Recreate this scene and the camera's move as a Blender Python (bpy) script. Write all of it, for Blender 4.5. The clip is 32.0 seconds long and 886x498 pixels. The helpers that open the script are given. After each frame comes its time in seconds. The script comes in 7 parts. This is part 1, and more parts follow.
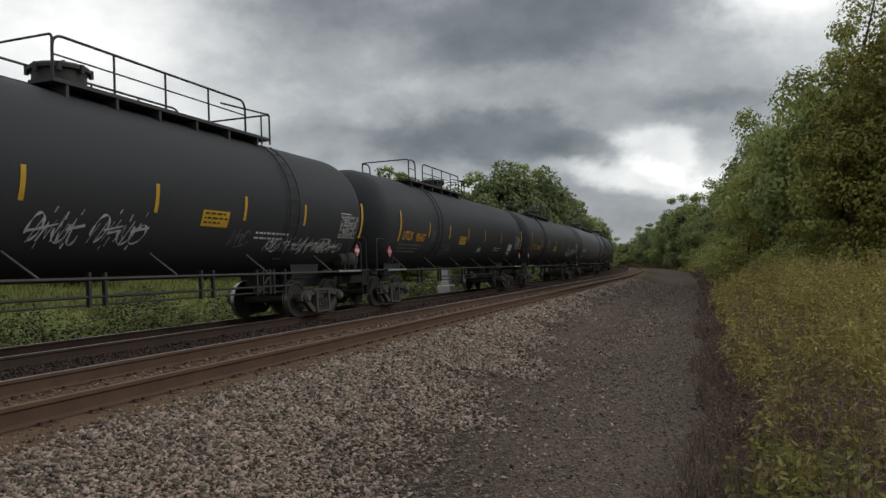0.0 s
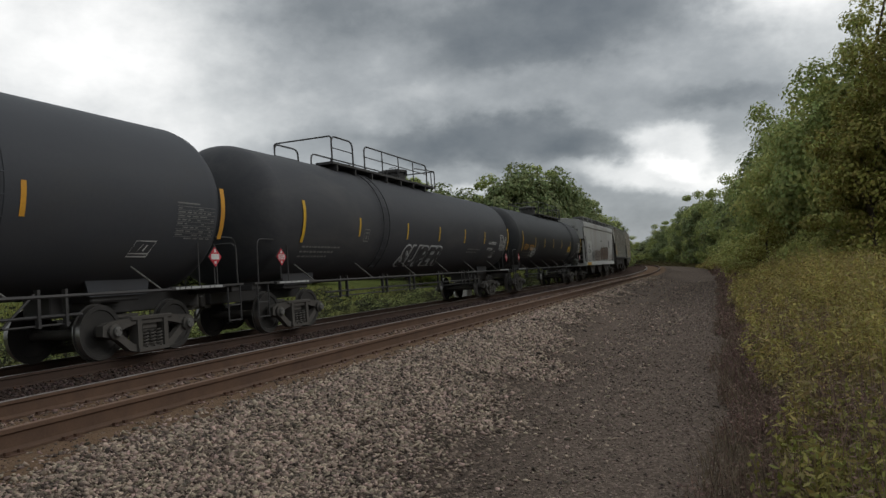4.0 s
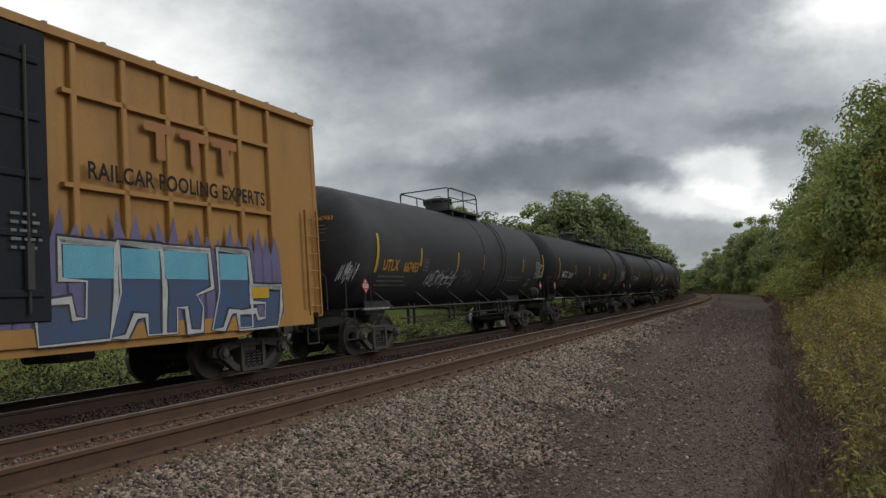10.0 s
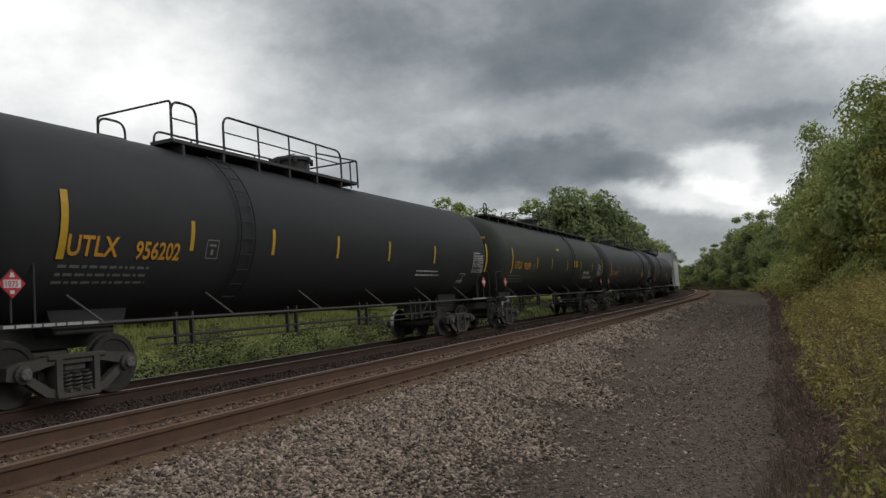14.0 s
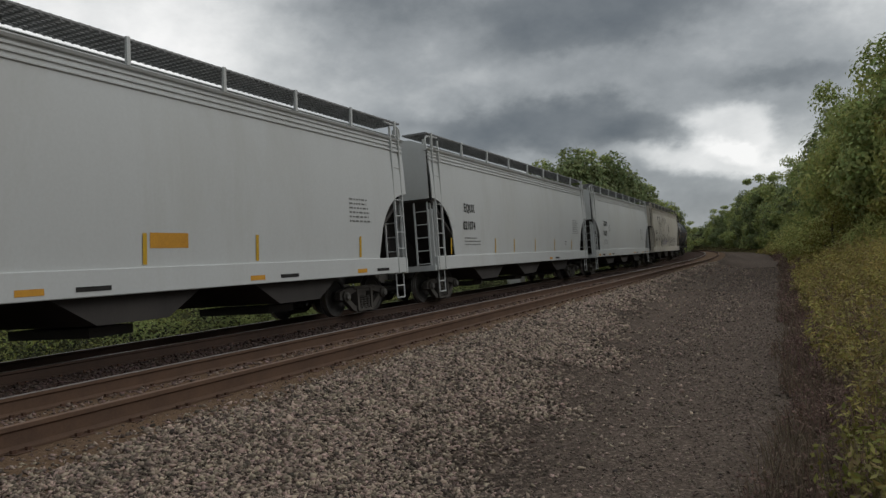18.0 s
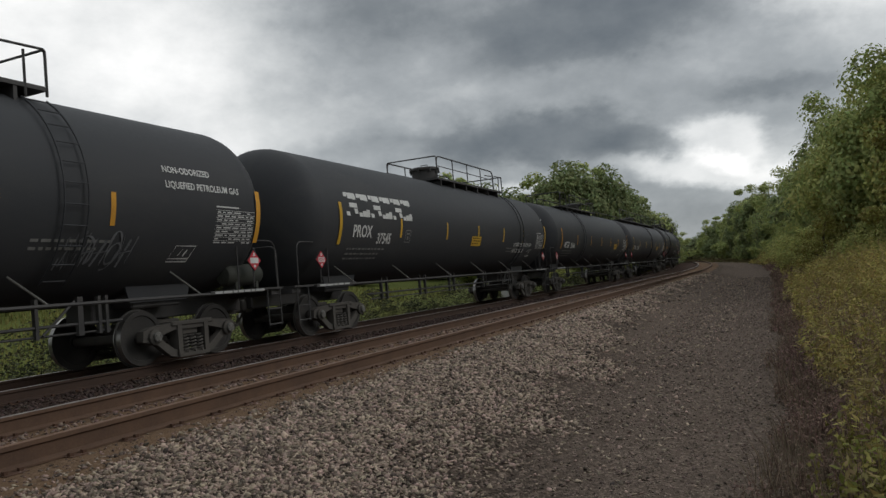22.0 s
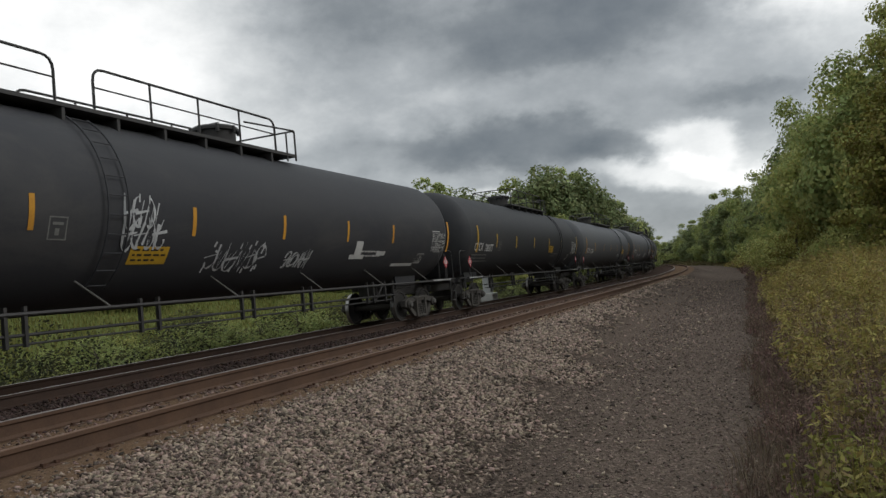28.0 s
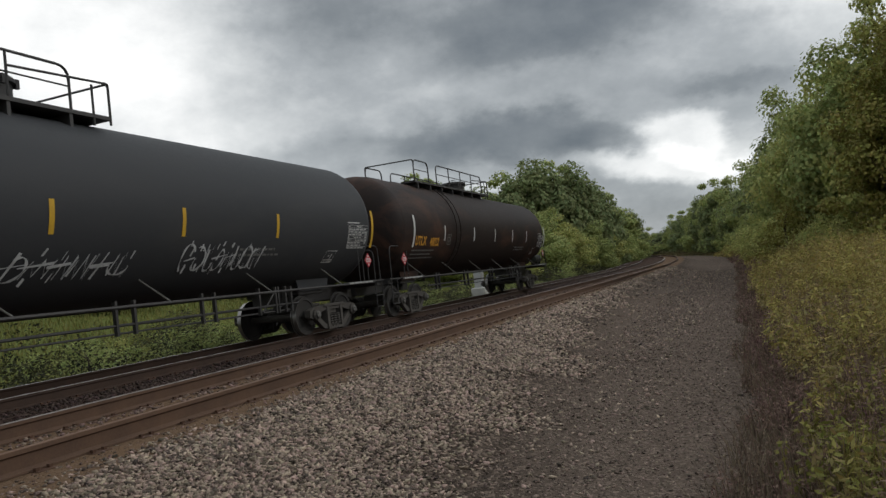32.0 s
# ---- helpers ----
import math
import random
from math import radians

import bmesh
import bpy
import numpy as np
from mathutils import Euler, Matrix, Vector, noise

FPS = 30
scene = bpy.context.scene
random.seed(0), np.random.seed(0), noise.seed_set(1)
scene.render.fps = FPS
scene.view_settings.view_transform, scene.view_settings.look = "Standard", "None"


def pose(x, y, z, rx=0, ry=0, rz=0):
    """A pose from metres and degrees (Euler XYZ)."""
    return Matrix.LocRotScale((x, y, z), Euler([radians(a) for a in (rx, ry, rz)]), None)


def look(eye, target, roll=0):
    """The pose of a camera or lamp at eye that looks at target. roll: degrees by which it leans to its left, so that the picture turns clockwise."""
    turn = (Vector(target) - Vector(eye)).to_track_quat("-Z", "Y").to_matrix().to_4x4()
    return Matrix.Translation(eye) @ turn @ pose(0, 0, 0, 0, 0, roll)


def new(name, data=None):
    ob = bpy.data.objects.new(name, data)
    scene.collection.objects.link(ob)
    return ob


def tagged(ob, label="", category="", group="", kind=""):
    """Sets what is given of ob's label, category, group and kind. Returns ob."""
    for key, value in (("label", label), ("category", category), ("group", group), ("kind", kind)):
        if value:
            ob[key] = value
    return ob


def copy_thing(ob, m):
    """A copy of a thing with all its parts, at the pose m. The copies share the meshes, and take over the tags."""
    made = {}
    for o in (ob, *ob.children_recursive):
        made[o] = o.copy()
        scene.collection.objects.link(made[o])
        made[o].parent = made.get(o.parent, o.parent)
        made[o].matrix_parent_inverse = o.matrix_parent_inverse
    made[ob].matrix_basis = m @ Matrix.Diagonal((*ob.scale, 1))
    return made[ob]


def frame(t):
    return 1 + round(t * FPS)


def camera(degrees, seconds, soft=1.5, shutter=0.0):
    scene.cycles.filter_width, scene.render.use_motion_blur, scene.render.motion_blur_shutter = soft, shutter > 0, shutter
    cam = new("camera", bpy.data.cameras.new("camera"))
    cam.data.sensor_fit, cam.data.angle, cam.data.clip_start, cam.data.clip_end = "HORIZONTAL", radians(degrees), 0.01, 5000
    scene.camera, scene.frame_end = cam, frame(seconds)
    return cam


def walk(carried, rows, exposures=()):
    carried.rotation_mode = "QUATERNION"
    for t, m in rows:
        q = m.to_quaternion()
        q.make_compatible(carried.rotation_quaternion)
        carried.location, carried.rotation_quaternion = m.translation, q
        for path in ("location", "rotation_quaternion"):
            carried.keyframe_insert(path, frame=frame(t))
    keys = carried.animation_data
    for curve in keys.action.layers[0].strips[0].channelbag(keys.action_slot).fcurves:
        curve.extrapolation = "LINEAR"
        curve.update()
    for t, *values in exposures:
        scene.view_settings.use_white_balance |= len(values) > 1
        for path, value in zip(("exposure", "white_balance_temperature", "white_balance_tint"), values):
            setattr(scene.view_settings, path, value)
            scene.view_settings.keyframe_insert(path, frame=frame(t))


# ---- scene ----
EYE_Z = 0.935            # eye above the near rail's head
cam = camera(61.48, 32.0, soft=1.45)
# seconds, yaw to the left, pitch up, lean to the left
LOOKS = [
    (0, -0.07, 1.71, -2.26), (0.5, -0.39, 2.16, -2.30), (1, -0.73, 2.49, -2.36), (1.5, 0.21, 2.31, -2.54), (2, 0.38, 2.12, -3.21),
    (2.5, 0.08, 2.03, -3.24), (4.5, 1.33, 2.17, -4.00), (5, 1.24, 2.65, -3.75), (5.5, 1.38, 2.61, -3.78), (6, 1.63, 2.69, -3.71),
    (6.5, 2.14, 3.00, -3.68), (7, 3.10, 3.62, -5.28), (7.5, 3.19, 3.65, -3.31), (8, 1.65, 3.65, -3.24), (8.5, 1.12, 3.51, -3.48),
    (9, 1.29, 2.98, -3.65), (9.5, 4.00, 3.73, -4.76), (10, 4.48, 4.54, -4.02), (10.5, 4.55, 5.04, -3.56), (11, 3.87, 5.05, -4.07),
    (11.5, 3.96, 5.33, -3.55), (12, 4.45, 5.51, -3.08), (12.5, 4.84, 5.31, -3.28), (13, 4.98, 4.88, -3.55), (13.5, 4.91, 4.68, -3.89),
    (14, 4.37, 4.25, -4.18), (14.5, 4.21, 2.87, -4.40), (15, 3.12, 2.67, -4.07), (15.5, 2.36, 2.52, -3.18), (17.5, 4.17, -0.06, -3.74),
    (18, 5.23, 1.36, -4.09), (18.5, 5.15, 1.85, -4.08), (19, 4.68, 1.98, -4.27), (19.5, 4.54, 2.24, -4.31), (20, 4.82, 2.17, -4.65),
    (20.5, 4.90, 2.28, -4.94), (21, 4.64, 2.65, -5.19), (21.5, 4.37, 2.47, -5.13), (22, 4.66, 2.39, -4.81), (22.5, 4.29, 2.57, -4.88),
    (23, 3.67, 2.66, -4.96), (23.5, 3.81, 2.44, -4.39), (24, 4.15, 2.86, -4.59), (24.5, 4.72, 3.59, -4.52), (25, 4.70, 3.80, -4.38),
    (25.5, 3.98, 3.94, -4.41), (27.5, 2.67, 2.88, -5.21), (28, 2.97, 2.62, -5.19), (28.5, 3.01, 3.33, -4.99), (29, 2.93, 3.35, -4.86),
    (29.5, 3.12, 3.06, -4.81), (30, 1.59, 2.39, -5.79), (30.5, 2.21, 2.03, -6.66), (31, 1.39, 2.07, -6.17), (31.5, 2.07, 2.08, -6.33),
    (32, 2.29, 2.19, -6.37),
]


def gaze(yaw, pitch, roll):
    a, b = radians(yaw), radians(pitch)
    ahead = Vector((-math.sin(a) * math.cos(b), math.cos(a) * math.cos(b), math.sin(b)))
    eye = Vector((0, 0, EYE_Z))
    return look(eye, eye + ahead, roll)


walk(cam, [(t, gaze(y, p, r)) for t, y, p, r in LOOKS], exposures=[(0, 0.21), (6.5, 0.18), (8, 0.05), (9, 0.15), (10, 0.23), (11.5, 0.04), (12.5, 0.04), (14, 0.22), (15.2, 0.37), (18, 0.02), (19, -0.02), (21, 0.07), (23, 0.19), (25, 0.07), (27, 0.3), (28, 0.32), (29, 0.22), (31, 0.27), (32, 0.31)])

# ---- world and light: an overcast afternoon ----
def node(nt, kind, x=0, y=0, **sets):
    n = nt.nodes.new(kind)
    n.location = (x, y)
    for key, val in sets.items():
        n.inputs[key.replace("_", " ")].default_value = val
    return n


def aim(az, el):
    a, e = radians(az), radians(el)
    return Vector((math.sin(a) * math.cos(e), math.cos(a) * math.cos(e), math.sin(e)))


def maths(nt, op, a, b=None, c=None, clamp=False):
    n = nt.nodes.new("ShaderNodeMath")
    n.operation, n.use_clamp = op, clamp
    for i, v in enumerate((a, b, c)):
        if v is None:
            continue
        if isinstance(v, (int, float)):
            n.inputs[i].default_value = v
        else:
            nt.links.new(v, n.inputs[i])
    return n.outputs[0]


def bank(nt, vec, az, el, wide, tall, lean, core):
    """1 in the middle of a cloud bank, falling to 0 at its edge; az, el and sizes in degrees."""
    mp = nt.nodes.new("ShaderNodeMapping")
    mp.vector_type = "TEXTURE"
    mp.inputs["Location"].default_value = (az, el, 0)
    mp.inputs["Rotation"].default_value = (0, 0, radians(lean))
    mp.inputs["Scale"].default_value = (wide, tall, 1)
    nt.links.new(vec, mp.inputs[0])
    far = nt.nodes.new("ShaderNodeVectorMath")
    far.operation = "LENGTH"
    nt.links.new(mp.outputs[0], far.inputs[0])
    m = nt.nodes.new("ShaderNodeMapRange")
    m.interpolation_type = "SMOOTHSTEP"
    nt.links.new(far.outputs["Value"], m.inputs[0])
    m.inputs[1].default_value, m.inputs[2].default_value, m.inputs[3].default_value, m.inputs[4].default_value = core, 1.0, 1.0, 0.0
    return m.outputs[0]


def make_world():
    w = bpy.data.worlds.new("overcast_sky")
    scene.world = w
    w.use_nodes = True
    nt = w.node_tree
    nt.nodes.clear()
    out = node(nt, "ShaderNodeOutputWorld")
    tc = node(nt, "ShaderNodeTexCoord")
    sky = node(nt, "ShaderNodeTexSky")
    sky.sky_type, sky.sun_disc = "NISHITA", False
    sky.sun_elevation, sky.sun_rotation = radians(32), radians(85)
    sep = node(nt, "ShaderNodeSeparateXYZ")
    nt.links.new(tc.outputs["Generated"], sep.inputs[0])
    # a flat cloud layer: directions meet a plane overhead
    up = maths(nt, "MAXIMUM", sep.outputs[2], 0.0)
    den = maths(nt, "ADD", up, 0.30)
    cx, cy = maths(nt, "DIVIDE", sep.outputs[0], den), maths(nt, "DIVIDE", sep.outputs[1], den)
    comb = node(nt, "ShaderNodeCombineXYZ")
    nt.links.new(cx, comb.inputs[0]), nt.links.new(cy, comb.inputs[1])

    def cloud(scale, detail, rough, dist, off):
        mp = node(nt, "ShaderNodeMapping")
        mp.inputs["Location"].default_value = (off, off * 0.7, 0)
        nt.links.new(comb.outputs[0], mp.inputs[0])
        n = node(nt, "ShaderNodeTexNoise", Scale=scale, Detail=detail, Roughness=rough, Distortion=dist)
        nt.links.new(mp.outputs[0], n.inputs[0])
        return n.outputs[0]

    # azimuth and elevation in degrees, torn by a noise that is stretched along the horizon
    turn = maths(nt, "MULTIPLY", maths(nt, "ARCTAN2", sep.outputs[0], sep.outputs[1]), 57.296)
    lift = maths(nt, "MULTIPLY", maths(nt, "ARCSINE", sep.outputs[2]), 57.296)
    flat = node(nt, "ShaderNodeCombineXYZ")
    nt.links.new(turn, flat.inputs[0]), nt.links.new(lift, flat.inputs[1])

    def puffs(scale, squash, detail, rough, off, lean=0):
        mp = node(nt, "ShaderNodeMapping")
        mp.inputs["Location"].default_value = (off, off * 0.6, off * 0.3)
        mp.inputs["Rotation"].default_value = (0, 0, radians(lean))
        mp.inputs["Scale"].default_value = (scale, scale * squash, 1)
        nt.links.new(flat.outputs[0], mp.inputs[0])
        n = node(nt, "ShaderNodeTexNoise", Scale=1.0, Detail=detail, Roughness=rough)
        nt.links.new(mp.outputs[0], n.inputs[0])
        return n

    tear = puffs(0.22, 1.5, 6.0, 0.56, 2.0, 8)
    shove = node(nt, "ShaderNodeVectorMath")
    shove.operation = "MULTIPLY_ADD"
    nt.links.new(tear.outputs["Color"], shove.inputs[0])
    shove.inputs[1].default_value = (6.0, 3.6, 0)
    drift = node(nt, "ShaderNodeVectorMath")
    drift.operation = "ADD"
    nt.links.new(flat.outputs[0], shove.inputs[2])
    nt.links.new(shove.outputs[0], drift.inputs[0])
    drift.inputs[1].default_value = (-3.0, -1.8, 0)
    val = maths(nt, "MULTIPLY_ADD", cloud(1.7, 5.0, 0.5, 0.5, 3.1), 0.08, 0.51)
    val = maths(nt, "MULTIPLY_ADD", puffs(0.11, 1.9, 6.0, 0.52, 7.3, 10).outputs[0], 0.24, maths(nt, "ADD", val, -0.115))
    val = maths(nt, "MULTIPLY_ADD", puffs(0.33, 1.5, 7.0, 0.58, 4.1, 6).outputs[0], 0.20, maths(nt, "ADD", val, -0.10))
    for az, el, wide, tall, lean, gain, core in SKY_FORMS:
        val = maths(nt, "MULTIPLY_ADD", bank(nt, drift.outputs[0], az, el, wide, tall, lean, core), gain, val)
    ramp = node(nt, "ShaderNodeValToRGB")
    nt.links.new(val, ramp.inputs[0])
    el = ramp.color_ramp.elements
    el[0].position, el[0].color = 0.18, (0.11, 0.128, 0.146, 1)
    el[1].position, el[1].color = 0.95, (0.98, 0.98, 0.97, 1)
    for pos, col in ((0.38, (0.202, 0.222, 0.237, 1)), (0.55, (0.357, 0.38, 0.395, 1)), (0.72, (0.60, 0.62, 0.625, 1))):
        e = el.new(pos)
        e.color = col
    bg_c, bg_s, mix = node(nt, "ShaderNodeBackground"), node(nt, "ShaderNodeBackground"), node(nt, "ShaderNodeMixShader")
    nt.links.new(ramp.outputs[0], bg_c.inputs[0])
    # an overcast sky is brightest overhead
    rise = node(nt, "ShaderNodeMapRange")
    rise.interpolation_type = "SMOOTHSTEP"
    nt.links.new(sep.outputs[2], rise.inputs[0])
    rise.inputs[1].default_value, rise.inputs[2].default_value = 0.38, 0.95
    rise.inputs[3].default_value, rise.inputs[4].default_value = 1.0, ZENITH
    nt.links.new(rise.outputs[0], bg_c.inputs[1])
    nt.links.new(sky.outputs[0], bg_s.inputs[0])
    bg_s.inputs[1].default_value = 0.06
    mix.inputs[0].default_value = 0.92
    nt.links.new(bg_s.outputs[0], mix.inputs[1]), nt.links.new(bg_c.outputs[0], mix.inputs[2])
    nt.links.new(mix.outputs[0], out.inputs[0])


ZENITH = 2.2
# azimuth to the right of straight ahead, elevation, width, height, lean, brightening, share that is even: the cloud banks of that afternoon
SKY_FORMS = [
    (-37, 22, 30, 21, -20, 0.37, 0.0), (-23, 16, 11, 10, -25, 0.16, 0.0), (-16, 10, 16, 6, 0, 0.14, 0.0),
    (8, 14, 30, 18, 0, -0.05, 0.2),
    (9, 18.6, 14.5, 4.4, 1, -0.23, 0.25), (9, 24, 15, 4.6, 0, -0.20, 0.2), (4, 16.4, 9, 2.2, 2, -0.07, 0.1), (-9, 21, 9, 5, -14, -0.14, 0.1), (16, 22, 6, 2.5, 10, 0.06, 0.0),
    (-3, 13.6, 7, 1.5, 6, 0.07, 0.0), (-14, 15.5, 8, 3.5, -15, 0.05, 0.0), (16, 14, 10, 1.6, 3, 0.04, 0.0),
    (3.5, 10.2, 11, 2.7, -2, -0.25, 0.35), (-9, 10, 10, 2.6, 0, -0.13, 0.2), (10.5, 9.2, 4.5, 2.2, 8, -0.08, 0.2),
    (16.6, 8.3, 4.6, 2.6, -14, 0.27, 0.45), (15, 6.3, 8.5, 1.7, -12, 0.30, 0.3), (21.5, 6.0, 6, 3.2, 0, 0.16, 0.1), (14.2, 3.0, 7, 1.7, 0, -0.06, 0.0), (2.5, 6.6, 5, 1.1, 0, 0.20, 0.1),
    (19.5, 11.3, 5.5, 1.3, -8, -0.13, 0.2), (25.5, 18.5, 7, 4.6, 5, 0.32, 0.1), (31, 17, 12, 14, 0, 0.24, 0.0), (26.5, 13.2, 8, 2.6, 4, -0.03, 0.1),
]
make_world()
sun = new("sun", bpy.data.lights.new("sun", "SUN"))
sun.data.energy, sun.data.angle, sun.data.color = 0.75, radians(30), (1.0, 0.985, 0.96)
sun.matrix_world = look((0, 0, 50), Vector((0, 0, 50)) - aim(85, 32) * 10)


# ---- materials ----
MATS = {}


def links(nt, *pairs):
    for a, b in pairs:
        nt.links.new(a, b)


def material(name, base, alt=None, rough=0.6, metal=0.0, scale=2.0, fine=30.0, bump=0.1, mixin=0.5, island=0.0, stain=None, stain_amount=0.0, spread=(0.35, 0.65), rand=0.0, streak=None, transmit=0.0, spec=0.25, stain_scale=0.7):
    """A painted, mineral or plant surface: two colours mixed by coarse and fine noise, stains, relief, and a shade of its own for each piece."""
    if name in MATS:
        return MATS[name]
    m = bpy.data.materials.new(name)
    MATS[name] = m
    m.use_nodes = True
    nt = m.node_tree
    b = nt.nodes["Principled BSDF"]
    alt = alt or tuple(c * 0.7 for c in base)
    tc = node(nt, "ShaderNodeTexCoord")
    n1, n2 = node(nt, "ShaderNodeTexNoise", Scale=scale, Detail=6.0, Roughness=0.6), node(nt, "ShaderNodeTexNoise", Scale=fine, Detail=4.0, Roughness=0.65)
    src = tc.outputs["Object"]
    if streak:
        mp = node(nt, "ShaderNodeMapping")
        mp.inputs["Scale"].default_value = streak
        links(nt, (src, mp.inputs[0]))
        links(nt, (mp.outputs[0], n1.inputs[0]))
    else:
        links(nt, (src, n1.inputs[0]))
    links(nt, (src, n2.inputs[0]))
    fac = maths(nt, "MULTIPLY_ADD", n2.outputs[0], 0.4, maths(nt, "MULTIPLY", n1.outputs[0], 0.6))
    mr = node(nt, "ShaderNodeMapRange")
    links(nt, (fac, mr.inputs[0]))
    mr.inputs[1].default_value, mr.inputs[2].default_value = spread
    mr.inputs[3].default_value, mr.inputs[4].default_value = 0.0, mixin * 2
    mr.clamp = True
    mix = node(nt, "ShaderNodeMix")
    mix.data_type = "RGBA"
    links(nt, (mr.outputs[0], mix.inputs[0]))
    mix.inputs[6].default_value, mix.inputs[7].default_value = (*base, 1), (*alt, 1)
    col = mix.outputs[2]
    if stain:
        n3 = node(nt, "ShaderNodeTexNoise", Scale=stain_scale, Detail=8.0, Roughness=0.7, Distortion=0.6)
        mp3 = node(nt, "ShaderNodeMapping")
        mp3.inputs["Scale"].default_value = streak or (1, 1, 1)
        mp3.inputs["Location"].default_value = (5, 3, 1)
        links(nt, (src, mp3.inputs[0]), (mp3.outputs[0], n3.inputs[0]))
        r3 = node(nt, "ShaderNodeMapRange")
        links(nt, (n3.outputs[0], r3.inputs[0]))
        r3.inputs[1].default_value, r3.inputs[2].default_value, r3.inputs[4].default_value = 0.5, 0.72, stain_amount
        ms = node(nt, "ShaderNodeMix")
        ms.data_type = "RGBA"
        links(nt, (r3.outputs[0], ms.inputs[0]), (col, ms.inputs[6]))
        ms.inputs[7].default_value = (*stain, 1)
        col = ms.outputs[2]
    if island or rand:
        hs = node(nt, "ShaderNodeHueSaturation")
        g = node(nt, "ShaderNodeNewGeometry").outputs["Random Per Island"] if island else node(nt, "ShaderNodeObjectInfo").outputs["Random"]
        amt = island or rand
        links(nt, (col, hs.inputs["Color"]), (maths(nt, "MULTIPLY_ADD", g, amt * 2, 1 - amt), hs.inputs["Value"]))
        hs.inputs["Saturation"].default_value = 1.0
        if island:
            links(nt, (maths(nt, "MULTIPLY_ADD", maths(nt, "FRACT", maths(nt, "MULTIPLY", g, 17.3)), 0.06, 0.47), hs.inputs["Hue"]))
        col = hs.outputs[0]
    links(nt, (col, b.inputs["Base Color"]))
    rr = maths(nt, "MULTIPLY_ADD", n2.outputs[0], 0.25, rough - 0.12, clamp=True)
    links(nt, (rr, b.inputs["Roughness"]))
    b.inputs["Metallic"].default_value = metal
    b.inputs["Specular IOR Level"].default_value = spec
    if transmit:
        b.inputs["Subsurface Weight"].default_value = 0.0
        tr, mx = node(nt, "ShaderNodeBsdfTranslucent"), node(nt, "ShaderNodeMixShader")
        links(nt, (col, tr.inputs[0]), (b.outputs[0], mx.inputs[1]), (tr.outputs[0], mx.inputs[2]), (mx.outputs[0], nt.nodes["Material Output"].inputs[0]))
        mx.inputs[0].default_value = transmit
    if bump:
        bp = node(nt, "ShaderNodeBump", Strength=bump, Distance=0.02)
        links(nt, (fac, bp.inputs["Height"]), (bp.outputs[0], b.inputs["Normal"]))
    return m


# ---- mesh helpers ----
def finish(bm, name, mat, smooth=False):
    me = bpy.data.meshes.new(name)
    bm.to_mesh(me)
    bm.free()
    for m in mat if isinstance(mat, (list, tuple)) else [mat]:
        me.materials.append(m)
    if smooth:
        me.shade_smooth()
        me.set_sharp_from_angle(angle=radians(smooth if smooth is not True else 40))
    return me


def raw(name, verts, faces, mat, smooth=False):
    me = bpy.data.meshes.new(name)
    me.from_pydata([tuple(v) for v in verts], [], [tuple(f) for f in faces])
    for m in mat if isinstance(mat, (list, tuple)) else [mat]:
        me.materials.append(m)
    if smooth:
        me.shade_smooth()
        me.set_sharp_from_angle(angle=radians(40))
    return me


def quads(name, corners, mat):
    """A mesh of loose quads from an array (n, 4, 3)."""
    n = len(corners)
    me = bpy.data.meshes.new(name)
    me.vertices.add(n * 4)
    me.vertices.foreach_set("co", np.asarray(corners, np.float32).ravel())
    me.loops.add(n * 4)
    me.loops.foreach_set("vertex_index", np.arange(n * 4, dtype=np.int32))
    me.polygons.add(n)
    me.polygons.foreach_set("loop_start", np.arange(0, n * 4, 4, dtype=np.int32))
    me.materials.append(mat)
    me.update(calc_edges=True)
    return me


def put(name, me, parent=None, label="", m=None):
    ob = new(name, me)
    if parent is not None:
        ob.parent = parent
    if m is not None:
        ob.matrix_basis = m
    if label:
        ob["label"] = label
    return ob


SHARED = {}


def part(name, bm, mat, parent, label="", m=None, smooth=False):
    return put(name, finish(bm, name, mat, smooth), parent, label, m)


def shared(key, maker):
    if key not in SHARED:
        SHARED[key] = maker()
    return SHARED[key]


def box(bm, x0, x1, y0, y1, z0, z1, bevel=0.0):
    vs = [bm.verts.new(p) for p in ((x0, y0, z0), (x1, y0, z0), (x1, y1, z0), (x0, y1, z0), (x0, y0, z1), (x1, y0, z1), (x1, y1, z1), (x0, y1, z1))]
    fs = [bm.faces.new([vs[i] for i in f]) for f in ((3, 2, 1, 0), (4, 5, 6, 7), (0, 1, 5, 4), (1, 2, 6, 5), (2, 3, 7, 6), (3, 0, 4, 7))]
    if bevel:
        bmesh.ops.bevel(bm, geom=list({e for f in fs for e in f.edges}), offset=bevel, segments=1, affect="EDGES", profile=0.5)
    return bm


def tube(bm, pts, r, n=6, caps=True):
    """A round bar along a polyline."""
    pts = [Vector(p) for p in pts]
    rings = []
    for i, p in enumerate(pts):
        a = pts[max(i - 1, 0)]
        b = pts[min(i + 1, len(pts) - 1)]
        d = (b - a).normalized()
        u = d.orthogonal().normalized() if i == 0 else (u - d * u.dot(d)).normalized()
        w = d.cross(u)
        rings.append([bm.verts.new(p + (u * math.cos(2 * math.pi * k / n) + w * math.sin(2 * math.pi * k / n)) * r) for k in range(n)])
    for a, b in zip(rings, rings[1:]):
        for k in range(n):
            bm.faces.new((a[k], a[(k + 1) % n], b[(k + 1) % n], b[k]))
    if caps:
        bm.faces.new(rings[0][::-1]), bm.faces.new(rings[-1])
    return bm


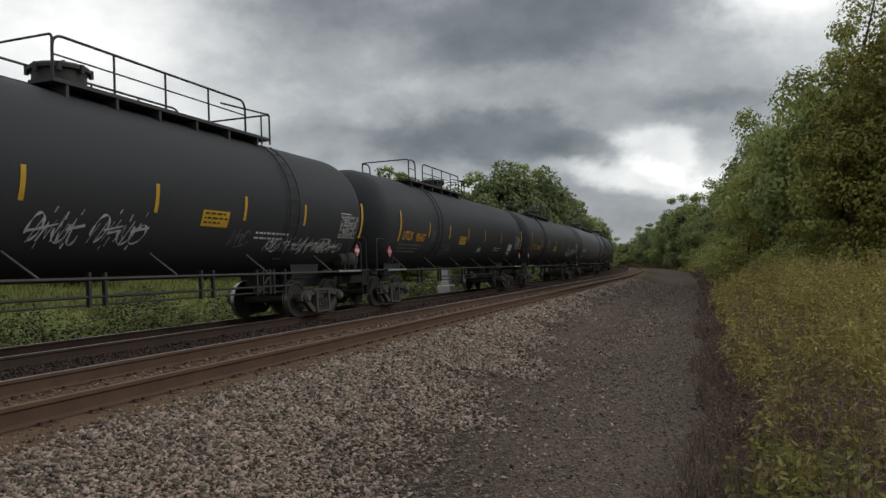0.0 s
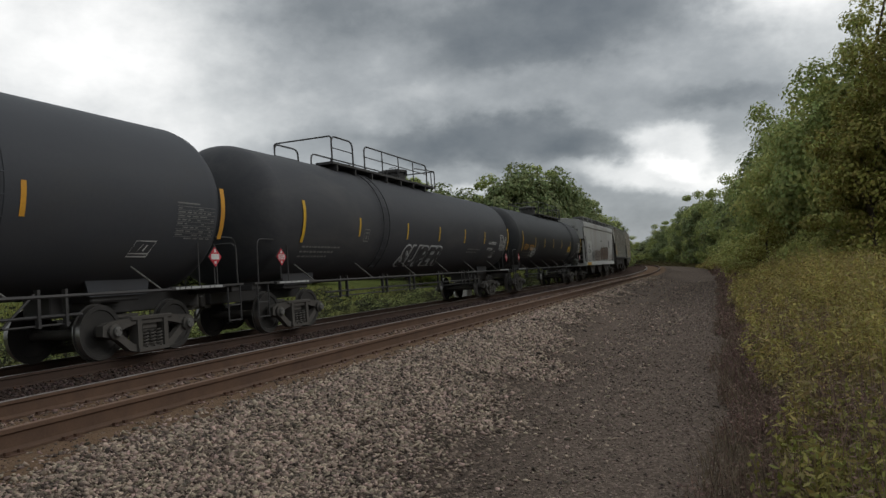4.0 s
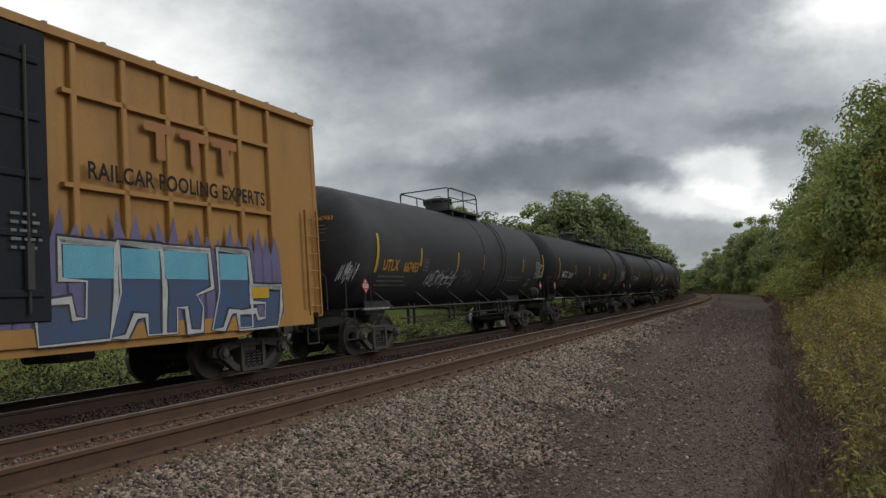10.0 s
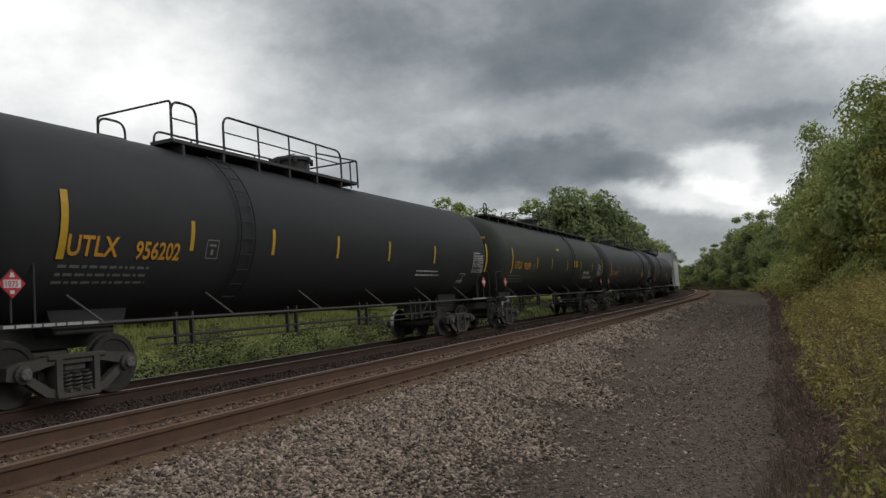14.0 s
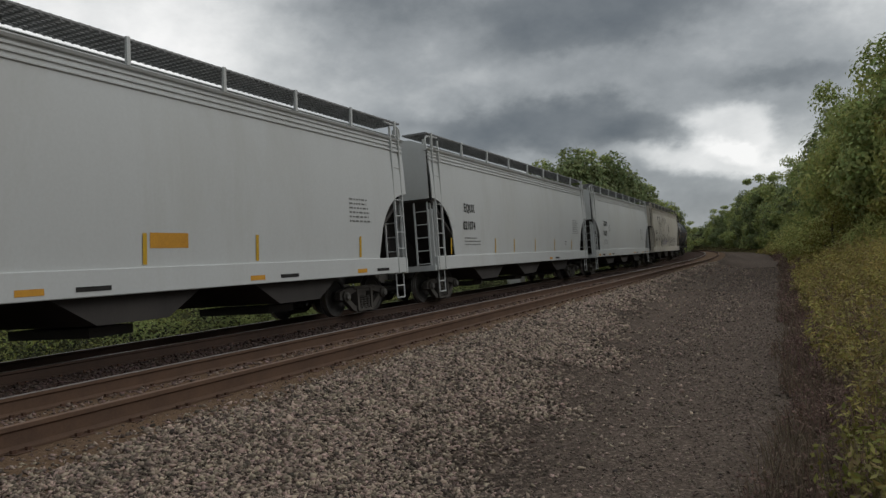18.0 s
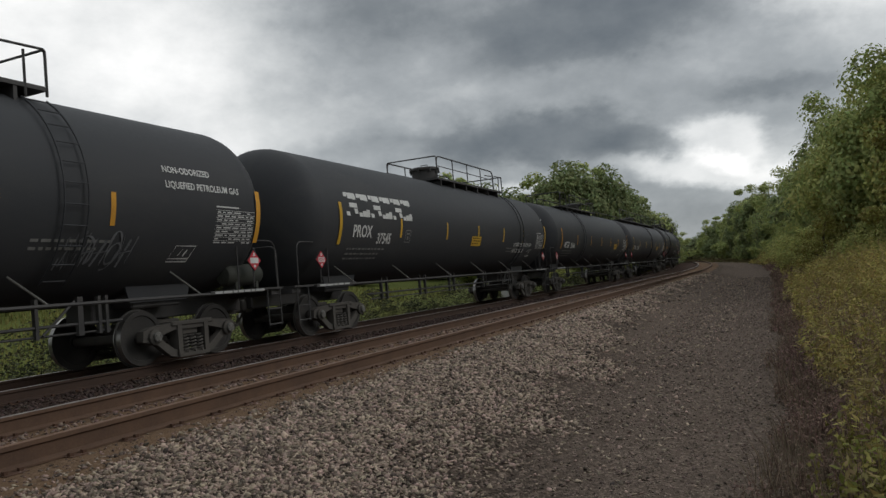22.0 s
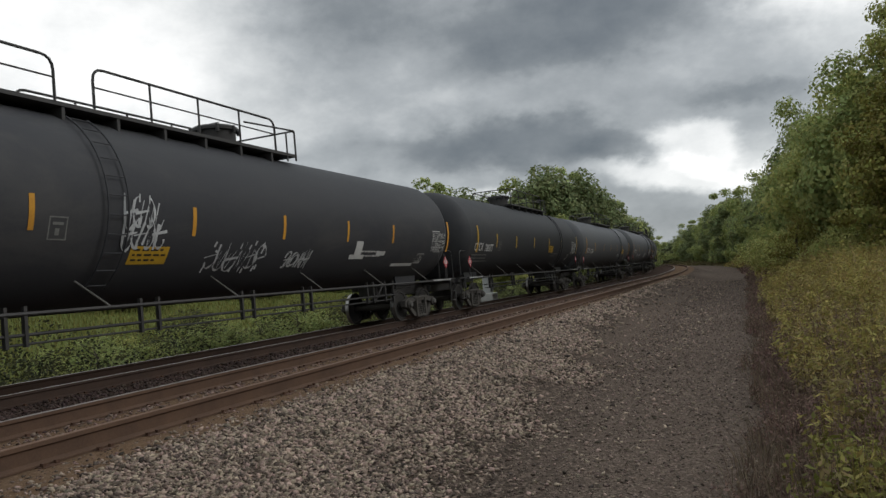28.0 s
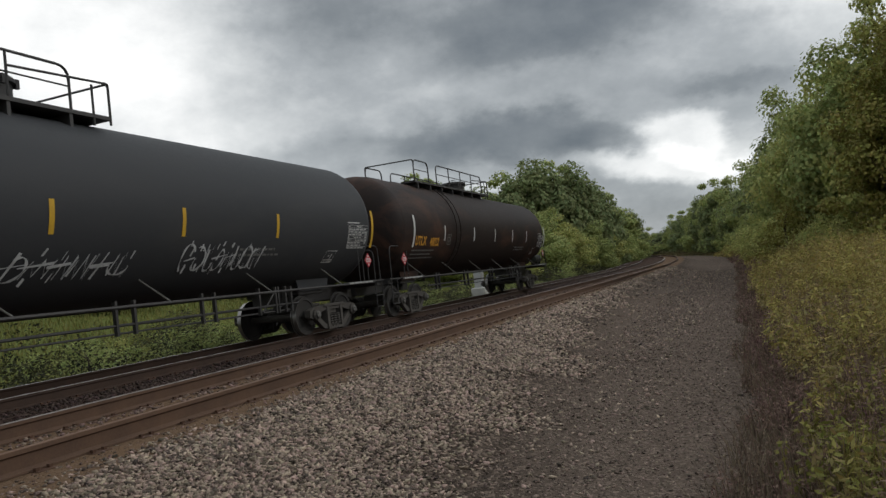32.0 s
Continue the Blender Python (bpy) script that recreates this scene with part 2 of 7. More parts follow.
def lathe(bm, prof, axis="z", n=24, at=(0, 0, 0)):
    """A turned form from (radius, height) pairs."""
    at = Vector(at)
    rings = []
    for r, h in prof:
        ring = []
        for k in range(n):
            a = 2 * math.pi * k / n
            c, s = r * math.cos(a), r * math.sin(a)
            p = {"z": (c, s, h), "x": (h, c, s), "y": (c, h, -s)}[axis]
            ring.append(bm.verts.new(at + Vector(p)))
        rings.append(ring)
    for a, b in zip(rings, rings[1:]):
        for k in range(n):
            bm.faces.new((a[k], a[(k + 1) % n], b[(k + 1) % n], b[k]))
    bm.faces.new(rings[0][::-1]), bm.faces.new(rings[-1])
    return bm


def slab(bm, outline, y0, y1, axis="x"):
    """An outline of (a, z) pairs drawn out along one axis: x: a is y; y: a is x."""
    def at(p, d):
        return (d, p[0], p[1]) if axis == "x" else (p[0], d, p[1])
    f0 = [bm.verts.new(at(p, y0)) for p in outline]
    f1 = [bm.verts.new(at(p, y1)) for p in outline]
    n = len(outline)
    for k in range(n):
        bm.faces.new((f0[k], f0[(k + 1) % n], f1[(k + 1) % n], f1[k]))
    bm.faces.new(f0[::-1]), bm.faces.new(f1)
    bmesh.ops.recalc_face_normals(bm, faces=bm.faces)
    return bm


def group(name, label, category, grp="", kind="", m=None):
    ob = new(name)
    ob.empty_display_size = 0.3
    if m is not None:
        ob.matrix_basis = m
    return tagged(ob, label, category, grp, kind)


# ---- the line: straight past the camera, then bending to the left ----
HEAD, NEAR_RAIL, GAUGE, BETWEEN = radians(-18.85), 5.18, 1.505, 2.915
BEND_AT, BEND_TO, RADIUS = 63.0, 283.0, 420.0
TRAIN_LAT, TRAIN_Z = -(NEAR_RAIL + 1.5 * GAUGE + BETWEEN), -0.064
NEAR_LAT = -(NEAR_RAIL + 0.5 * GAUGE)
ROAD_Z = -0.82


def line(s, lat, z=0.0):
    """A point s metres along the line and lat metres to the right of the camera's own line, and the heading there."""
    off = lat + NEAR_RAIL
    z += 0.008 * max(0.0, min(s, 350) - BEND_AT)     # the line climbs a little in the bend
    ux, uy = -math.sin(HEAD), math.cos(HEAD)
    x, y = -math.cos(HEAD) * NEAR_RAIL, -math.sin(HEAD) * NEAR_RAIL
    if s <= BEND_AT:
        x, y, h = x + ux * s, y + uy * s, HEAD
    else:
        x, y = x + ux * BEND_AT, y + uy * BEND_AT
        a = (min(s, BEND_TO) - BEND_AT) / RADIUS
        h = HEAD + a
        x += RADIUS * (math.cos(h) - math.cos(HEAD))
        y += RADIUS * (math.sin(h) - math.sin(HEAD))
        if s > BEND_TO:
            x, y = x - math.sin(h) * (s - BEND_TO), y + math.cos(h) * (s - BEND_TO)
    return Vector((x + math.cos(h) * off, y + math.sin(h) * off, z)), h


def on_line(s, lat, z=0.0, turn=0.0):
    p, h = line(s, lat, z)
    return Matrix.Translation(p) @ Matrix.Rotation(h + turn, 4, "Z")


def stations(a, b, near=1.0, far=8.0):
    out, s = [], a
    while s < b:
        out.append(s)
        s += near if -25 < s < 60 else (2.5 if -60 < s < 160 else far)
    return out + [b]


def sweep(name, prof, s0, s1, mat, closed=True, near=1.0, far=8.0, wobble=None, smooth=False):
    """A cross-section of (lat, z) pairs carried along the line."""
    ss = stations(s0, s1, near, far)
    verts, faces = [], []
    n = len(prof)
    for s in ss:
        for i, (lat, z) in enumerate(prof):
            dz = wobble(s, lat, i) if wobble else 0
            verts.append(line(s, lat, z + dz)[0])
    for j in range(len(ss) - 1):
        for i in range(n if closed else n - 1):
            k = (i + 1) % n
            faces.append((j * n + i, j * n + k, (j + 1) * n + k, (j + 1) * n + i))
    if closed:
        faces += [tuple(range(n))[::-1], tuple(range((len(ss) - 1) * n, len(ss) * n))]
    return raw(name, verts, faces, mat, smooth)


def ground_height(lat):
    """Height of the ground across the line."""
    table = [(-400, 9.0), (-90, 3.2), (-45, 1.1), (-26, -0.5), (-19, -1.1), (-15, -1.15), (-12.8, -0.5), (-12.1, -0.26), (-9.5, -0.25), (-6.9, -0.185), (-4.55, -0.185), (-4.2, -0.26), (-2.3, ROAD_Z), (0.5, ROAD_Z), (2.0, ROAD_Z - 0.08), (5, ROAD_Z - 0.1), (14, ROAD_Z + 0.1), (60, 0.6), (400, 1.0)]
    for (a, za), (b, zb) in zip(table, table[1:]):
        if a <= lat <= b:
            return za + (zb - za) * (lat - a) / (b - a)
    return 9.0 if lat < 0 else 1.0


def ground_bumps(s, lat):
    p = line(s, lat)[0]
    amp = 0.005 if -12 < lat < 1.0 else 0.1
    return noise.noise(Vector((p.x * 0.5, p.y * 0.5, 0))) * amp + noise.noise(Vector((p.x * 2.1, p.y * 2.1, 4))) * amp * 0.35


def ground_material():
    """One sheet: stone ballast, a finer gravel road, and earth under the weeds, by distance from the rails."""
    m = bpy.data.materials.new("ground")
    m.use_nodes = True
    nt = m.node_tree
    b = nt.nodes["Principled BSDF"]
    at = node(nt, "ShaderNodeAttribute")
    at.attribute_name = "lat"
    tc = node(nt, "ShaderNodeTexCoord")
    src = tc.outputs["Object"]
    wob = node(nt, "ShaderNodeTexNoise", Scale=0.9, Detail=5.0, Roughness=0.6)
    links(nt, (src, wob.inputs[0]))
    lat = maths(nt, "ADD", at.outputs["Fac"], maths(nt, "MULTIPLY_ADD", wob.outputs[0], 1.1, -0.55))

    def stones(scale, tint):
        v, e = node(nt, "ShaderNodeTexVoronoi", Scale=scale), node(nt, "ShaderNodeTexVoronoi", Scale=scale)
        e.feature = "DISTANCE_TO_EDGE"
        links(nt, (src, v.inputs["Vector"]), (src, e.inputs["Vector"]))
        sc = node(nt, "ShaderNodeSeparateColor")
        links(nt, (v.outputs["Color"], sc.inputs[0]))
        r = node(nt, "ShaderNodeValToRGB")
        links(nt, (sc.outputs[0], r.inputs[0]))
        el = r.color_ramp.elements
        el[0].position, el[0].color = 0.0, (*[c * 0.45 for c in tint], 1)
        el[1].position, el[1].color = 1.0, (*[min(c * 2.2, 1) for c in tint], 1)
        mid = el.new(0.6)
        mid.color = (*tint, 1)
        return r.outputs[0], e.outputs["Distance"]

    c1, h1 = stones(21.0, (0.075, 0.057, 0.045))
    c2, h2 = stones(38.0, (0.11, 0.084, 0.067))

    def blend(fac, a, bb):
        mx = node(nt, "ShaderNodeMix")
        mx.data_type = "RGBA"
        links(nt, (fac, mx.inputs[0]))
        for v, i in ((a, 6), (bb, 7)):
            if isinstance(v, tuple):
                mx.inputs[i].default_value = (*v, 1)
            else:
                links(nt, (v, mx.inputs[i]))
        return mx.outputs[2]

    def step(a, bb):
        r = node(nt, "ShaderNodeMapRange")
        r.interpolation_type = "SMOOTHSTEP"
        links(nt, (lat, r.inputs[0]))
        r.inputs[1].default_value, r.inputs[2].default_value = a, bb
        return r.outputs[0]

    fine = node(nt, "ShaderNodeTexNoise", Scale=120.0, Detail=3.0, Roughness=0.7)
    links(nt, (src, fine.inputs[0]))
    patch = node(nt, "ShaderNodeTexNoise", Scale=1.4, Detail=7.0, Roughness=0.65)
    links(nt, (src, patch.inputs[0]))
    road = blend(maths(nt, "MULTIPLY", patch.outputs[0], 0.65), c2, (0.078, 0.056, 0.043))
    road = blend(maths(nt, "MULTIPLY", fine.outputs[0], 0.5), road, (0.12, 0.095, 0.078))
    col = blend(step(-2.7, -1.2), c1, road)
    # rust and brake dust close to the rails
    rust = maths(nt, "SUBTRACT", 1.0, step(-4.65, -4.05))
    dusty = blend(maths(nt, "MULTIPLY_ADD", patch.outputs[0], 0.5, 0.55, clamp=True), c1, (0.14, 0.088, 0.053))
    col = blend(rust, col, dusty)
    # train's bed: brown dirt, darker still with the shade under the cars painted in
    shaded_bed = maths(nt, "SUBTRACT", 1.0, step(-7.0, -6.6))
    col = blend(maths(nt, "MULTIPLY", shaded_bed, 0.88), col, (0.045, 0.029, 0.024))
    earth = blend(patch.outputs[0], (0.06, 0.042, 0.028), (0.055, 0.055, 0.022))
    col = blend(step(0.0, 0.7), col, earth)
    left = maths(nt, "SUBTRACT", 1.0, step(-14.6, -13.0))
    field = blend(patch.outputs[0], (0.07, 0.085, 0.025), (0.13, 0.145, 0.04))
    col = blend(left, col, field)
    links(nt, (col, b.inputs["Base Color"]))
    b.inputs["Roughness"].default_value = 0.9
    b.inputs["Specular IOR Level"].default_value = 0.04
    hh = maths(nt, "ADD", maths(nt, "MULTIPLY", maths(nt, "MINIMUM", h1, 0.25), 1.2), maths(nt, "MULTIPLY", fine.outputs[0], 0.15))
    bp = node(nt, "ShaderNodeBump", Strength=0.9, Distance=0.03)
    links(nt, (hh, bp.inputs["Height"]), (bp.outputs[0], b.inputs["Normal"]))
    return m


def road_edge(s):
    """Where the weeds begin, to the right of the camera's line."""
    return np.interp(s, [0, 6, 9, 14, 28, 48, 80, 140], [-0.3, -0.2, -0.08, 0.02, 0.06, 0.2, 0.2, 1.0])


def ballast_edge(s):
    """Where the coarse ballast gives way to the trodden road."""
    return np.interp(s, [0, 3, 7, 14, 22, 34, 60], [-1.4, -1.5, -1.8, -2.6, -3.2, -3.7, -3.9])


def build_ground():
    lats = [-900, -400, -200, -120, -80, -60, -45, -35, -28, -23, -20, -17, -15.5, -14.5, -13.6, -12.8, -12.4, -12.1, -11.8, -11.3, -10.4, -9.5, -8.5, -7.6, -6.9, -6.0, -5.4, -5, -4.55, -4.2, -3.9, -3.6, -3.2, -2.8, -2.3, -1.8, -1.2, -0.7, -0.2, 0.3, 0.8, 1.4, 2, 3, 4, 5.5, 7, 9, 12, 16, 22, 30, 45, 70, 120, 220, 500, 1200]
    ss = [-900, -400, -150] + [s for s in stations(-80, 330, 0.6, 6)] + [400, 520, 800, 1400, 2600]
    verts, faces, vals = [], [], []
    for s in ss:
        for lat in lats:
            verts.append(line(s, lat, ground_height(lat) + ground_bumps(s, lat))[0])
            vals.append(lat - road_edge(s) + 0.1 if lat > -0.5 else np.interp(lat, [-4.4, ballast_edge(s), -0.5], [-4.4, -1.95, -0.6 - road_edge(s) + 0.2]) if lat > -4.4 else lat)
    n = len(lats)
    for j in range(len(ss) - 1):
        for i in range(n - 1):
            faces.append((j * n + i, j * n + i + 1, (j + 1) * n + i + 1, (j + 1) * n + i))
    me = raw("ground", verts, faces, ground_material(), smooth=False)
    me.shade_smooth()
    me.attributes.new("lat", "FLOAT", "POINT").data.foreach_set("value", np.array(vals, np.float32))
    return tagged(put("ground", me), "stone ballast slope, grey gravel road and weedy earth", "ground", kind="structure")


build_ground()


# ---- rails and sleepers ----
RUST = material("rusty_rail", (0.115, 0.067, 0.042), (0.075, 0.045, 0.031), rough=0.8, scale=3, fine=60, bump=0.25)
SHINE = material("worn_rail_head", (0.34, 0.31, 0.29), (0.20, 0.16, 0.14), rough=0.38, metal=0.8, scale=5, fine=80, bump=0.03)
DULL = material("rusted_rail_head", (0.18, 0.108, 0.07), (0.12, 0.07, 0.046), rough=0.55, metal=0.25, scale=5, fine=80, bump=0.05)
TIE = material("old_sleeper_wood", (0.105, 0.07, 0.05), (0.055, 0.037, 0.027), rough=0.9, scale=4, fine=40, bump=0.5, rand=0.3, streak=(1, 8, 8))
# darker copies for the train's track: the cars' shade put into rust and wood
SHADED_RUST = material("shaded_rail", (0.062, 0.037, 0.026), (0.04, 0.026, 0.02), rough=0.85, scale=3, fine=60, bump=0.25)
SHADED_TIE = material("shaded_sleeper_wood", (0.045, 0.03, 0.024), (0.028, 0.02, 0.017), rough=0.9, scale=4, fine=40, bump=0.5, rand=0.3, streak=(1, 8, 8))
PLATE = material("tie_plate_steel", (0.085, 0.045, 0.028), rough=0.8, rand=0.2)


def rail_profile(lat, top):
    half = [(0.036, -0.0), (0.036, -0.032), (0.012, -0.046), (0.010, -0.145), (0.07, -0.165), (0.07, -0.18)]
    return [(lat + a, top + z) for a, z in half] + [(lat - a, top + z) for a, z in half[::-1]]


def build_track(name, label, lat, top, head, rust, wood):
    track = group(name, label, "railway track", kind="structure")
    for side in (-1, 1):
        c = lat + side * GAUGE / 2
        put("rail", sweep("rail", rail_profile(c, top), -60, 420, rust, near=4, far=8), track, "rusty brown steel rail")
        prof = [(c + 0.034, top + 0.001), (c + 0.028, top + 0.005), (c - 0.028, top + 0.005), (c - 0.034, top + 0.001)]
        put("rail_head", sweep("rail_head", prof, -60, 420, SHINE if side < 0 else head, near=4, far=8), track)
    bm = bmesh.new()
    box(bm, -1.3, 1.3, -0.115, 0.115, -0.17, 0, bevel=0.012)
    tie = finish(bm, "sleeper", wood)
    bm = bmesh.new()
    box(bm, -0.17, 0.17, -0.09, 0.09, 0.0, 0.014)
    for x in (-0.11, 0.11):
        for y in (-0.06, 0.06):
            box(bm, x - 0.016, x + 0.016, y - 0.016, y + 0.016, 0.014, 0.04)
    plate = finish(bm, "tie_plate", PLATE)
    rng = random.Random(len(name))
    s = -8.0
    while s < 120:
        m = on_line(s, lat + rng.uniform(-0.05, 0.05), top - 0.195 + rng.uniform(-0.012, 0.004), rng.uniform(-0.012, 0.012))
        put("sleeper", tie, track, m=m)
        if s < 40:
            for side in (-1, 1):
                put("tie_plate", plate, track, m=on_line(s, lat + side * GAUGE / 2, top - 0.192))
        s += 0.53 + rng.uniform(-0.02, 0.02)
    return track


build_track("railway_track_near", "rusty rails of the empty track on brown timber sleepers", NEAR_LAT, 0.0, DULL, RUST, TIE)
build_track("railway_track_far", "rails of the train's track, polished on top", TRAIN_LAT, TRAIN_Z, SHINE, SHADED_RUST, SHADED_TIE)


# ---- paints of the train ----
STEEL = material("dark_running_gear", (0.056, 0.052, 0.047), (0.082, 0.073, 0.063), rough=0.85, scale=4, fine=40, bump=0.3)
WHEEL = material("sooty_wheel_steel", (0.032, 0.030, 0.028), (0.045, 0.041, 0.037), rough=0.8, scale=4, fine=40, bump=0.2)
CAP = material("pale_bearing_cap", (0.15, 0.145, 0.135), (0.10, 0.095, 0.085), rough=0.6, metal=0.2, bump=0.1)
TREAD = material("bright_wheel_tread", (0.42, 0.41, 0.40), (0.25, 0.23, 0.21), rough=0.35, metal=0.9, bump=0.02)
IRON = material("black_iron", (0.04, 0.039, 0.039), (0.055, 0.051, 0.048), rough=0.55, bump=0.1)
YELLOW = material("yellow_reflector", (0.55, 0.34, 0.03), (0.42, 0.25, 0.03), rough=0.45, bump=0.02)
ORANGE = material("orange_yellow_stencil", (0.60, 0.30, 0.03), (0.42, 0.2, 0.03), rough=0.6, bump=0.0)
WHITE = material("white_stencil", (0.58, 0.58, 0.56), (0.42, 0.42, 0.40), rough=0.6, bump=0.0)
PALE = material("worn_white_stencil", (0.40, 0.40, 0.385), (0.26, 0.26, 0.25), rough=0.7, bump=0.0)
DIM = material("faded_stencil", (0.20, 0.20, 0.19), (0.12, 0.12, 0.11), rough=0.7, bump=0.0)
TAG_WHITE = material("white_spray_paint", (0.52, 0.53, 0.53), (0.34, 0.35, 0.35), rough=0.6, bump=0.0, scale=6)
TAG_GREY = material("thin_grey_spray_paint", (0.15, 0.155, 0.16), (0.09, 0.09, 0.095), rough=0.6, bump=0.0, scale=6)
TAG_BLACK = material("black_spray_paint", (0.03, 0.03, 0.032), (0.06, 0.06, 0.06), rough=0.6, bump=0.0)
TAG_YELLOW = material("yellow_spray_paint", (0.50, 0.32, 0.04), (0.38, 0.24, 0.04), rough=0.6, bump=0.0)
TAG_BLUE = material("pale_blue_spray_paint", (0.16, 0.42, 0.50), (0.10, 0.30, 0.42), rough=0.6, bump=0.0)
TAG_VIOLET = material("violet_spray_paint", (0.16, 0.14, 0.27), (0.11, 0.10, 0.17), rough=0.6, bump=0.0)
TAG_TAN = material("tan_spray_paint", (0.27, 0.24, 0.21), (0.20, 0.18, 0.16), rough=0.6, bump=0.0)
TAG_NAVY = material("dark_blue_spray_paint", (0.045, 0.095, 0.21), (0.075, 0.085, 0.11), rough=0.6, bump=0.0)
TAG_BROWN = material("brown_spray_paint", (0.17, 0.115, 0.085), (0.11, 0.08, 0.06), rough=0.6, bump=0.0)
RED = material("red_placard", (0.42, 0.03, 0.045), (0.34, 0.03, 0.04), rough=0.5, bump=0.0)
BLACK_TXT = material("black_stencil", (0.022, 0.021, 0.02), (0.04, 0.038, 0.036), rough=0.8, bump=0.0, spec=0.05)
BLUE_TXT = material("blue_emblem", (0.05, 0.12, 0.32), rough=0.6, bump=0.0)
FADED_RED = material("faded_red_paint", (0.30, 0.125, 0.06), (0.34, 0.17, 0.06), rough=0.6, bump=0.0)
RED_TXT = material("red_emblem", (0.42, 0.08, 0.04), rough=0.6, bump=0.0)


def tank_paint(name, base, alt, stain, amount):
    return material(name, base, alt, rough=0.58, scale=0.9, fine=14, bump=0.04, stain=stain, stain_amount=amount, streak=(1.0, 0.35, 1.0), spec=0.12)


TANKS = {
    "black": tank_paint("black_tank_paint", (0.038, 0.040, 0.043), (0.047, 0.047, 0.049), (0.064, 0.062, 0.059), 0.45),
    "dusty": tank_paint("dusty_black_tank_paint", (0.041, 0.042, 0.047), (0.055, 0.055, 0.057), (0.086, 0.082, 0.078), 0.55),
    "grey": tank_paint("dark_grey_tank_paint", (0.079, 0.084, 0.091), (0.098, 0.101, 0.106), (0.086, 0.078, 0.066), 0.4),
    "jet": tank_paint("jet_black_tank_paint", (0.029, 0.030, 0.032), (0.037, 0.037, 0.038), (0.050, 0.049, 0.047), 0.4),
    "slate": tank_paint("slate_tank_paint", (0.048, 0.050, 0.056), (0.060, 0.062, 0.067), (0.062, 0.057, 0.051), 0.4),
    "green": tank_paint("grey_green_tank_paint", (0.035, 0.038, 0.033), (0.048, 0.051, 0.043), (0.069, 0.062, 0.048), 0.4),
    "brown": tank_paint("rust_streaked_black_tank_paint", (0.017, 0.013, 0.012), (0.028, 0.019, 0.016), (0.09, 0.042, 0.026), 0.7),
}
HOPPERS = {
    "grey": material("weathered_light_grey_paint", (0.35, 0.35, 0.335), (0.295, 0.29, 0.275), rough=0.6, scale=0.8, fine=20, bump=0.06, stain=(0.20, 0.17, 0.135), stain_amount=0.55, streak=(1, 1, 0.22)),
    "white": material("clean_white_car_paint", (0.50, 0.51, 0.50), (0.455, 0.46, 0.448), rough=0.5, scale=0.7, fine=18, bump=0.03, stain=(0.36, 0.35, 0.31), stain_amount=0.35, streak=(1, 1, 0.25)),
    "cream": material("cream_car_paint", (0.47, 0.44, 0.38), (0.41, 0.38, 0.325), rough=0.6, scale=0.7, fine=18, bump=0.05, stain=(0.28, 0.23, 0.17), stain_amount=0.5, streak=(1, 1, 0.25)),
    "rusty": material("rust_stained_grey_paint", (0.36, 0.36, 0.325), (0.30, 0.295, 0.26), rough=0.7, scale=0.9, fine=20, bump=0.1, stain=(0.25, 0.19, 0.14), stain_amount=0.5, streak=(1, 1, 0.3)),
}
FRESH_GREY = material("fresher_grey_paint", (0.405, 0.405, 0.39), (0.37, 0.37, 0.355), rough=0.6, bump=0.03)
# grime, with the shade of bays, sill and end openings put into the colour
GRIME_AND_SHADE = material("grimy_shaded_underside_paint", (0.036, 0.033, 0.031), (0.056, 0.05, 0.046), rough=0.85, scale=1.2, fine=20, bump=0.15, streak=(1, 1, 0.4))
GRATING = material("galvanised_grating", (0.24, 0.24, 0.235), (0.17, 0.17, 0.165), rough=0.6, metal=0.3, bump=0.1)
BAYGREY = material("dusty_bay_paint", (0.15, 0.145, 0.13), (0.075, 0.07, 0.063), rough=0.8, scale=1.1, fine=16, bump=0.1, streak=(1, 1, 0.4))
MESHGREY = material("walkway_grating", (0.10, 0.10, 0.10), (0.06, 0.06, 0.06), rough=0.7, bump=0.2)
BOX_YELLOW = material("mustard_boxcar_paint", (0.40, 0.215, 0.066), (0.33, 0.175, 0.054), rough=0.55, scale=0.9, fine=20, bump=0.05, stain=(0.20, 0.10, 0.04), stain_amount=0.55, streak=(1, 1, 0.25))
DOOR_BLACK = material("black_door_paint", (0.018, 0.020, 0.025), (0.026, 0.029, 0.034), rough=0.65, bump=0.05, spec=0.08)
ROOF_GREY = material("galvanised_roof", (0.30, 0.29, 0.27), (0.2, 0.18, 0.16), rough=0.6, bump=0.1)


# ---- running gear ----
def wheel_mesh():
    bm = bmesh.new()
    lathe(bm, [(0.05, -0.07), (0.12, -0.07), (0.13, -0.02), (0.36, -0.045), (0.375, -0.065), (0.452, -0.065), (0.458, 0.03), (0.482, 0.045), (0.482, 0.062), (0.39, 0.062), (0.37, 0.03), (0.14, 0.05), (0.12, 0.075), (0.05, 0.075)][::-1], axis="x", n=32)
    bmesh.ops.recalc_face_normals(bm, faces=bm.faces)
    me = finish(bm, "wheel", [WHEEL, TREAD], smooth=30)
    for p in me.polygons:
        r = math.hypot(p.center.y, p.center.z)
        p.material_index = 1 if r > 0.44 and abs(p.normal.x) < 0.6 else 0
    return me


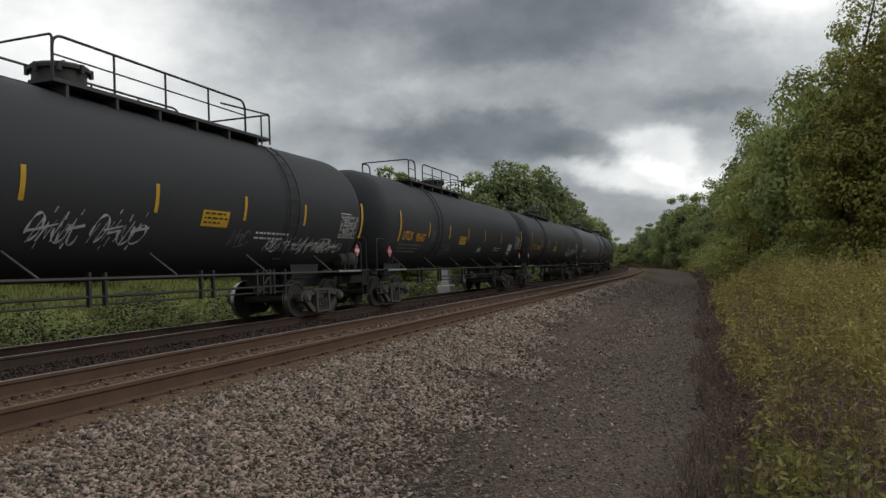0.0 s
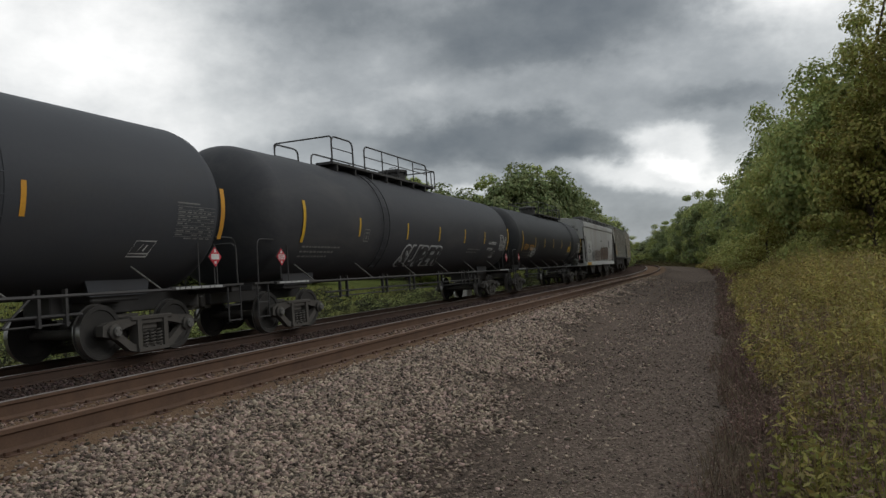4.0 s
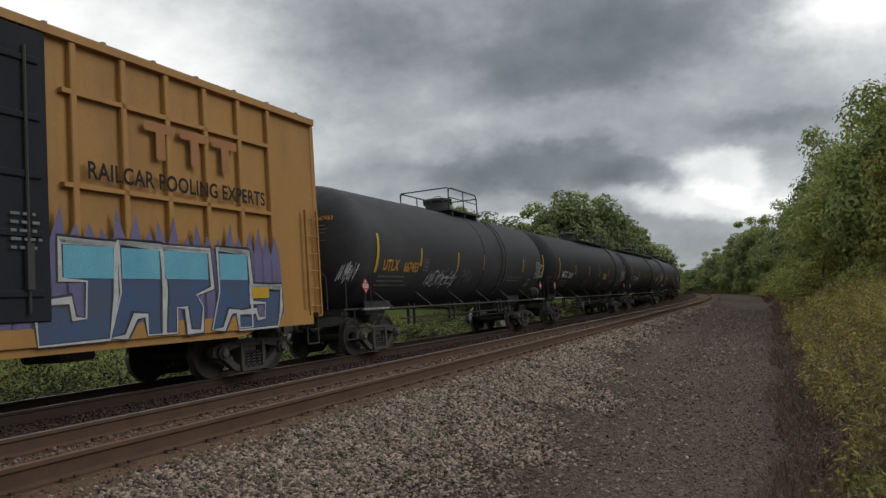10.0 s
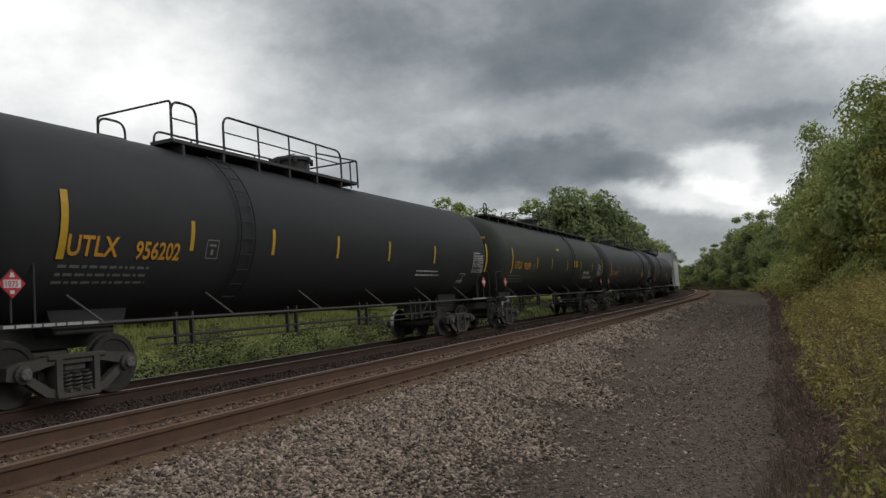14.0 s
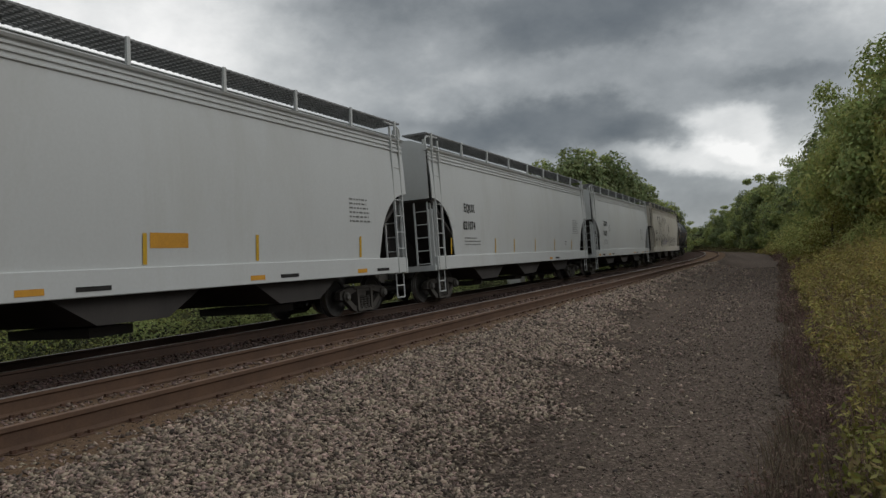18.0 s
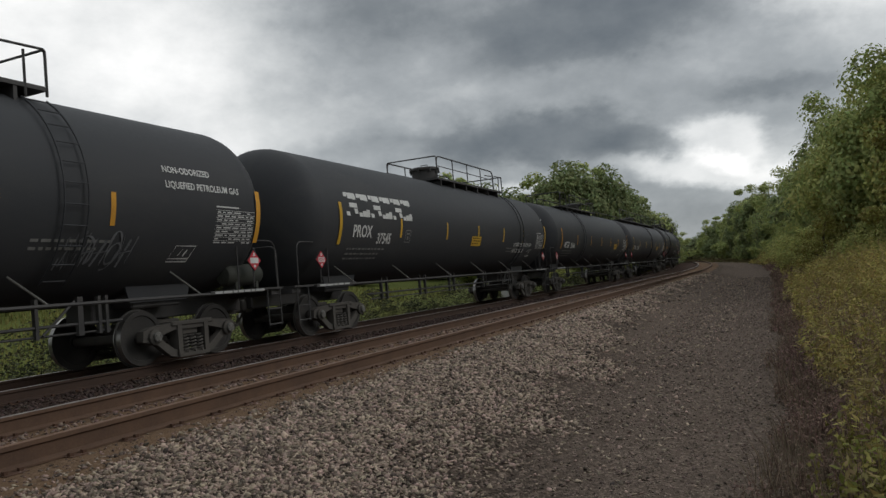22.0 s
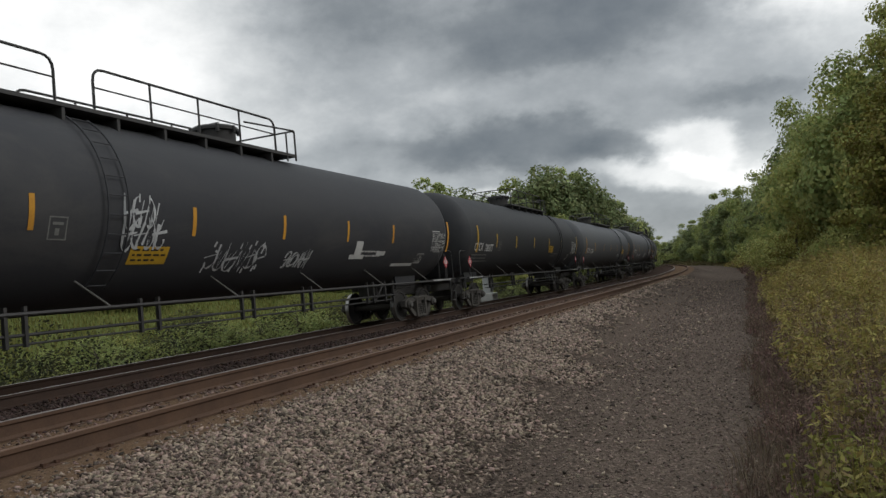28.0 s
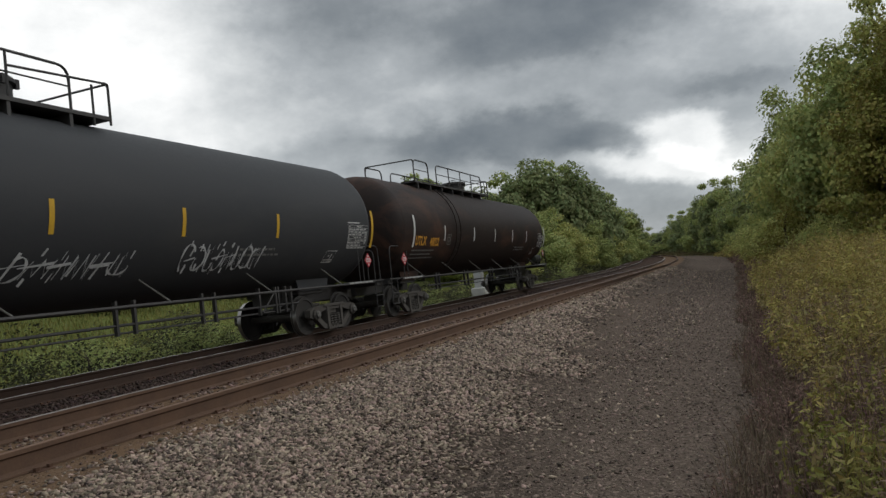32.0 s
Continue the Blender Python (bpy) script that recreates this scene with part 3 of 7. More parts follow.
def side_frame_mesh():
    bm = bmesh.new()
    slab(bm, [(-1.12, 0.40), (-1.10, 0.57), (-0.95, 0.62), (-0.5, 0.66), (0.5, 0.66), (0.95, 0.62), (1.10, 0.57), (1.12, 0.40), (0.98, 0.37), (0.8, 0.46), (0.42, 0.54), (-0.42, 0.54), (-0.8, 0.46), (-0.98, 0.37)], -0.07, 0.07)
    slab(bm, [(-0.92, 0.41), (-0.52, 0.11), (-0.34, 0.07), (0.34, 0.07), (0.52, 0.11), (0.92, 0.41), (0.80, 0.47), (0.44, 0.22), (0.3, 0.18), (-0.3, 0.18), (-0.44, 0.22), (-0.80, 0.47)], -0.06, 0.06)
    for y in (-0.89, 0.89):
        lathe(bm, [(0.13, -0.1), (0.13, 0.12), (0.09, 0.14)], axis="x", n=12, at=(0, y, 0.46))
    for y in (-0.32, 0.32):
        box(bm, -0.10, 0.10, y - 0.05, y + 0.05, 0.1, 0.62)
    box(bm, -0.11, 0.11, -0.36, 0.36, 0.07, 0.13)
    box(bm, -0.10, 0.10, -0.5, 0.5, 0.6, 0.68, bevel=0.02)
    return finish(bm, "side_frame", STEEL)


def bearing_cap_mesh():
    bm = lathe(bmesh.new(), [(0.02, 0.19), (0.075, 0.185), (0.085, 0.17), (0.085, 0.13)][::-1], axis="x", n=14)
    for k in range(3):
        a = 0.5 + k * 2.094
        box(bm, 0.18, 0.2, 0.05 * math.cos(a) - 0.014, 0.05 * math.cos(a) + 0.014, 0.05 * math.sin(a) - 0.014, 0.05 * math.sin(a) + 0.014)
    bmesh.ops.recalc_face_normals(bm, faces=bm.faces)
    return finish(bm, "bearing_cap", CAP, smooth=30)


def spring_mesh():
    bm = bmesh.new()
    pts = [(math.cos(a) * 0.07, math.sin(a) * 0.07, 0.14 + 0.28 * a / 31.4) for a in np.linspace(0, 31.4, 41)]
    tube(bm, pts, 0.018, n=5)
    return finish(bm, "spring", STEEL, smooth=60)


def add_truck(parent, y):
    def bolster():
        bm = bmesh.new()
        box(bm, -1.02, 1.02, -0.2, 0.2, 0.42, 0.66, bevel=0.03)
        box(bm, -0.5, 0.5, -0.34, 0.34, 0.5, 0.72, bevel=0.03)
        for yy in (-0.42, 0.42):
            box(bm, -0.85, 0.85, yy - 0.05, yy + 0.05, 0.34, 0.44)
            for x in (-0.72, 0.72):
                box(bm, x - 0.06, x + 0.06, yy - 0.08, yy + 0.08, 0.28, 0.6)
        return finish(bm, "truck", STEEL)

    def axle():
        return finish(lathe(bmesh.new(), [(0.075, -1.05), (0.075, -0.78), (0.09, -0.7), (0.08, 0), (0.09, 0.7), (0.075, 0.78), (0.075, 1.05)], axis="x", n=12), "axle", STEEL, smooth=True)

    truck = put("truck", shared("bolster", bolster), parent, "sooty cast steel four-wheel truck", pose(0, y, 0))
    for side in (-1, 1):
        put("side_frame", shared("side_frame", side_frame_mesh), truck, m=pose(side * 1.0, 0, 0))
        for yy in (-0.89, 0.89):
            put("bearing_cap", shared("bearing_cap", bearing_cap_mesh), truck, "pale three-bolt bearing cap", pose(side * 1.0, yy, 0.46, 0, 0, 0 if side > 0 else 180))
        for yy in (-0.17, 0, 0.17):
            put("spring", shared("spring", spring_mesh), truck, m=pose(side * 1.03, yy, 0))
        for yy in (-0.89, 0.89):
            put("wheel", shared("wheel", wheel_mesh), truck, "dark wheel with a bright worn tread", pose(side * 0.755, yy, 0.458, 0, 0, 0 if side < 0 else 180))
    for yy in (-0.89, 0.89):
        put("axle", shared("axle", axle), truck, m=pose(0, yy, 0.458))
    return truck


def coupler_mesh():
    bm = bmesh.new()
    box(bm, -0.08, 0.08, -0.75, 0, 0.72, 0.9, bevel=0.02)
    slab(bm, [(-0.16, 0.66), (-0.16, 0.98), (0.16, 0.98), (0.16, 0.66)], -0.02, 0.2, axis="y")
    box(bm, 0.05, 0.17, 0.15, 0.36, 0.68, 0.96, bevel=0.03)
    box(bm, -0.17, -0.1, 0.15, 0.3, 0.70, 0.94, bevel=0.02)
    tube(bm, [(0.18, -0.2, 0.72), (0.2, 0.0, 0.5), (0.16, 0.2, 0.42), (0.1, 0.36, 0.45)], 0.028)
    return finish(bm, "coupler", STEEL)


def add_coupler(parent, y, flip):
    put("coupler", shared("coupler", coupler_mesh), parent, m=pose(0, y, 0, 0, 0, 180 if flip else 0))


# ---- stencils, tags and plates that lie on a car's side ----
def wrap_tank(R, zc, lift=0.006):
    def at(u, v):
        a = (v - zc) / R
        return (math.cos(a) * (R + lift), u, zc + math.sin(a) * (R + lift))
    return at


def wrap_flat(x, lean=None):
    def at(u, v):
        return (x + (lean(v) if lean else 0), u, v)
    return at


def text_flat(body, size, squeeze=0.85, spacing=1.0):
    c = bpy.data.curves.new("lettering", "FONT")
    c.body, c.size, c.space_character, c.resolution_u, c.offset = body, size, spacing, 3, 0.022 * size
    o = bpy.data.objects.new("lettering", c)
    me = bpy.data.meshes.new_from_object(o)
    vs = [(v.co.x * squeeze, v.co.y) for v in me.vertices]
    fs = [tuple(p.vertices) for p in me.polygons]
    bpy.data.meshes.remove(me), bpy.data.objects.remove(o), bpy.data.curves.remove(c)
    return vs, fs


def lettering(parent, body, u, v, size, mat, wrap, squeeze=0.85, spacing=1.05, label=""):
    vs, fs = text_flat(body, size, squeeze, spacing)
    return put("lettering", raw("lettering", [wrap(u + a, v + b) for a, b in vs], fs, mat), parent, label)


def bars(parent, rows, mat, wrap, name="small_print", label=""):
    """Small writing that cannot be read: bars (u0, u1, v0, v1)."""
    verts, faces = [], []
    for u0, u1, v0, v1 in rows:
        k = max(1, int((u1 - u0) / 0.6))
        for i in range(k):
            a, b = u0 + (u1 - u0) * i / k, u0 + (u1 - u0) * (i + 1) / k
            n = len(verts)
            verts += [wrap(a, v0), wrap(b, v0), wrap(b, v1), wrap(a, v1)]
            faces.append((n, n + 1, n + 2, n + 3))
    return tagged(put(name, raw(name, verts, faces, mat), parent, label), kind="stuff")


def stencil_block(parent, u, v, width, lines, mat, wrap, seed, height=0.07, gap=0.055):
    rng = random.Random(seed)
    rows = []
    for k in range(lines):
        x, top, end = u, v - k * (height + gap), u + width * rng.uniform(0.65, 1.0)
        while x < end:
            w = rng.uniform(0.05, 0.17)
            rows.append((x, min(x + w, end), top - height * 0.75, top))
            x += w + 0.045
    return bars(parent, rows, mat, wrap)


def plate(parent, name, u, v, w, h, wrap, mat, label="", thick=0.004, n=4):
    """A thin sheet that follows the side it lies on."""
    verts, faces = [], []
    for i in range(n + 1):
        vv = v + h * i / n
        verts += [wrap(u, vv), wrap(u + w, vv)]
    for i in range(n):
        a = 2 * i
        faces.append((a, a + 1, a + 3, a + 2))
    return put(name, raw(name, verts, faces, mat), parent, label)


def ribbon(strokes, width, wrap):
    verts, faces = [], []
    for pts in strokes:
        P = [Vector(p) for p in pts]
        base = len(verts)
        for i, p in enumerate(P):
            d = (P[min(i + 1, len(P) - 1)] - P[max(i - 1, 0)])
            d = d.normalized() if d.length else Vector((1, 0))
            nrm = Vector((-d.y, d.x)) * width * 0.5 * (0.75 + 0.5 * math.sin(i * 1.3 + base))
            verts += [wrap(*(p + nrm)), wrap(*(p - nrm))]
        for i in range(len(P) - 1):
            a = base + 2 * i
            faces.append((a, a + 1, a + 3, a + 2))
    return verts, faces


def scrawl(u, v, w, h, letters, seed):
    """Loops and slashes like a quick tag."""
    rng = random.Random(seed)
    out = []
    step = w / letters
    for k in range(letters):
        cx, cy = u + step * (k + 0.5), v + h * 0.5
        kind = rng.choice("zig slash arc zig hook slash loop".split())
        sx, sy = step * rng.uniform(0.45, 0.75), h * rng.uniform(0.38, 0.58)
        ph = rng.uniform(0, 6.28)
        if kind == "loop":
            out.append([(cx + sx * math.cos(a + ph) * (1 - 0.06 * a), cy + sy * math.sin(a + ph + 0.4)) for a in np.linspace(0, rng.uniform(4.5, 8), 18)])
        elif kind == "zig":
            out.append([(cx - sx + 2 * sx * i / 5 + 0.2 * sx * (i % 2), cy + (sy if i % 2 else -sy) * rng.uniform(0.7, 1.1)) for i in range(6)])
        elif kind == "arc":
            out.append([(cx + sx * math.cos(a), cy + sy * math.sin(a)) for a in np.linspace(ph, ph + 3.6, 12)])
            out.append([(cx, cy - sy), (cx + 0.2 * sx, cy + sy * 1.2)])
        elif kind == "hook":
            out.append([(cx - sx * 0.6, cy + sy)] + [(cx + sx * 0.7 * math.cos(a), cy - sy * 0.4 + sy * 0.6 * math.sin(a)) for a in np.linspace(3.1, 6.6, 10)])
        else:
            out.append([(cx - sx * 0.5, cy - sy * 1.2), (cx + sx * 0.4, cy + sy * 1.2)])
            out.append([(cx - sx, cy), (cx + sx, cy + 0.3 * sy)])
    return out


def tag(parent, u, v, w, h, letters, seed, mat, wrap, width=0.06, label=""):
    strokes = scrawl(u, v, w, h, letters, seed) + scrawl(u + 0.06, v + 0.05, w * 0.96, h * 0.7, letters, seed + 3)
    verts, faces = ribbon(strokes, width * 0.8, wrap)
    return tagged(put("graffiti", raw("graffiti", verts, faces, mat), parent, label), kind="stuff")


def piece(parent, u, v, w, h, letters, seed, fill, edge, wrap, wrap2, label=""):
    """Block graffiti: fat filled letters with a dark outline."""
    rng = random.Random(seed)
    step = w / letters
    for k in range(letters):
        cx, cy = u + step * (k + 0.5), v + h / 2
        ring = []
        n = 14
        for i in range(n):
            a = 2 * math.pi * i / n
            sq = max(abs(math.cos(a)), abs(math.sin(a)))
            rr = rng.uniform(0.82, 1.12) / sq ** 0.85
            ring.append((cx + math.cos(a) * step * 0.52 * rr, cy + math.sin(a) * h * 0.46 * rr))
        verts = [wrap(*p) for p in ring] + [wrap(cx, cy)]
        faces = [(i, (i + 1) % n, n) for i in range(n)]
        rv, rf = ribbon([ring + [ring[0], ring[1]]] + [[(cx - step * 0.16, cy - h * 0.2), (cx + step * rng.uniform(-0.1, 0.2), cy + h * rng.uniform(-0.05, 0.1)), (cx + step * 0.1, cy + h * 0.22)]], 0.075, wrap2)
        letter = put("graffiti_letter", raw("graffiti_letter", verts, faces, fill), parent, label)
        put("graffiti_outline", raw("graffiti_outline", rv, rf, edge), letter)


def add_placard(parent, y, z, x, number=True):
    def diamond():
        bm = bmesh.new()
        slab(bm, [(-0.19, 0), (0, -0.19), (0.19, 0), (0, 0.19)], 0, 0.012)
        return finish(bm, "placard", RED)

    def bracket():
        bm = bmesh.new()
        slab(bm, [(-0.2, 0), (0, -0.2), (0.2, 0), (0, 0.2)], -0.014, -0.002)
        tube(bm, [(-0.03, 0, -0.17), (-0.03, 0, -0.5)], 0.015)
        return finish(bm, "placard_bracket", IRON)

    p = put("placard", shared("placard", diamond), parent, "red diamond hazard placard with white figures", pose(x, y, z))
    put("placard_bracket", shared("placard_bracket", bracket), p)
    w = wrap_flat(0.016)
    bars(p, [(-0.035, 0.035, 0.085, 0.11), (-0.022, 0.022, 0.11, 0.145), (-0.03, 0.03, -0.13, -0.085)], WHITE, wrap_flat(0.0135), "flame_mark")
    if number:
        bars(p, [(-0.12, 0.12, -0.05, 0.055)], WHITE, wrap_flat(0.0135), "number_panel")
        lettering(p, "1075", -0.11, -0.035, 0.105, RED, w, 0.9)
    else:
        bars(p, [(-0.12, 0.12, -0.05, 0.055)], WHITE, wrap_flat(0.0135), "number_panel")
    return p


# ---- tank cars ----
TR, TZ = 1.60, 2.69      # radius and middle height of the tank


def tank_body(half, mat):
    bm = bmesh.new()
    d = 0.79
    prof = []
    for a in np.linspace(0.12, math.pi / 2, 9):
        prof.append((TR * math.sin(a) ** 0.92, -half + d - d * math.cos(a)))
    prof = prof + [(TR, -half + d + 0.05), (TR, -half + d + 0.3)]
    prof = prof + [(r, -y) for r, y in prof[::-1]]
    lathe(bm, prof, axis="y", n=56, at=(0, 0, TZ))
    bmesh.ops.recalc_face_normals(bm, faces=bm.faces)
    return finish(bm, "tank", mat, smooth=30)


def rail_loop(pts, r=0.022, round_by=0.18):
    """A bent bar with rounded corners."""
    P = [Vector(p) for p in pts]
    out = [P[0]]
    for a, b, c in zip(P, P[1:], P[2:]):
        u, w = (a - b), (c - b)
        k = min(round_by, u.length * 0.45, w.length * 0.45)
        u, w = u.normalized() * k, w.normalized() * k
        for t in (0, 0.25, 0.5, 0.75, 1):
            out.append(b + u * (1 - t) ** 2 + w * t ** 2)
    return tube(bmesh.new(), out + [P[-1]], r)


def tank_car(spec, half):
    """half: half the length between couplings."""
    rng = random.Random(spec["seed"])
    slide = spec.get("slide", 0.0)            # how far the markings and fittings stand from the middle

    def slid(radius, mid, lift=0.006):
        at = wrap_tank(radius, mid, lift)
        return lambda u, v: at(u + slide, v)

    mat = TANKS[spec["paint"]]
    car = group("tank_car", spec["label"], "tank car", "cars of the freight train")
    body = half - 0.42
    put("tank", finish_tank(body, mat, spec["paint"]), car)
    for sy in (-1, 1):
        add_truck(car, sy * (half - 2.45))
        add_coupler(car, sy * (half - 0.36), sy < 0)

        def sill():
            bm = bmesh.new()
            box(bm, -0.3, 0.3, -2.9, 0.75, 0.74, 1.12, bevel=0.02)
            return finish(bm, "stub_sill", IRON)

        def saddle():
            return finish(box(bmesh.new(), -0.75, 0.75, -2.5, -1.4, 0.95, 1.45, bevel=0.03), "saddle", IRON)

        def saddle_plate():
            return finish(slab(bmesh.new(), [(-2.6, 1.05), (-1.3, 1.05), (-1.1, 1.75), (-2.8, 1.75)], -0.02, 0.02), "saddle_plate", mat)

        def end_platform():
            b = box(bmesh.new(), -1.35, 1.35, 0.45, 0.75, 0.98, 1.101, bevel=0.015)
            box(b, -1.42, 1.42, -0.1, 0.75, 1.1, 1.14)
            return finish(b, "end_platform", IRON)
        turned = pose(0, sy * (half - 0.95), 0, 0, 0, 0 if sy > 0 else 180)
        for piece_name, maker in (("stub_sill", sill), ("saddle", saddle), ("end_platform", end_platform)):
            put(piece_name, shared(piece_name, maker), car, m=turned)
        for x in (-0.8, 0.8):
            put("saddle_plate", shared(("saddle_plate", spec["paint"]), saddle_plate), car, m=turned @ pose(x, 0, 0))

        def end_rail():
            return finish(rail_loop([(0, -0.55, 1.14), (0, -0.55, 2.05), (0, 0.6, 2.05), (0, 0.62, 1.14)], 0.014), "corner_handrail", IRON, smooth=True)

        def cross_rail():
            return finish(rail_loop([(-0.9, 0.64, 1.14), (-0.9, 0.64, 2.0), (0.9, 0.64, 2.0), (0.9, 0.64, 1.14)], 0.018), "end_handrail", IRON, smooth=True)

        def sill_step():
            b = bmesh.new()
            for z in (0.42, 0.72):
                tube(b, [(0, 0.28, z), (0, 0.68, z)], 0.014)
            for y in (0.28, 0.68):
                tube(b, [(0, y, 0.4), (0, y, 1.1)], 0.016)
            return finish(b, "sill_step", IRON, smooth=True)
        turned = pose(0, sy * (half - 0.98), 0, 0, 0, 0 if sy > 0 else 180)
        put("end_handrail", shared("end_handrail", cross_rail), car, m=turned)
        for x in (-1.4, 1.4):
            put("corner_handrail", shared("corner_handrail", end_rail), car, m=turned @ pose(x, 0, 0))
            put("sill_step", shared("tank_step", sill_step), car, m=turned @ pose(x, 0, 0))
    # long handrail under the tank's flank and the brake pipes below
    lo = half - 1.5
    for sx in (-1, 1):
        part("side_handrail", tube(bmesh.new(), [(sx * 1.47, -lo, 1.09), (sx * 1.47, lo, 1.09)], 0.028), IRON, car, smooth=True)
    bm = bmesh.new()
    tube(bm, [(1.0, -lo + 2.4, 0.80), (1.0, lo - 2.4, 0.80)], 0.026)
    tube(bm, [(0.97, -lo + 2.6, 0.67), (0.97, lo - 2.6, 0.67)], 0.018)
    part("brake_pipe", bm, IRON, car, smooth=True)
    def hanger():
        return finish(box(bmesh.new(), 0.965, 1.035, -0.026, 0.026, 0.63, 1.2), "pipe_hanger", IRON)

    def brace():
        return finish(tube(bmesh.new(), [(1.0, -0.3, 0.68), (1.0, 0.25, 1.14)], 0.02), "pipe_brace", IRON)

    def strut():
        return finish(tube(bmesh.new(), [(1.45, 0.0, 1.1), (TR * math.cos(-0.82) + 0.012, -0.32, TZ + TR * math.sin(-0.82))], 0.016), "handrail_strut", CAP)
    yy = -lo + 2.7 + rng.uniform(0, 0.6)
    while yy < lo - 2.9:
        for dy in (0, rng.uniform(0.28, 0.42)):
            put("pipe_hanger", shared("pipe_hanger", hanger), car, m=pose(0, yy + dy, 0))
        yy += rng.uniform(2.1, 3.3)
    for dy in (2.7, 3.2, 3.9):
        put("pipe_hanger", shared("pipe_hanger", hanger), car, m=pose(0, lo - dy, 0))
    put("pipe_brace", shared("pipe_brace", brace), car, m=pose(0, lo - 3.5, 0))
    for i in range(6):
        y = (i - 2.5) * (2 * lo - 2.2) / 5
        for sx in (0, 180):
            put("handrail_strut", shared("handrail_strut", strut), car, "pale thin strut", pose(0, y, 0, 0, 0, sx))
    # worn white lettering along the edge of the end decks
    for y in (-half + 1.0, half - 2.3):
        u, rows = y, []
        while u < y + 1.25:
            wd = rng.uniform(0.08, 0.26)
            rows.append((u, u + wd, 1.085, 1.125))
            u += wd + 0.03
        bars(car, rows, PALE, wrap_flat(1.505), "edge_lettering", "worn white lettering")
        part("deck_edge", box(bmesh.new(), 1.38, 1.50, y - 0.1, y + 1.4, 1.07, 1.135, bevel=0.008), IRON, car)
    # fittings on top
    style = spec.get("deck", "far")
    y0 = {"far": 0.7, "near": 1.2, "full": 0.3, "short": 0.6, "stub": 1.0}[style]
    new_deck = "|956" in spec.get("mark", "")
    shift = spec.get("deck_shift", -0.7 if style == "near" and "|956" in spec.get("mark", "") else 0.0)
    shift += slide
    y0 += shift
    top = TZ + TR

    def housing():
        bm = lathe(bmesh.new(), [(0.5, -0.12), (0.5, 0.0), (0.44, 0.02), (0.44, 0.40), (0.5, 0.41), (0.5, 0.47), (0.46, 0.51), (0.2, 0.55), (0.02, 0.56)], axis="z", n=28)
        for k in range(8):
            a = k * math.pi / 4
            box(bm, 0.5 * math.cos(a) - 0.03, 0.5 * math.cos(a) + 0.03, 0.5 * math.sin(a) - 0.03, 0.5 * math.sin(a) + 0.03, 0.34, 0.49)
        tube(bm, [(-0.12, 0, 0.53), (-0.12, 0, 0.62), (0.12, 0, 0.62), (0.12, 0, 0.53)], 0.014)
        return finish(bm, "valve_housing", IRON, smooth=35)
    put("valve_housing", shared("housing", housing), car, "black round valve housing", pose(0, y0, top))
    near, far = {"far": (y0 - 1.0, y0 + 5.3), "near": (-3.75 + shift, 2.85 + shift) if new_deck else (-4.9 + shift, 2.95 + shift), "full": (-body + 0.9, body - 0.7), "short": (y0 - 1.1, y0 + 2.0), "stub": (y0 - 1.1, y0 + 1.9)}[style]
    spans = {"far": [(near, far - 1.0)], "near": [(near, (-3.1 if new_deck else -3.65) + shift), ((-2.35 if new_deck else -2.9) + shift, far - 0.8)], "full": [(near, y0 + 0.9), (y0 + 1.4, far)], "short": [(near, far - 0.4)], "stub": [(near, far - 0.4)]}[style]
    walk0, walk1 = (-body + 0.9, body - 0.9) if style == "short" else (near, far)
    for sx in (-1, 1):
        def deck(length):
            bm = bmesh.new()
            box(bm, -0.26, 0.26, -length / 2, length / 2, -0.03, 0.035)
            for y in np.arange(-length / 2 + 0.3, length / 2, 1.1):
                box(bm, -0.24, 0.24, y - 0.03, y + 0.03, -0.26, -0.03)
            return finish(bm, "top_walkway", IRON)
        length = walk1 - walk0
        put("top_walkway", shared(("deck", round(length, 2)), lambda: deck(length)), car, m=pose(sx * 0.64, (walk0 + walk1) / 2, top - 0.02))
    zt, tall, low = top + 0.02, 0.68, 0.36
    for sx in (-1, 1):
        x = sx * 0.89
        for a, b in spans:
            part("railing", rail_loop([(x, a, zt), (x, a, zt + tall), (x, b, zt + tall), (x, b, zt)], 0.024, 0.22), IRON, car, smooth=True)
            k = max(1, round((b - a) / 1.25))
            for i in range(1, k):
                yy = a + (b - a) * i / k
                put("railing_post", shared("railing_post", lambda: finish(tube(bmesh.new(), [(0, 0, 0), (0, 0, tall)], 0.02), "railing_post", IRON)), car, m=pose(x, yy, zt))
            if style != "full":
                part("middle_rail", tube(bmesh.new(), [(x, a, zt + low), (x, b, zt + low)], 0.016), IRON, car)
        if style in ("far", "near"):
            part("railing", rail_loop([(x, far - 1.9, zt + low + 0.1), (x, far, zt + low + 0.2), (x, far, zt - 0.15)], 0.022, 0.06), IRON, car, smooth=True)
            put("railing_post", SHARED["railing_post"], car, m=pose(x, far - 0.35, zt - 0.2))
    if style != "full":
        for y in (near, far - (0 if style in ("far", "near") else 0.4)):
            z = zt + (tall if y == near else low + 0.2)
            part("end_railing", rail_loop([(-0.89, y, zt), (-0.89, y, z), (0.89, y, z), (0.89, y, zt)], 0.022, 0.08), IRON, car, smooth=True)
    if style == "short":
        for y in (walk0, walk1):
            part("grab_loop", rail_loop([(0.8, y, top), (0.8, y, top + 0.42), (0.8, y + 0.3, top + 0.42), (0.8, y + 0.3, top)], 0.022, 0.1), IRON, car, smooth=True)
    yl = {"far": far - 0.25, "near": (-2.72 if new_deck else -3.3) + shift, "full": y0 + 1.15, "short": far, "stub": far}[style]

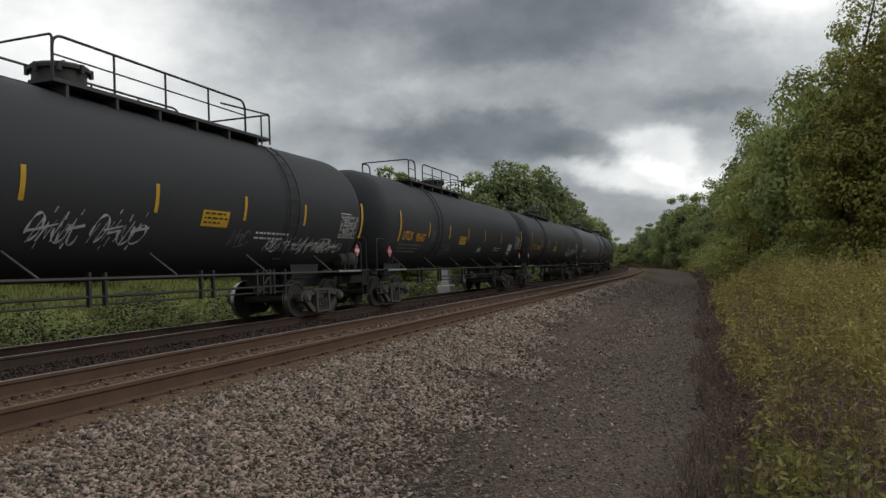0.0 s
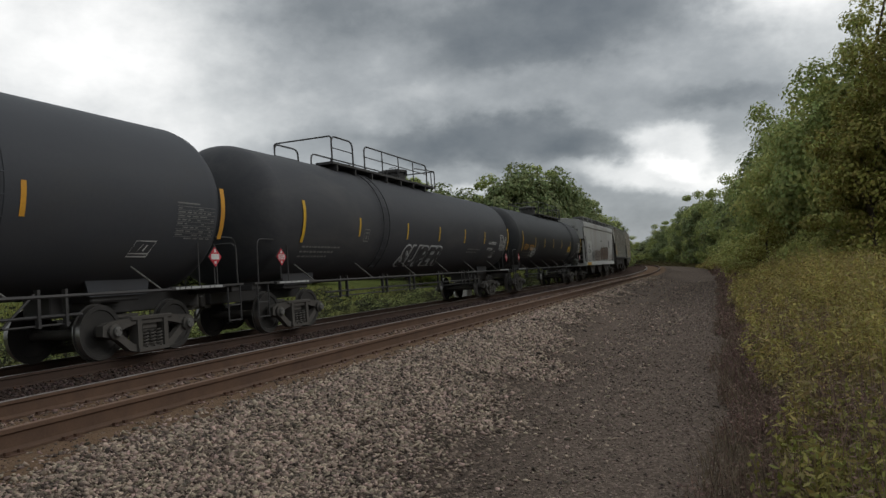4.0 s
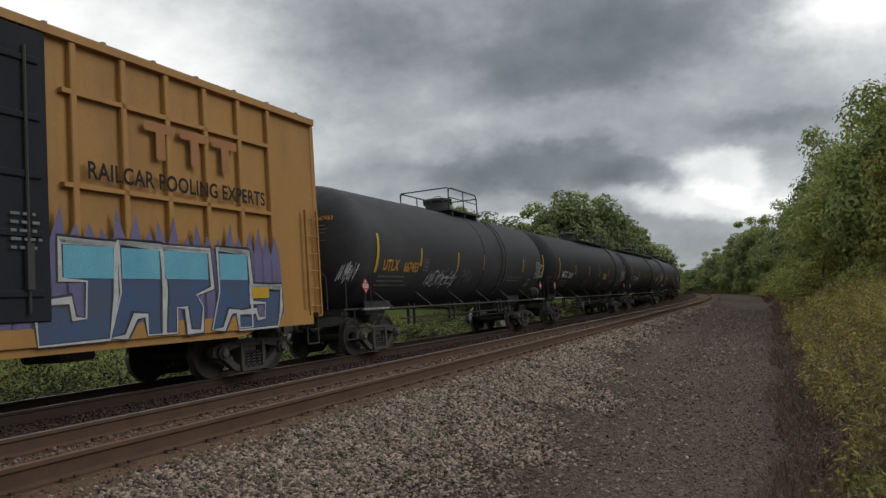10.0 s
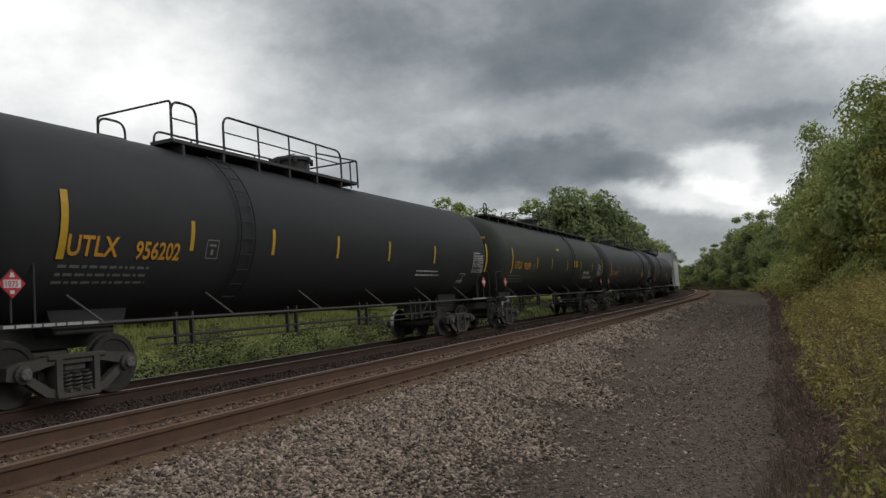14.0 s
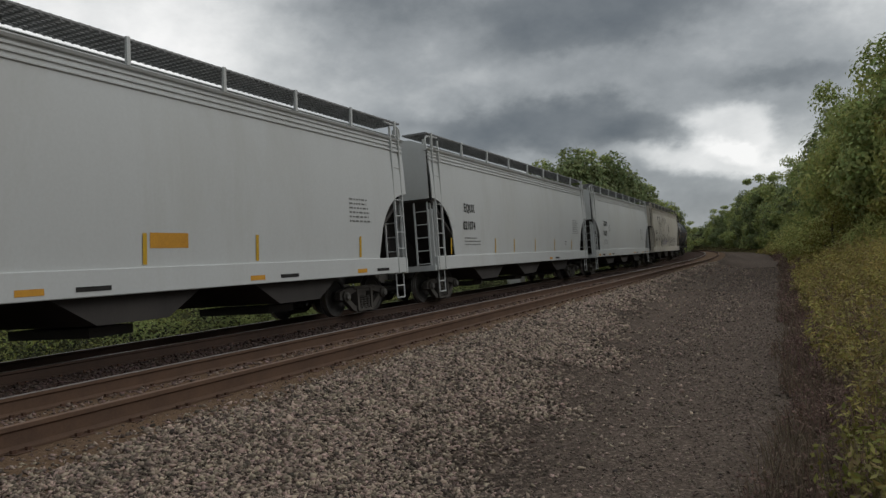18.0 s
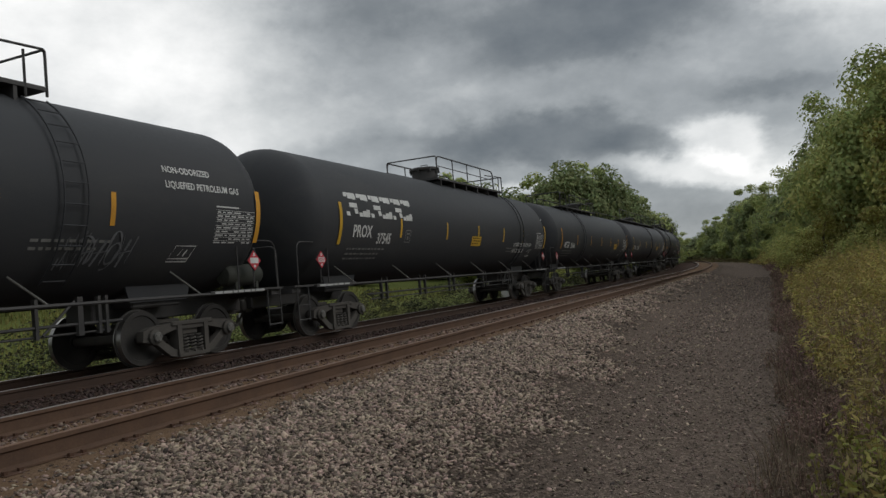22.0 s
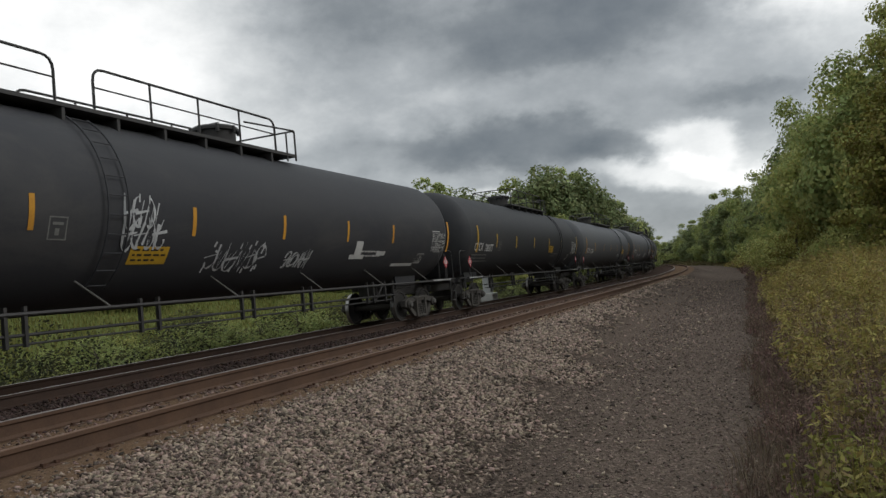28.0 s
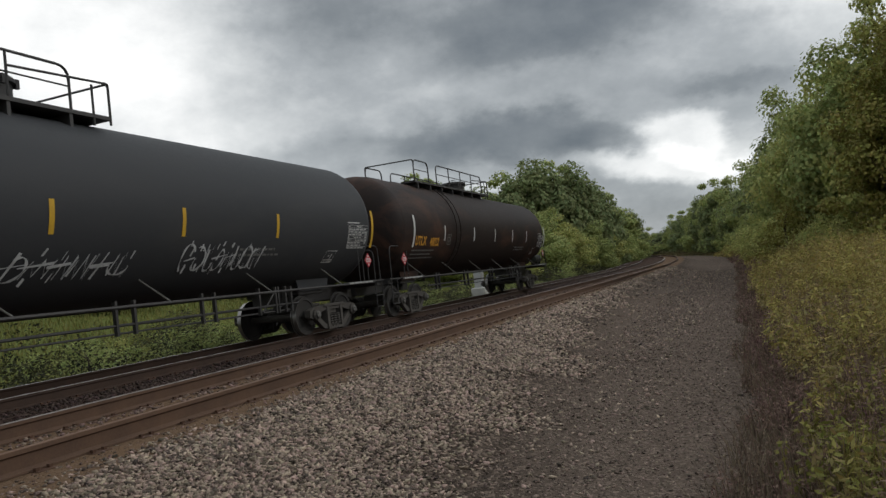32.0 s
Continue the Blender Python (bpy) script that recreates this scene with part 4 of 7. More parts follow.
    def ladder():
        bm = bmesh.new()
        for y in (-0.2, 0.2):
            tube(bm, [((TR + 0.07) * math.cos(a), y, TZ + (TR + 0.07) * math.sin(a)) for a in np.linspace(-0.9, 0.98, 16)], 0.016)
        for a in np.linspace(-0.85, 0.95, 11):
            tube(bm, [((TR + 0.07) * math.cos(a), -0.2, TZ + (TR + 0.07) * math.sin(a)), ((TR + 0.07) * math.cos(a), 0.2, TZ + (TR + 0.07) * math.sin(a))], 0.011)
        return finish(bm, "side_ladder", mat)
    put("side_ladder", shared(("ladder", spec["paint"]), ladder), car, m=pose(0, yl, 0))
    # markings
    w, w2, at_end = slid(TR, TZ), slid(TR, TZ, 0.012), wrap_tank(TR, TZ)
    ink = {"white": WHITE, "orange": ORANGE, "dim": DIM}[spec.get("ink", "white")]
    stripe = {"yellow": YELLOW, "white": WHITE, "orange": ORANGE}[spec.get("stripes", "yellow")]
    k = half / 10.05
    for y in (spec.get("stripes_at", (-8.15, -4.75, -2.45, 0.0, 2.55, 5.45, 9.05) if "|956" in spec.get("mark", "") else (-8.1, -4.65, -1.5, 1.2, 3.85, 6.3, 9.05))):
        wide = abs(y) > 7.9
        z0, z1 = (1.98, 2.96) if wide else (2.2, 2.7)
        plate(car, "reflector_stripe", y * k - 0.05, z0, 0.12 if wide else 0.09, z1 - z0, wrap_tank(TR + 0.014, TZ) if wide else w, stripe, "", n=5)
    mark = spec.get("mark")
    if mark:
        a, b = mark.split("|") if "|" in mark else (mark, "")
        size = spec.get("size", 0.40)
        m0 = spec.get("mark_at", -7.2 * k)
        up = spec.get("mark_up", 0.0)
        lettering(car, a, m0, 2.05 + up if "logo" not in spec else 2.18, size, ink, w2, 0.82, 1.06)
        if b:
            lettering(car, b, m0 + size * 2.95, 2.03 + up, size * 0.94, ink, w2, 0.80, 1.0)
        if spec.get("endmark", True):
            vs, fs = text_flat(f"{a} {b}", 0.14, 0.85, 1.05)
            put("lettering", raw("lettering", [(0.28 + u, -body + head_depth(0.28 + u, TZ + 0.6 + v) - 0.012, TZ + 0.6 + v) for u, v in vs], fs, ink), car)
            rows = [(0.3, 0.3 + rng.uniform(0.3, 0.6), TZ + 0.46 - 0.09 * i, TZ + 0.485 - 0.09 * i) for i in range(5)]
            verts, faces = [], []
            for u0, u1, v0, v1 in rows:
                n = len(verts)
                verts += [(u, -body + head_depth(u, v) - 0.012, v) for u, v in ((u0, v0), (u1, v0), (u1, v1), (u0, v1))]
                faces.append((n, n + 1, n + 2, n + 3))
            tagged(put("small_print", raw("small_print", verts, faces, DIM), car), kind="stuff")
    stencil_block(car, -7.3 * k, 1.9, 2.0, 3, DIM, w, spec["seed"], 0.06, 0.07)
    if "logo" in spec:
        logo = spec["logo"]
        if logo == "block":
            for i in range(6):
                u = -7.5 * k + i * 0.58
                bars(car, [(u, u + 0.15, 2.66, 3.22), (u + 0.15, u + 0.5, 3.07, 3.22), (u + 0.15, u + 0.5, 2.66, 2.8) if i % 2 else (u + 0.15, u + 0.5, 2.86, 2.97), (u + 0.37, u + 0.52, 2.72, 3.18)], WHITE, w2, "emblem")
    # small square plate, yellow notice and the data block at the far end
    p0 = -4.38 * k
    bars(car, [(p0, p0 + 0.31, 2.07, 2.09), (p0, p0 + 0.31, 2.39, 2.41), (p0, p0 + 0.02, 2.09, 2.39), (p0 + 0.29, p0 + 0.31, 2.09, 2.39), (p0 + 0.06, p0 + 0.24, 2.29, 2.33), (p0 + 0.11, p0 + 0.18, 2.14, 2.24)], DIM, w, "inspection_panel")
    if spec.get("notice", True):
        n0 = spec.get("notice_at", 2.3)
        nz = spec.get("notice_z", 2.02)
        p = plate(car, "notice_panel", n0, nz, 0.85, 0.32, w, YELLOW, "yellow notice panel")
        stencil_block(p, n0 + 0.06, nz + 0.28, 0.75, 3, BLACK_TXT, w2, 5, 0.045, 0.045)
    if "small_notice" in spec:
        plate(car, "small_notice", *spec["small_notice"], w, YELLOW, "small yellow notice", n=2)
    if "cargo" in spec:
        for i, words in enumerate(spec["cargo"].split("|")):
            lettering(car, words, spec.get("cargo_at", 5.0), spec.get("cargo_z", 2.05) - 0.26 * i, spec.get("cargo_size", 0.2), WHITE, w2, 0.85)
    # the table of small writing by the hind end: a heading, ruled lines and words
    rows, u = [(7.8 * k, 7.8 * k + 0.6, 2.6, 2.625)], 7.8 * k
    for r in range(9):
        v = 2.55 - 0.068 * r
        rows.append((u, u + 1.05, v, v + 0.007))
        x = u + 0.03
        while x < u + 0.95:
            wd = rng.uniform(0.06, 0.2)
            if rng.random() < 0.8:
                rows.append((x, min(x + wd, u + 1.02), v - 0.042, v - 0.02))
            x += wd + 0.05
    bars(car, rows, WHITE if spec.get("data", 1) else DIM, at_end, "data_panel", "white table of small writing")
    stencil_block(car, 4.4 * k, 1.98, 1.6, 2, DIM if rng.random() < 0.6 else WHITE, w, spec["seed"] + 9, 0.06, 0.06)
    u = 7.72 * k - 0.85
    frame_at = [(u, 1.6), (u + 0.46, 1.6), (u + 0.56, 1.9), (u + 0.1, 1.9), (u, 1.6), (u + 0.46, 1.6)]
    v, f = ribbon([frame_at, [(u + 0.02, 1.66), (u + 0.46, 1.66)], [(u + 0.2, 1.72), (u + 0.28, 1.84)], [(u + 0.32, 1.71), (u + 0.38, 1.83)]], 0.028, at_end)
    put("inspection_frame", raw("inspection_frame", v, f, WHITE), car)
    if spec.get("reservoir", spec["seed"] % 3 == 1):
        def reservoir():
            b = lathe(bmesh.new(), [(0.05, -0.52), (0.16, -0.5), (0.21, -0.42), (0.21, 0.42), (0.16, 0.5), (0.05, 0.52)], axis="y", n=20)
            for y in (-0.3, 0.3):
                box(b, -0.16, 0.16, y - 0.03, y + 0.03, -0.28, -0.12)
            return finish(b, "brake_reservoir", TANKS["green"], smooth=40)
        put("brake_reservoir", shared("reservoir", reservoir), car, "green-grey brake reservoir cylinder", pose(1.05, half - 1.05, 1.42))
    for y in (-(half - 1.15), half - 1.15):
        if spec.get("placard", True):
            add_placard(car, y, 1.66, 1.48, y < 0 or spec["seed"] % 2 == 0)
    for u, v, wd, ht in spec.get("cards", ()):
        plate(car, "white_card", u, v, wd, ht, w2, WHITE, n=2)
    for g in spec.get("tags", ()):
        u, v, wd, ht, n, paint = g
        m = {"white": TAG_WHITE, "grey": TAG_GREY}[paint]
        tag(car, u, v, wd, ht, n, spec["seed"] * 7 + int(u * 10), m, slid(TR, TZ, 0.016), 0.055 if paint == "white" else 0.045, "spray-painted tag")
    if "word" in spec:
        u, v, size, body_text = spec["word"]
        for dx, mt, lift, grow in ((0, TAG_WHITE, 0.03, 0.05), (0, TAG_BLACK, 0.045, 0.0)):
            c = bpy.data.curves.new("graffiti", "FONT")
            c.body, c.size, c.offset, c.resolution_u, c.space_character = body_text, size, 0.04 + grow, 3, 1.25
            c.shear = 0.15
            o = bpy.data.objects.new("graffiti", c)
            me = bpy.data.meshes.new_from_object(o)
            ww = slid(TR, TZ, lift)
            data = raw("graffiti", [ww(u + q.co.x * 1.1, v + q.co.y) for q in me.vertices], [tuple(p.vertices) for p in me.polygons], mt)
            put("graffiti", data, car, "white-edged bubble letters")
            bpy.data.meshes.remove(me), bpy.data.objects.remove(o), bpy.data.curves.remove(c)
    if spec.get("band"):
        part("jacket_band", lathe(bmesh.new(), [(TR + 0.002, spec["band"] - 0.28), (TR + 0.02, spec["band"] - 0.26), (TR + 0.02, spec["band"] + 0.26), (TR + 0.002, spec["band"] + 0.28)], axis="y", n=56, at=(0, 0, TZ)), mat, car, smooth=30)
    return car


def head_depth(x, z):
    """How far the dished head lies behind its foremost point."""
    r = min(math.hypot(x, z - TZ) / TR, 0.999)
    a = math.asin(min(r ** (1 / 0.92), 0.9999))
    return 0.79 - 0.79 * math.cos(a)


def finish_tank(body, mat, paint):
    return shared(("tank", round(body, 1), paint), lambda: tank_body(round(body, 1), mat))


# ---- covered hopper cars ----
def ladder_mesh(h, w=0.42, rungs=8):
    bm = bmesh.new()
    for y in (-w / 2, w / 2):
        box(bm, -0.025, 0.025, y - 0.02, y + 0.02, 0, h)
    for i in range(rungs):
        tube(bm, [(0, -w / 2, h * (i + 0.5) / rungs), (0, w / 2, h * (i + 0.5) / rungs)], 0.014)
    return bm


def hopper_car(spec, half):
    rng = random.Random(spec["seed"])
    kind = spec["form"]                       # smooth, ribbed or round
    paint = HOPPERS[spec["paint"]]
    car = group("hopper_car", spec["label"], "hopper car", "cars of the freight train")
    side = half - spec.get("inset", 0.82)     # half the length of the side sheets
    z_sill0, z_sill1, z_top = spec.get("sill", (0.92, 1.30, 4.35) if kind == "round" else (1.08, 1.33, 4.24))
    cut_y, cut_hi, cut_lo = spec.get("cut", (1.1, 3.05, 2.18) if kind != "round" else (1.5, 2.95, 2.3))
    X = 1.56

    def bulge(v):
        t = (v - z_sill1) / (z_top - z_sill1)
        return {"ribbed": 0.0, "smooth": 0.05 * math.sin(math.pi * min(max(t, 0), 1)) - 0.03 * (1 - t), "round": 0.07 * math.sin(math.pi * min(max(t, 0), 1))}[kind]

    def low(y):
        """Lower edge of the side sheet, with its cut-away ends."""
        e = side - abs(y)
        if e >= cut_y:
            return z_sill1
        if kind == "round":
            return z_sill1 + (cut_hi - z_sill1) * math.sqrt(max(0.0, 1 - (e / cut_y) ** 2))
        return cut_lo + (cut_hi - cut_lo) * (1 - e / cut_y)

    ys = sorted({-side, side, -side + cut_y, side - cut_y, -side + cut_y - 0.001, side - cut_y + 0.001} | {round(s * (side - cut_y * i / 8), 4) for i in range(1, 8) for s in (-1, 1)} | {round(y, 3) for y in np.linspace(-side + cut_y, side - cut_y, 24)})
    rows = 8
    for sx in (-1, 1):
        verts, faces = [], []
        for y in ys:
            lo = low(y)
            for r in range(rows + 1):
                v = lo + (z_top - lo) * r / rows
                verts.append((sx * (X + bulge(v)), y, v))
            for r in range(rows + 1):
                v = lo + (z_top - lo) * r / rows
                verts.append((sx * (X + bulge(v) - 0.03), y, v))
        n = 2 * (rows + 1)
        for i in range(len(ys) - 1):
            for r in range(rows):
                a, b = i * n + r, (i + 1) * n + r
                faces += [(a, b, b + 1, a + 1), (a + rows + 1, a + rows + 2, b + rows + 2, b + rows + 1)]
            a, b = i * n, (i + 1) * n
            faces += [(a, a + rows + 1, b + rows + 1, b)]
        put("side_sheet", raw("side_sheet", verts, faces, paint, smooth=True), car)
        # side sill and top chord
        bm = bmesh.new()
        long = half - 0.95
        box(bm, sx * (X - 0.10) - 0.06, sx * (X - 0.10) + 0.1 * sx * 1.0 + 0.06, -long, long, z_sill0, z_sill1 + 0.01, bevel=0.012)
        # the rusty car's dark sill paints in the shadow line below its side
        part("side_sill", bm, HOPPERS["white"] if spec["paint"] == "grey" else GRIME_AND_SHADE if spec["paint"] == "rusty" else BAYGREY if kind == "ribbed" else paint, car, "" if kind == "ribbed" else "pale side sill with scuffed paint")
        bm = bmesh.new()
        drop = {"smooth": 0.36, "ribbed": 0.06, "round": 0.05}[kind]
        slab(bm, [(sx * (X - 0.1), z_top - drop), (sx * (X + 0.05), z_top - drop + 0.03), (sx * (X + 0.075), z_top - drop + 0.07), (sx * (X + 0.06), z_top), (sx * (X - 0.02), z_top + 0.06), (sx * (X - 0.12), z_top + 0.15)], -side - 0.05, side + 0.05, axis="y")
        part("top_chord", bm, paint, car)
        # roof walkway with its hoops
        bm = bmesh.new()
        wx = sx * (X - 0.36)
        zr = z_top + spec.get("walk_up", 0.44 if kind == "round" else 0.38)
        for k in range(9):
            c = wx - 0.36 + 0.09 * k
            box(bm, c - 0.022, c + 0.022, -side, side, zr, zr + 0.03)
        y = -side
        while y < side:
            box(bm, wx - 0.38, wx + 0.38, y - 0.02, y + 0.02, zr - 0.012, zr + 0.036)
            y += 0.16
        part("roof_walkway", bm, GRATING, car, "steel grating roof walkway")
        for y in np.linspace(-side + 0.3, side - 0.3, 9):
            bm = slab(bmesh.new(), [(wx + sx * 0.38, zr + 0.04), (wx + sx * 0.42, zr + 0.04), (sx * (X + 0.04), z_top + 0.04), (sx * (X - 0.02), z_top + 0.04)], y - 0.035, y + 0.035, axis="y")
            part("walkway_bracket", bm, paint, car)
        if kind == "ribbed":
            def rib():
                b = slab(bmesh.new(), [(-0.055, z_sill1), (0.055, z_sill1), (0.055, z_top - 0.02), (-0.055, z_top - 0.02)], 0, 0.075)
                return finish(b, "rib", paint)
            count = spec.get("ribs", 15)
            places = np.linspace(-side + 0.05, side - 0.05, count + 2) if "rib_from" not in spec else np.arange(spec["rib_from"], side - 0.1, 0.84)
            for y in places:
                lo = low(y)
                if lo > z_sill1 + 0.01:
                    b = slab(bmesh.new(), [(-0.055, lo), (0.055, lo), (0.055, z_top - 0.02), (-0.055, z_top - 0.02)], 0, 0.075)
                    part("rib", b, paint, car, m=pose(sx * X, y, 0, 0, 0, 0 if sx > 0 else 180))
                else:
                    put("rib", shared(("rib", spec["paint"], z_sill1), rib), car, m=pose(sx * X, y, 0, 0, 0, 0 if sx > 0 else 180))
        if kind == "round":
            for k in range(3):
                zz = z_top - 0.09 - 0.1 * k
                part("top_moulding", box(bmesh.new(), sx * (X + bulge(zz)) - 0.03, sx * (X + bulge(zz)) + 0.03, -side, side, zz - 0.02, zz + 0.02, bevel=0.008), paint, car)
    if kind == "smooth":
        # the side sheet comes back to the corner below the opening
        for sx in (-1, 1):
            for sy in (-1, 1):
                e = sy * side
                corner = slab(bmesh.new(), [(e - sy * cut_y, z_sill1), (e - sy * cut_y, cut_lo - 0.1), (e - sy * 0.3, z_sill1)], sx * (X - 0.035), sx * (X - 0.005))
                part("corner_sheet", corner, GRIME_AND_SHADE, car, "dark corner sheet below the end opening")
    # roof, end walls, slope sheets
    bm = bmesh.new()
    slab(bm, [(-X + 0.02, z_top + 0.1), (X - 0.02, z_top + 0.1), (X - 0.5, z_top + 0.3), (0.4, z_top + 0.36), (-0.4, z_top + 0.36), (-X + 0.5, z_top + 0.3)], -side, side, axis="y")
    part("roof", bm, paint, car)
    for y in np.linspace(-side + 1.2, side - 1.2, 8):
        part("roof_hatch", box(bmesh.new(), -0.32, 0.32, y - 0.55, y + 0.55, z_top + 0.34, z_top + 0.46, bevel=0.03), paint, car)
    for sy in (-1, 1):
        bm = bmesh.new()
        slab(bm, [(sy * side, z_top + 0.1), (sy * side, cut_hi - 0.05), (sy * (side - 2.6), z_sill1 - 0.2), (sy * (side - 2.7), z_sill1 - 0.2), (sy * (side - 0.08), cut_hi), (sy * (side - 0.08), z_top + 0.1)], -X + 0.02, X - 0.02)
        part("end_slope_sheet", bm, GRIME_AND_SHADE, car, "dark sloping end sheet")
        bm = bmesh.new()
        box(bm, -X + 0.03, X - 0.03, sy * side - 0.03, sy * side + 0.03, cut_hi, z_top + 0.12)
        part("end_wall", bm, paint, car)
        part("shear_plate", box(bmesh.new(), -0.04, 0.04, min(sy * (side - 2.4), sy * (half - 1.05)), max(sy * (side - 2.4), sy * (half - 1.05)), z_sill0, cut_hi + 0.02), GRIME_AND_SHADE, car)
        bm = bmesh.new()
        e = half - 0.98
        for x in (-X + 0.08, X - 0.08, -0.5, 0.5):
            box(bm, x - 0.045, x + 0.045, sy * e - 0.05, sy * e + 0.05, z_sill0, cut_hi + 0.1 if abs(x) < 1 else cut_hi - 0.3)
        for x in (-X + 0.08, X - 0.08):
            tube(bm, [(x, sy * e, cut_hi - 0.35), (x, sy * (side - 0.1), cut_hi + 0.05)], 0.03)
        box(bm, -X, X, sy * e - 0.12, sy * e + 0.12, z_sill0 - 0.02, z_sill0 + 0.14)
        box(bm, -X + 0.05, X - 0.05, min(sy * e, sy * (side - 1)), max(sy * e, sy * (side - 1)), z_sill0 - 0.02, z_sill0 + 0.03)
        part("end_frame", bm, paint if spec["paint"] != "rusty" else GRIME_AND_SHADE, car)
        hgt = z_top + 0.3 - z_sill0
        for x, yy in ((X + 0.02, sy * (side - 0.28)), (-X - 0.02, sy * (side - 0.28))):
            put("ladder", finish(ladder_mesh(hgt if kind == "round" else 1.5 if kind == "ribbed" else cut_hi + 0.2 - z_sill0, rungs=9), "ladder", paint if spec["paint"] != "rusty" else GRIME_AND_SHADE), car, "", pose(x * 1.02, sy * (half - 1.25), z_sill0))
        put("end_ladder", finish(ladder_mesh(hgt - (0.35 if kind != "round" else 0), rungs=10), "end_ladder", paint if spec["paint"] != "rusty" else GRIME_AND_SHADE), car, "", pose(X - 0.35, sy * (half - 0.9), z_sill0, 0, 0, 90))

        if kind == "round":
            for sx in (-1, 1):
                x = sx * (X - 0.02)
                part("corner_rail", rail_loop([(x, sy * (side - 0.8), z_top + 0.42), (x, sy * (side + 0.12), z_top + 0.36), (x, sy * (half - 1.05), z_top - 0.5), (x, sy * (half - 1.05), z_sill1)], 0.03, 0.3), paint, car, smooth=True)

        def step():
            b = bmesh.new()
            for y in (-0.2, 0.2):
                tube(b, [(0, y, 0), (0, y, -0.62)], 0.018)
            for z in (-0.32, -0.62):
                tube(b, [(0, -0.2, z), (0, 0.2, z)], 0.018)
            return finish(b, "sill_step", IRON if spec["paint"] != "white" else paint)
        for x in (-X + 0.02, X - 0.02):
            put("sill_step", shared(("step", spec["paint"]), step), car, m=pose(x, sy * (half - 1.3), z_sill0))
        add_truck(car, sy * (half - 2.35))
        add_coupler(car, sy * (half - 0.36), sy < 0)
        part("draft_sill", box(bmesh.new(), -0.22, 0.22, min(sy * (half - 0.75), sy * (half - 3.4)), max(sy * (half - 0.75), sy * (half - 3.4)), 0.72, z_sill0), IRON, car)
    # hopper bays
    bays = spec.get("bays", 3)
    span = 2 * (side - 2.7) + 0.4
    for i in range(bays):
        c = -span / 2 + span * (i + 0.5) / bays
        w = span / bays
        bm = bmesh.new()
        slab(bm, [(c - w * 0.49, z_sill1), (c + w * 0.49, z_sill1), (c + w * 0.16, 0.5), (c - w * 0.16, 0.5)], -X + 0.16, X - 0.16)
        box(bm, -0.9, 0.9, c - 0.42, c + 0.42, 0.30, 0.45)
        part("discharge_bay", bm, GRIME_AND_SHADE if kind != "ribbed" else HOPPERS[spec["paint"]] if spec.get("clean_bays") else GRIME_AND_SHADE, car)
    if kind == "ribbed":
        for sx in (-1, 1):
            for i in range(bays):
                bm = bmesh.new()
                c, w = -span / 2 + span * (i + 0.5) / bays, span / bays
                slab(bm, [(c - w * 0.48, z_sill0), (c + w * 0.48, z_sill0), (c + w * 0.3, 0.86), (c - w * 0.3, 0.86)], sx * (X - 0.08) - 0.01, sx * (X - 0.08) + 0.01)
                part("bay_side", bm, BAYGREY if spec["paint"] == "cream" else GRIME_AND_SHADE, car)
    slide = spec.get("slide", 0.0)

    def slid(x, lean=None):
        at = wrap_flat(x, lean)
        return lambda u, v: at(u + slide, v)

    wf = slid(X + 0.006, bulge)
    wf2 = slid(X + 0.012, bulge)
    off = 0.078 if kind == "ribbed" else 0.0
    if kind == "ribbed":
        wf, wf2 = slid(X + 0.082), slid(X + 0.09)
    for body, u, v, size in spec.get("text", ()):
        if spec.get("text_plates"):
            for k2, ch in enumerate([body[:2], body[2:5], body[5:]] if len(body) > 6 else [body]):
                plate(car, "number_board", u + k2 * 0.78 - 0.03, v - 0.09, 0.46, size + 0.1, slid(X + 0.006), HOPPERS["white"], n=1)
                lettering(car, ch, u + k2 * 0.78, v, size, BLACK_TXT, slid(X + 0.012), 0.68)
        else:
            lettering(car, body, u, v, size, BLACK_TXT, wf2, 0.85, 1.1)
    for u, v, wd, n in spec.get("blocks", ()):
        stencil_block(car, u, v, wd, n, spec.get("block_ink", DIM), wf, spec["seed"] + int(u * 10), 0.05, 0.05)
    for u, v, wd, ht, c in spec.get("patches", ()):
        plate(car, "paint_patch", u, v, wd, ht, wf, {"yellow": YELLOW, "dark": MESHGREY, "orange": ORANGE, "pale": FRESH_GREY, "brown": TAG_BROWN}[c], n=5)
    for u, v, wd, ht, n, c in spec.get("tags", ()):
        tag(car, u, v, wd, ht, n, spec["seed"] * 5 + int(u * 10), {"black": TAG_BLACK, "brown": TAG_BROWN, "grey": TAG_GREY, "white": TAG_WHITE, "violet": TAG_VIOLET}[c], wf2, 0.06, "spray-painted tag")
    for u, v, wd, ht, n, f, e in spec.get("pieces", ()):
        cols = {"brown": TAG_BROWN, "tan": TAG_TAN, "yellow": TAG_YELLOW, "grey": TAG_GREY, "black": TAG_BLACK, "cream": HOPPERS["cream"], "blue": TAG_BLUE}
        piece(car, u, v, wd, ht, n, spec["seed"] + int(u), cols[f], cols[e], wf, slid(X + 0.02 + off, bulge), "block-letter graffiti")
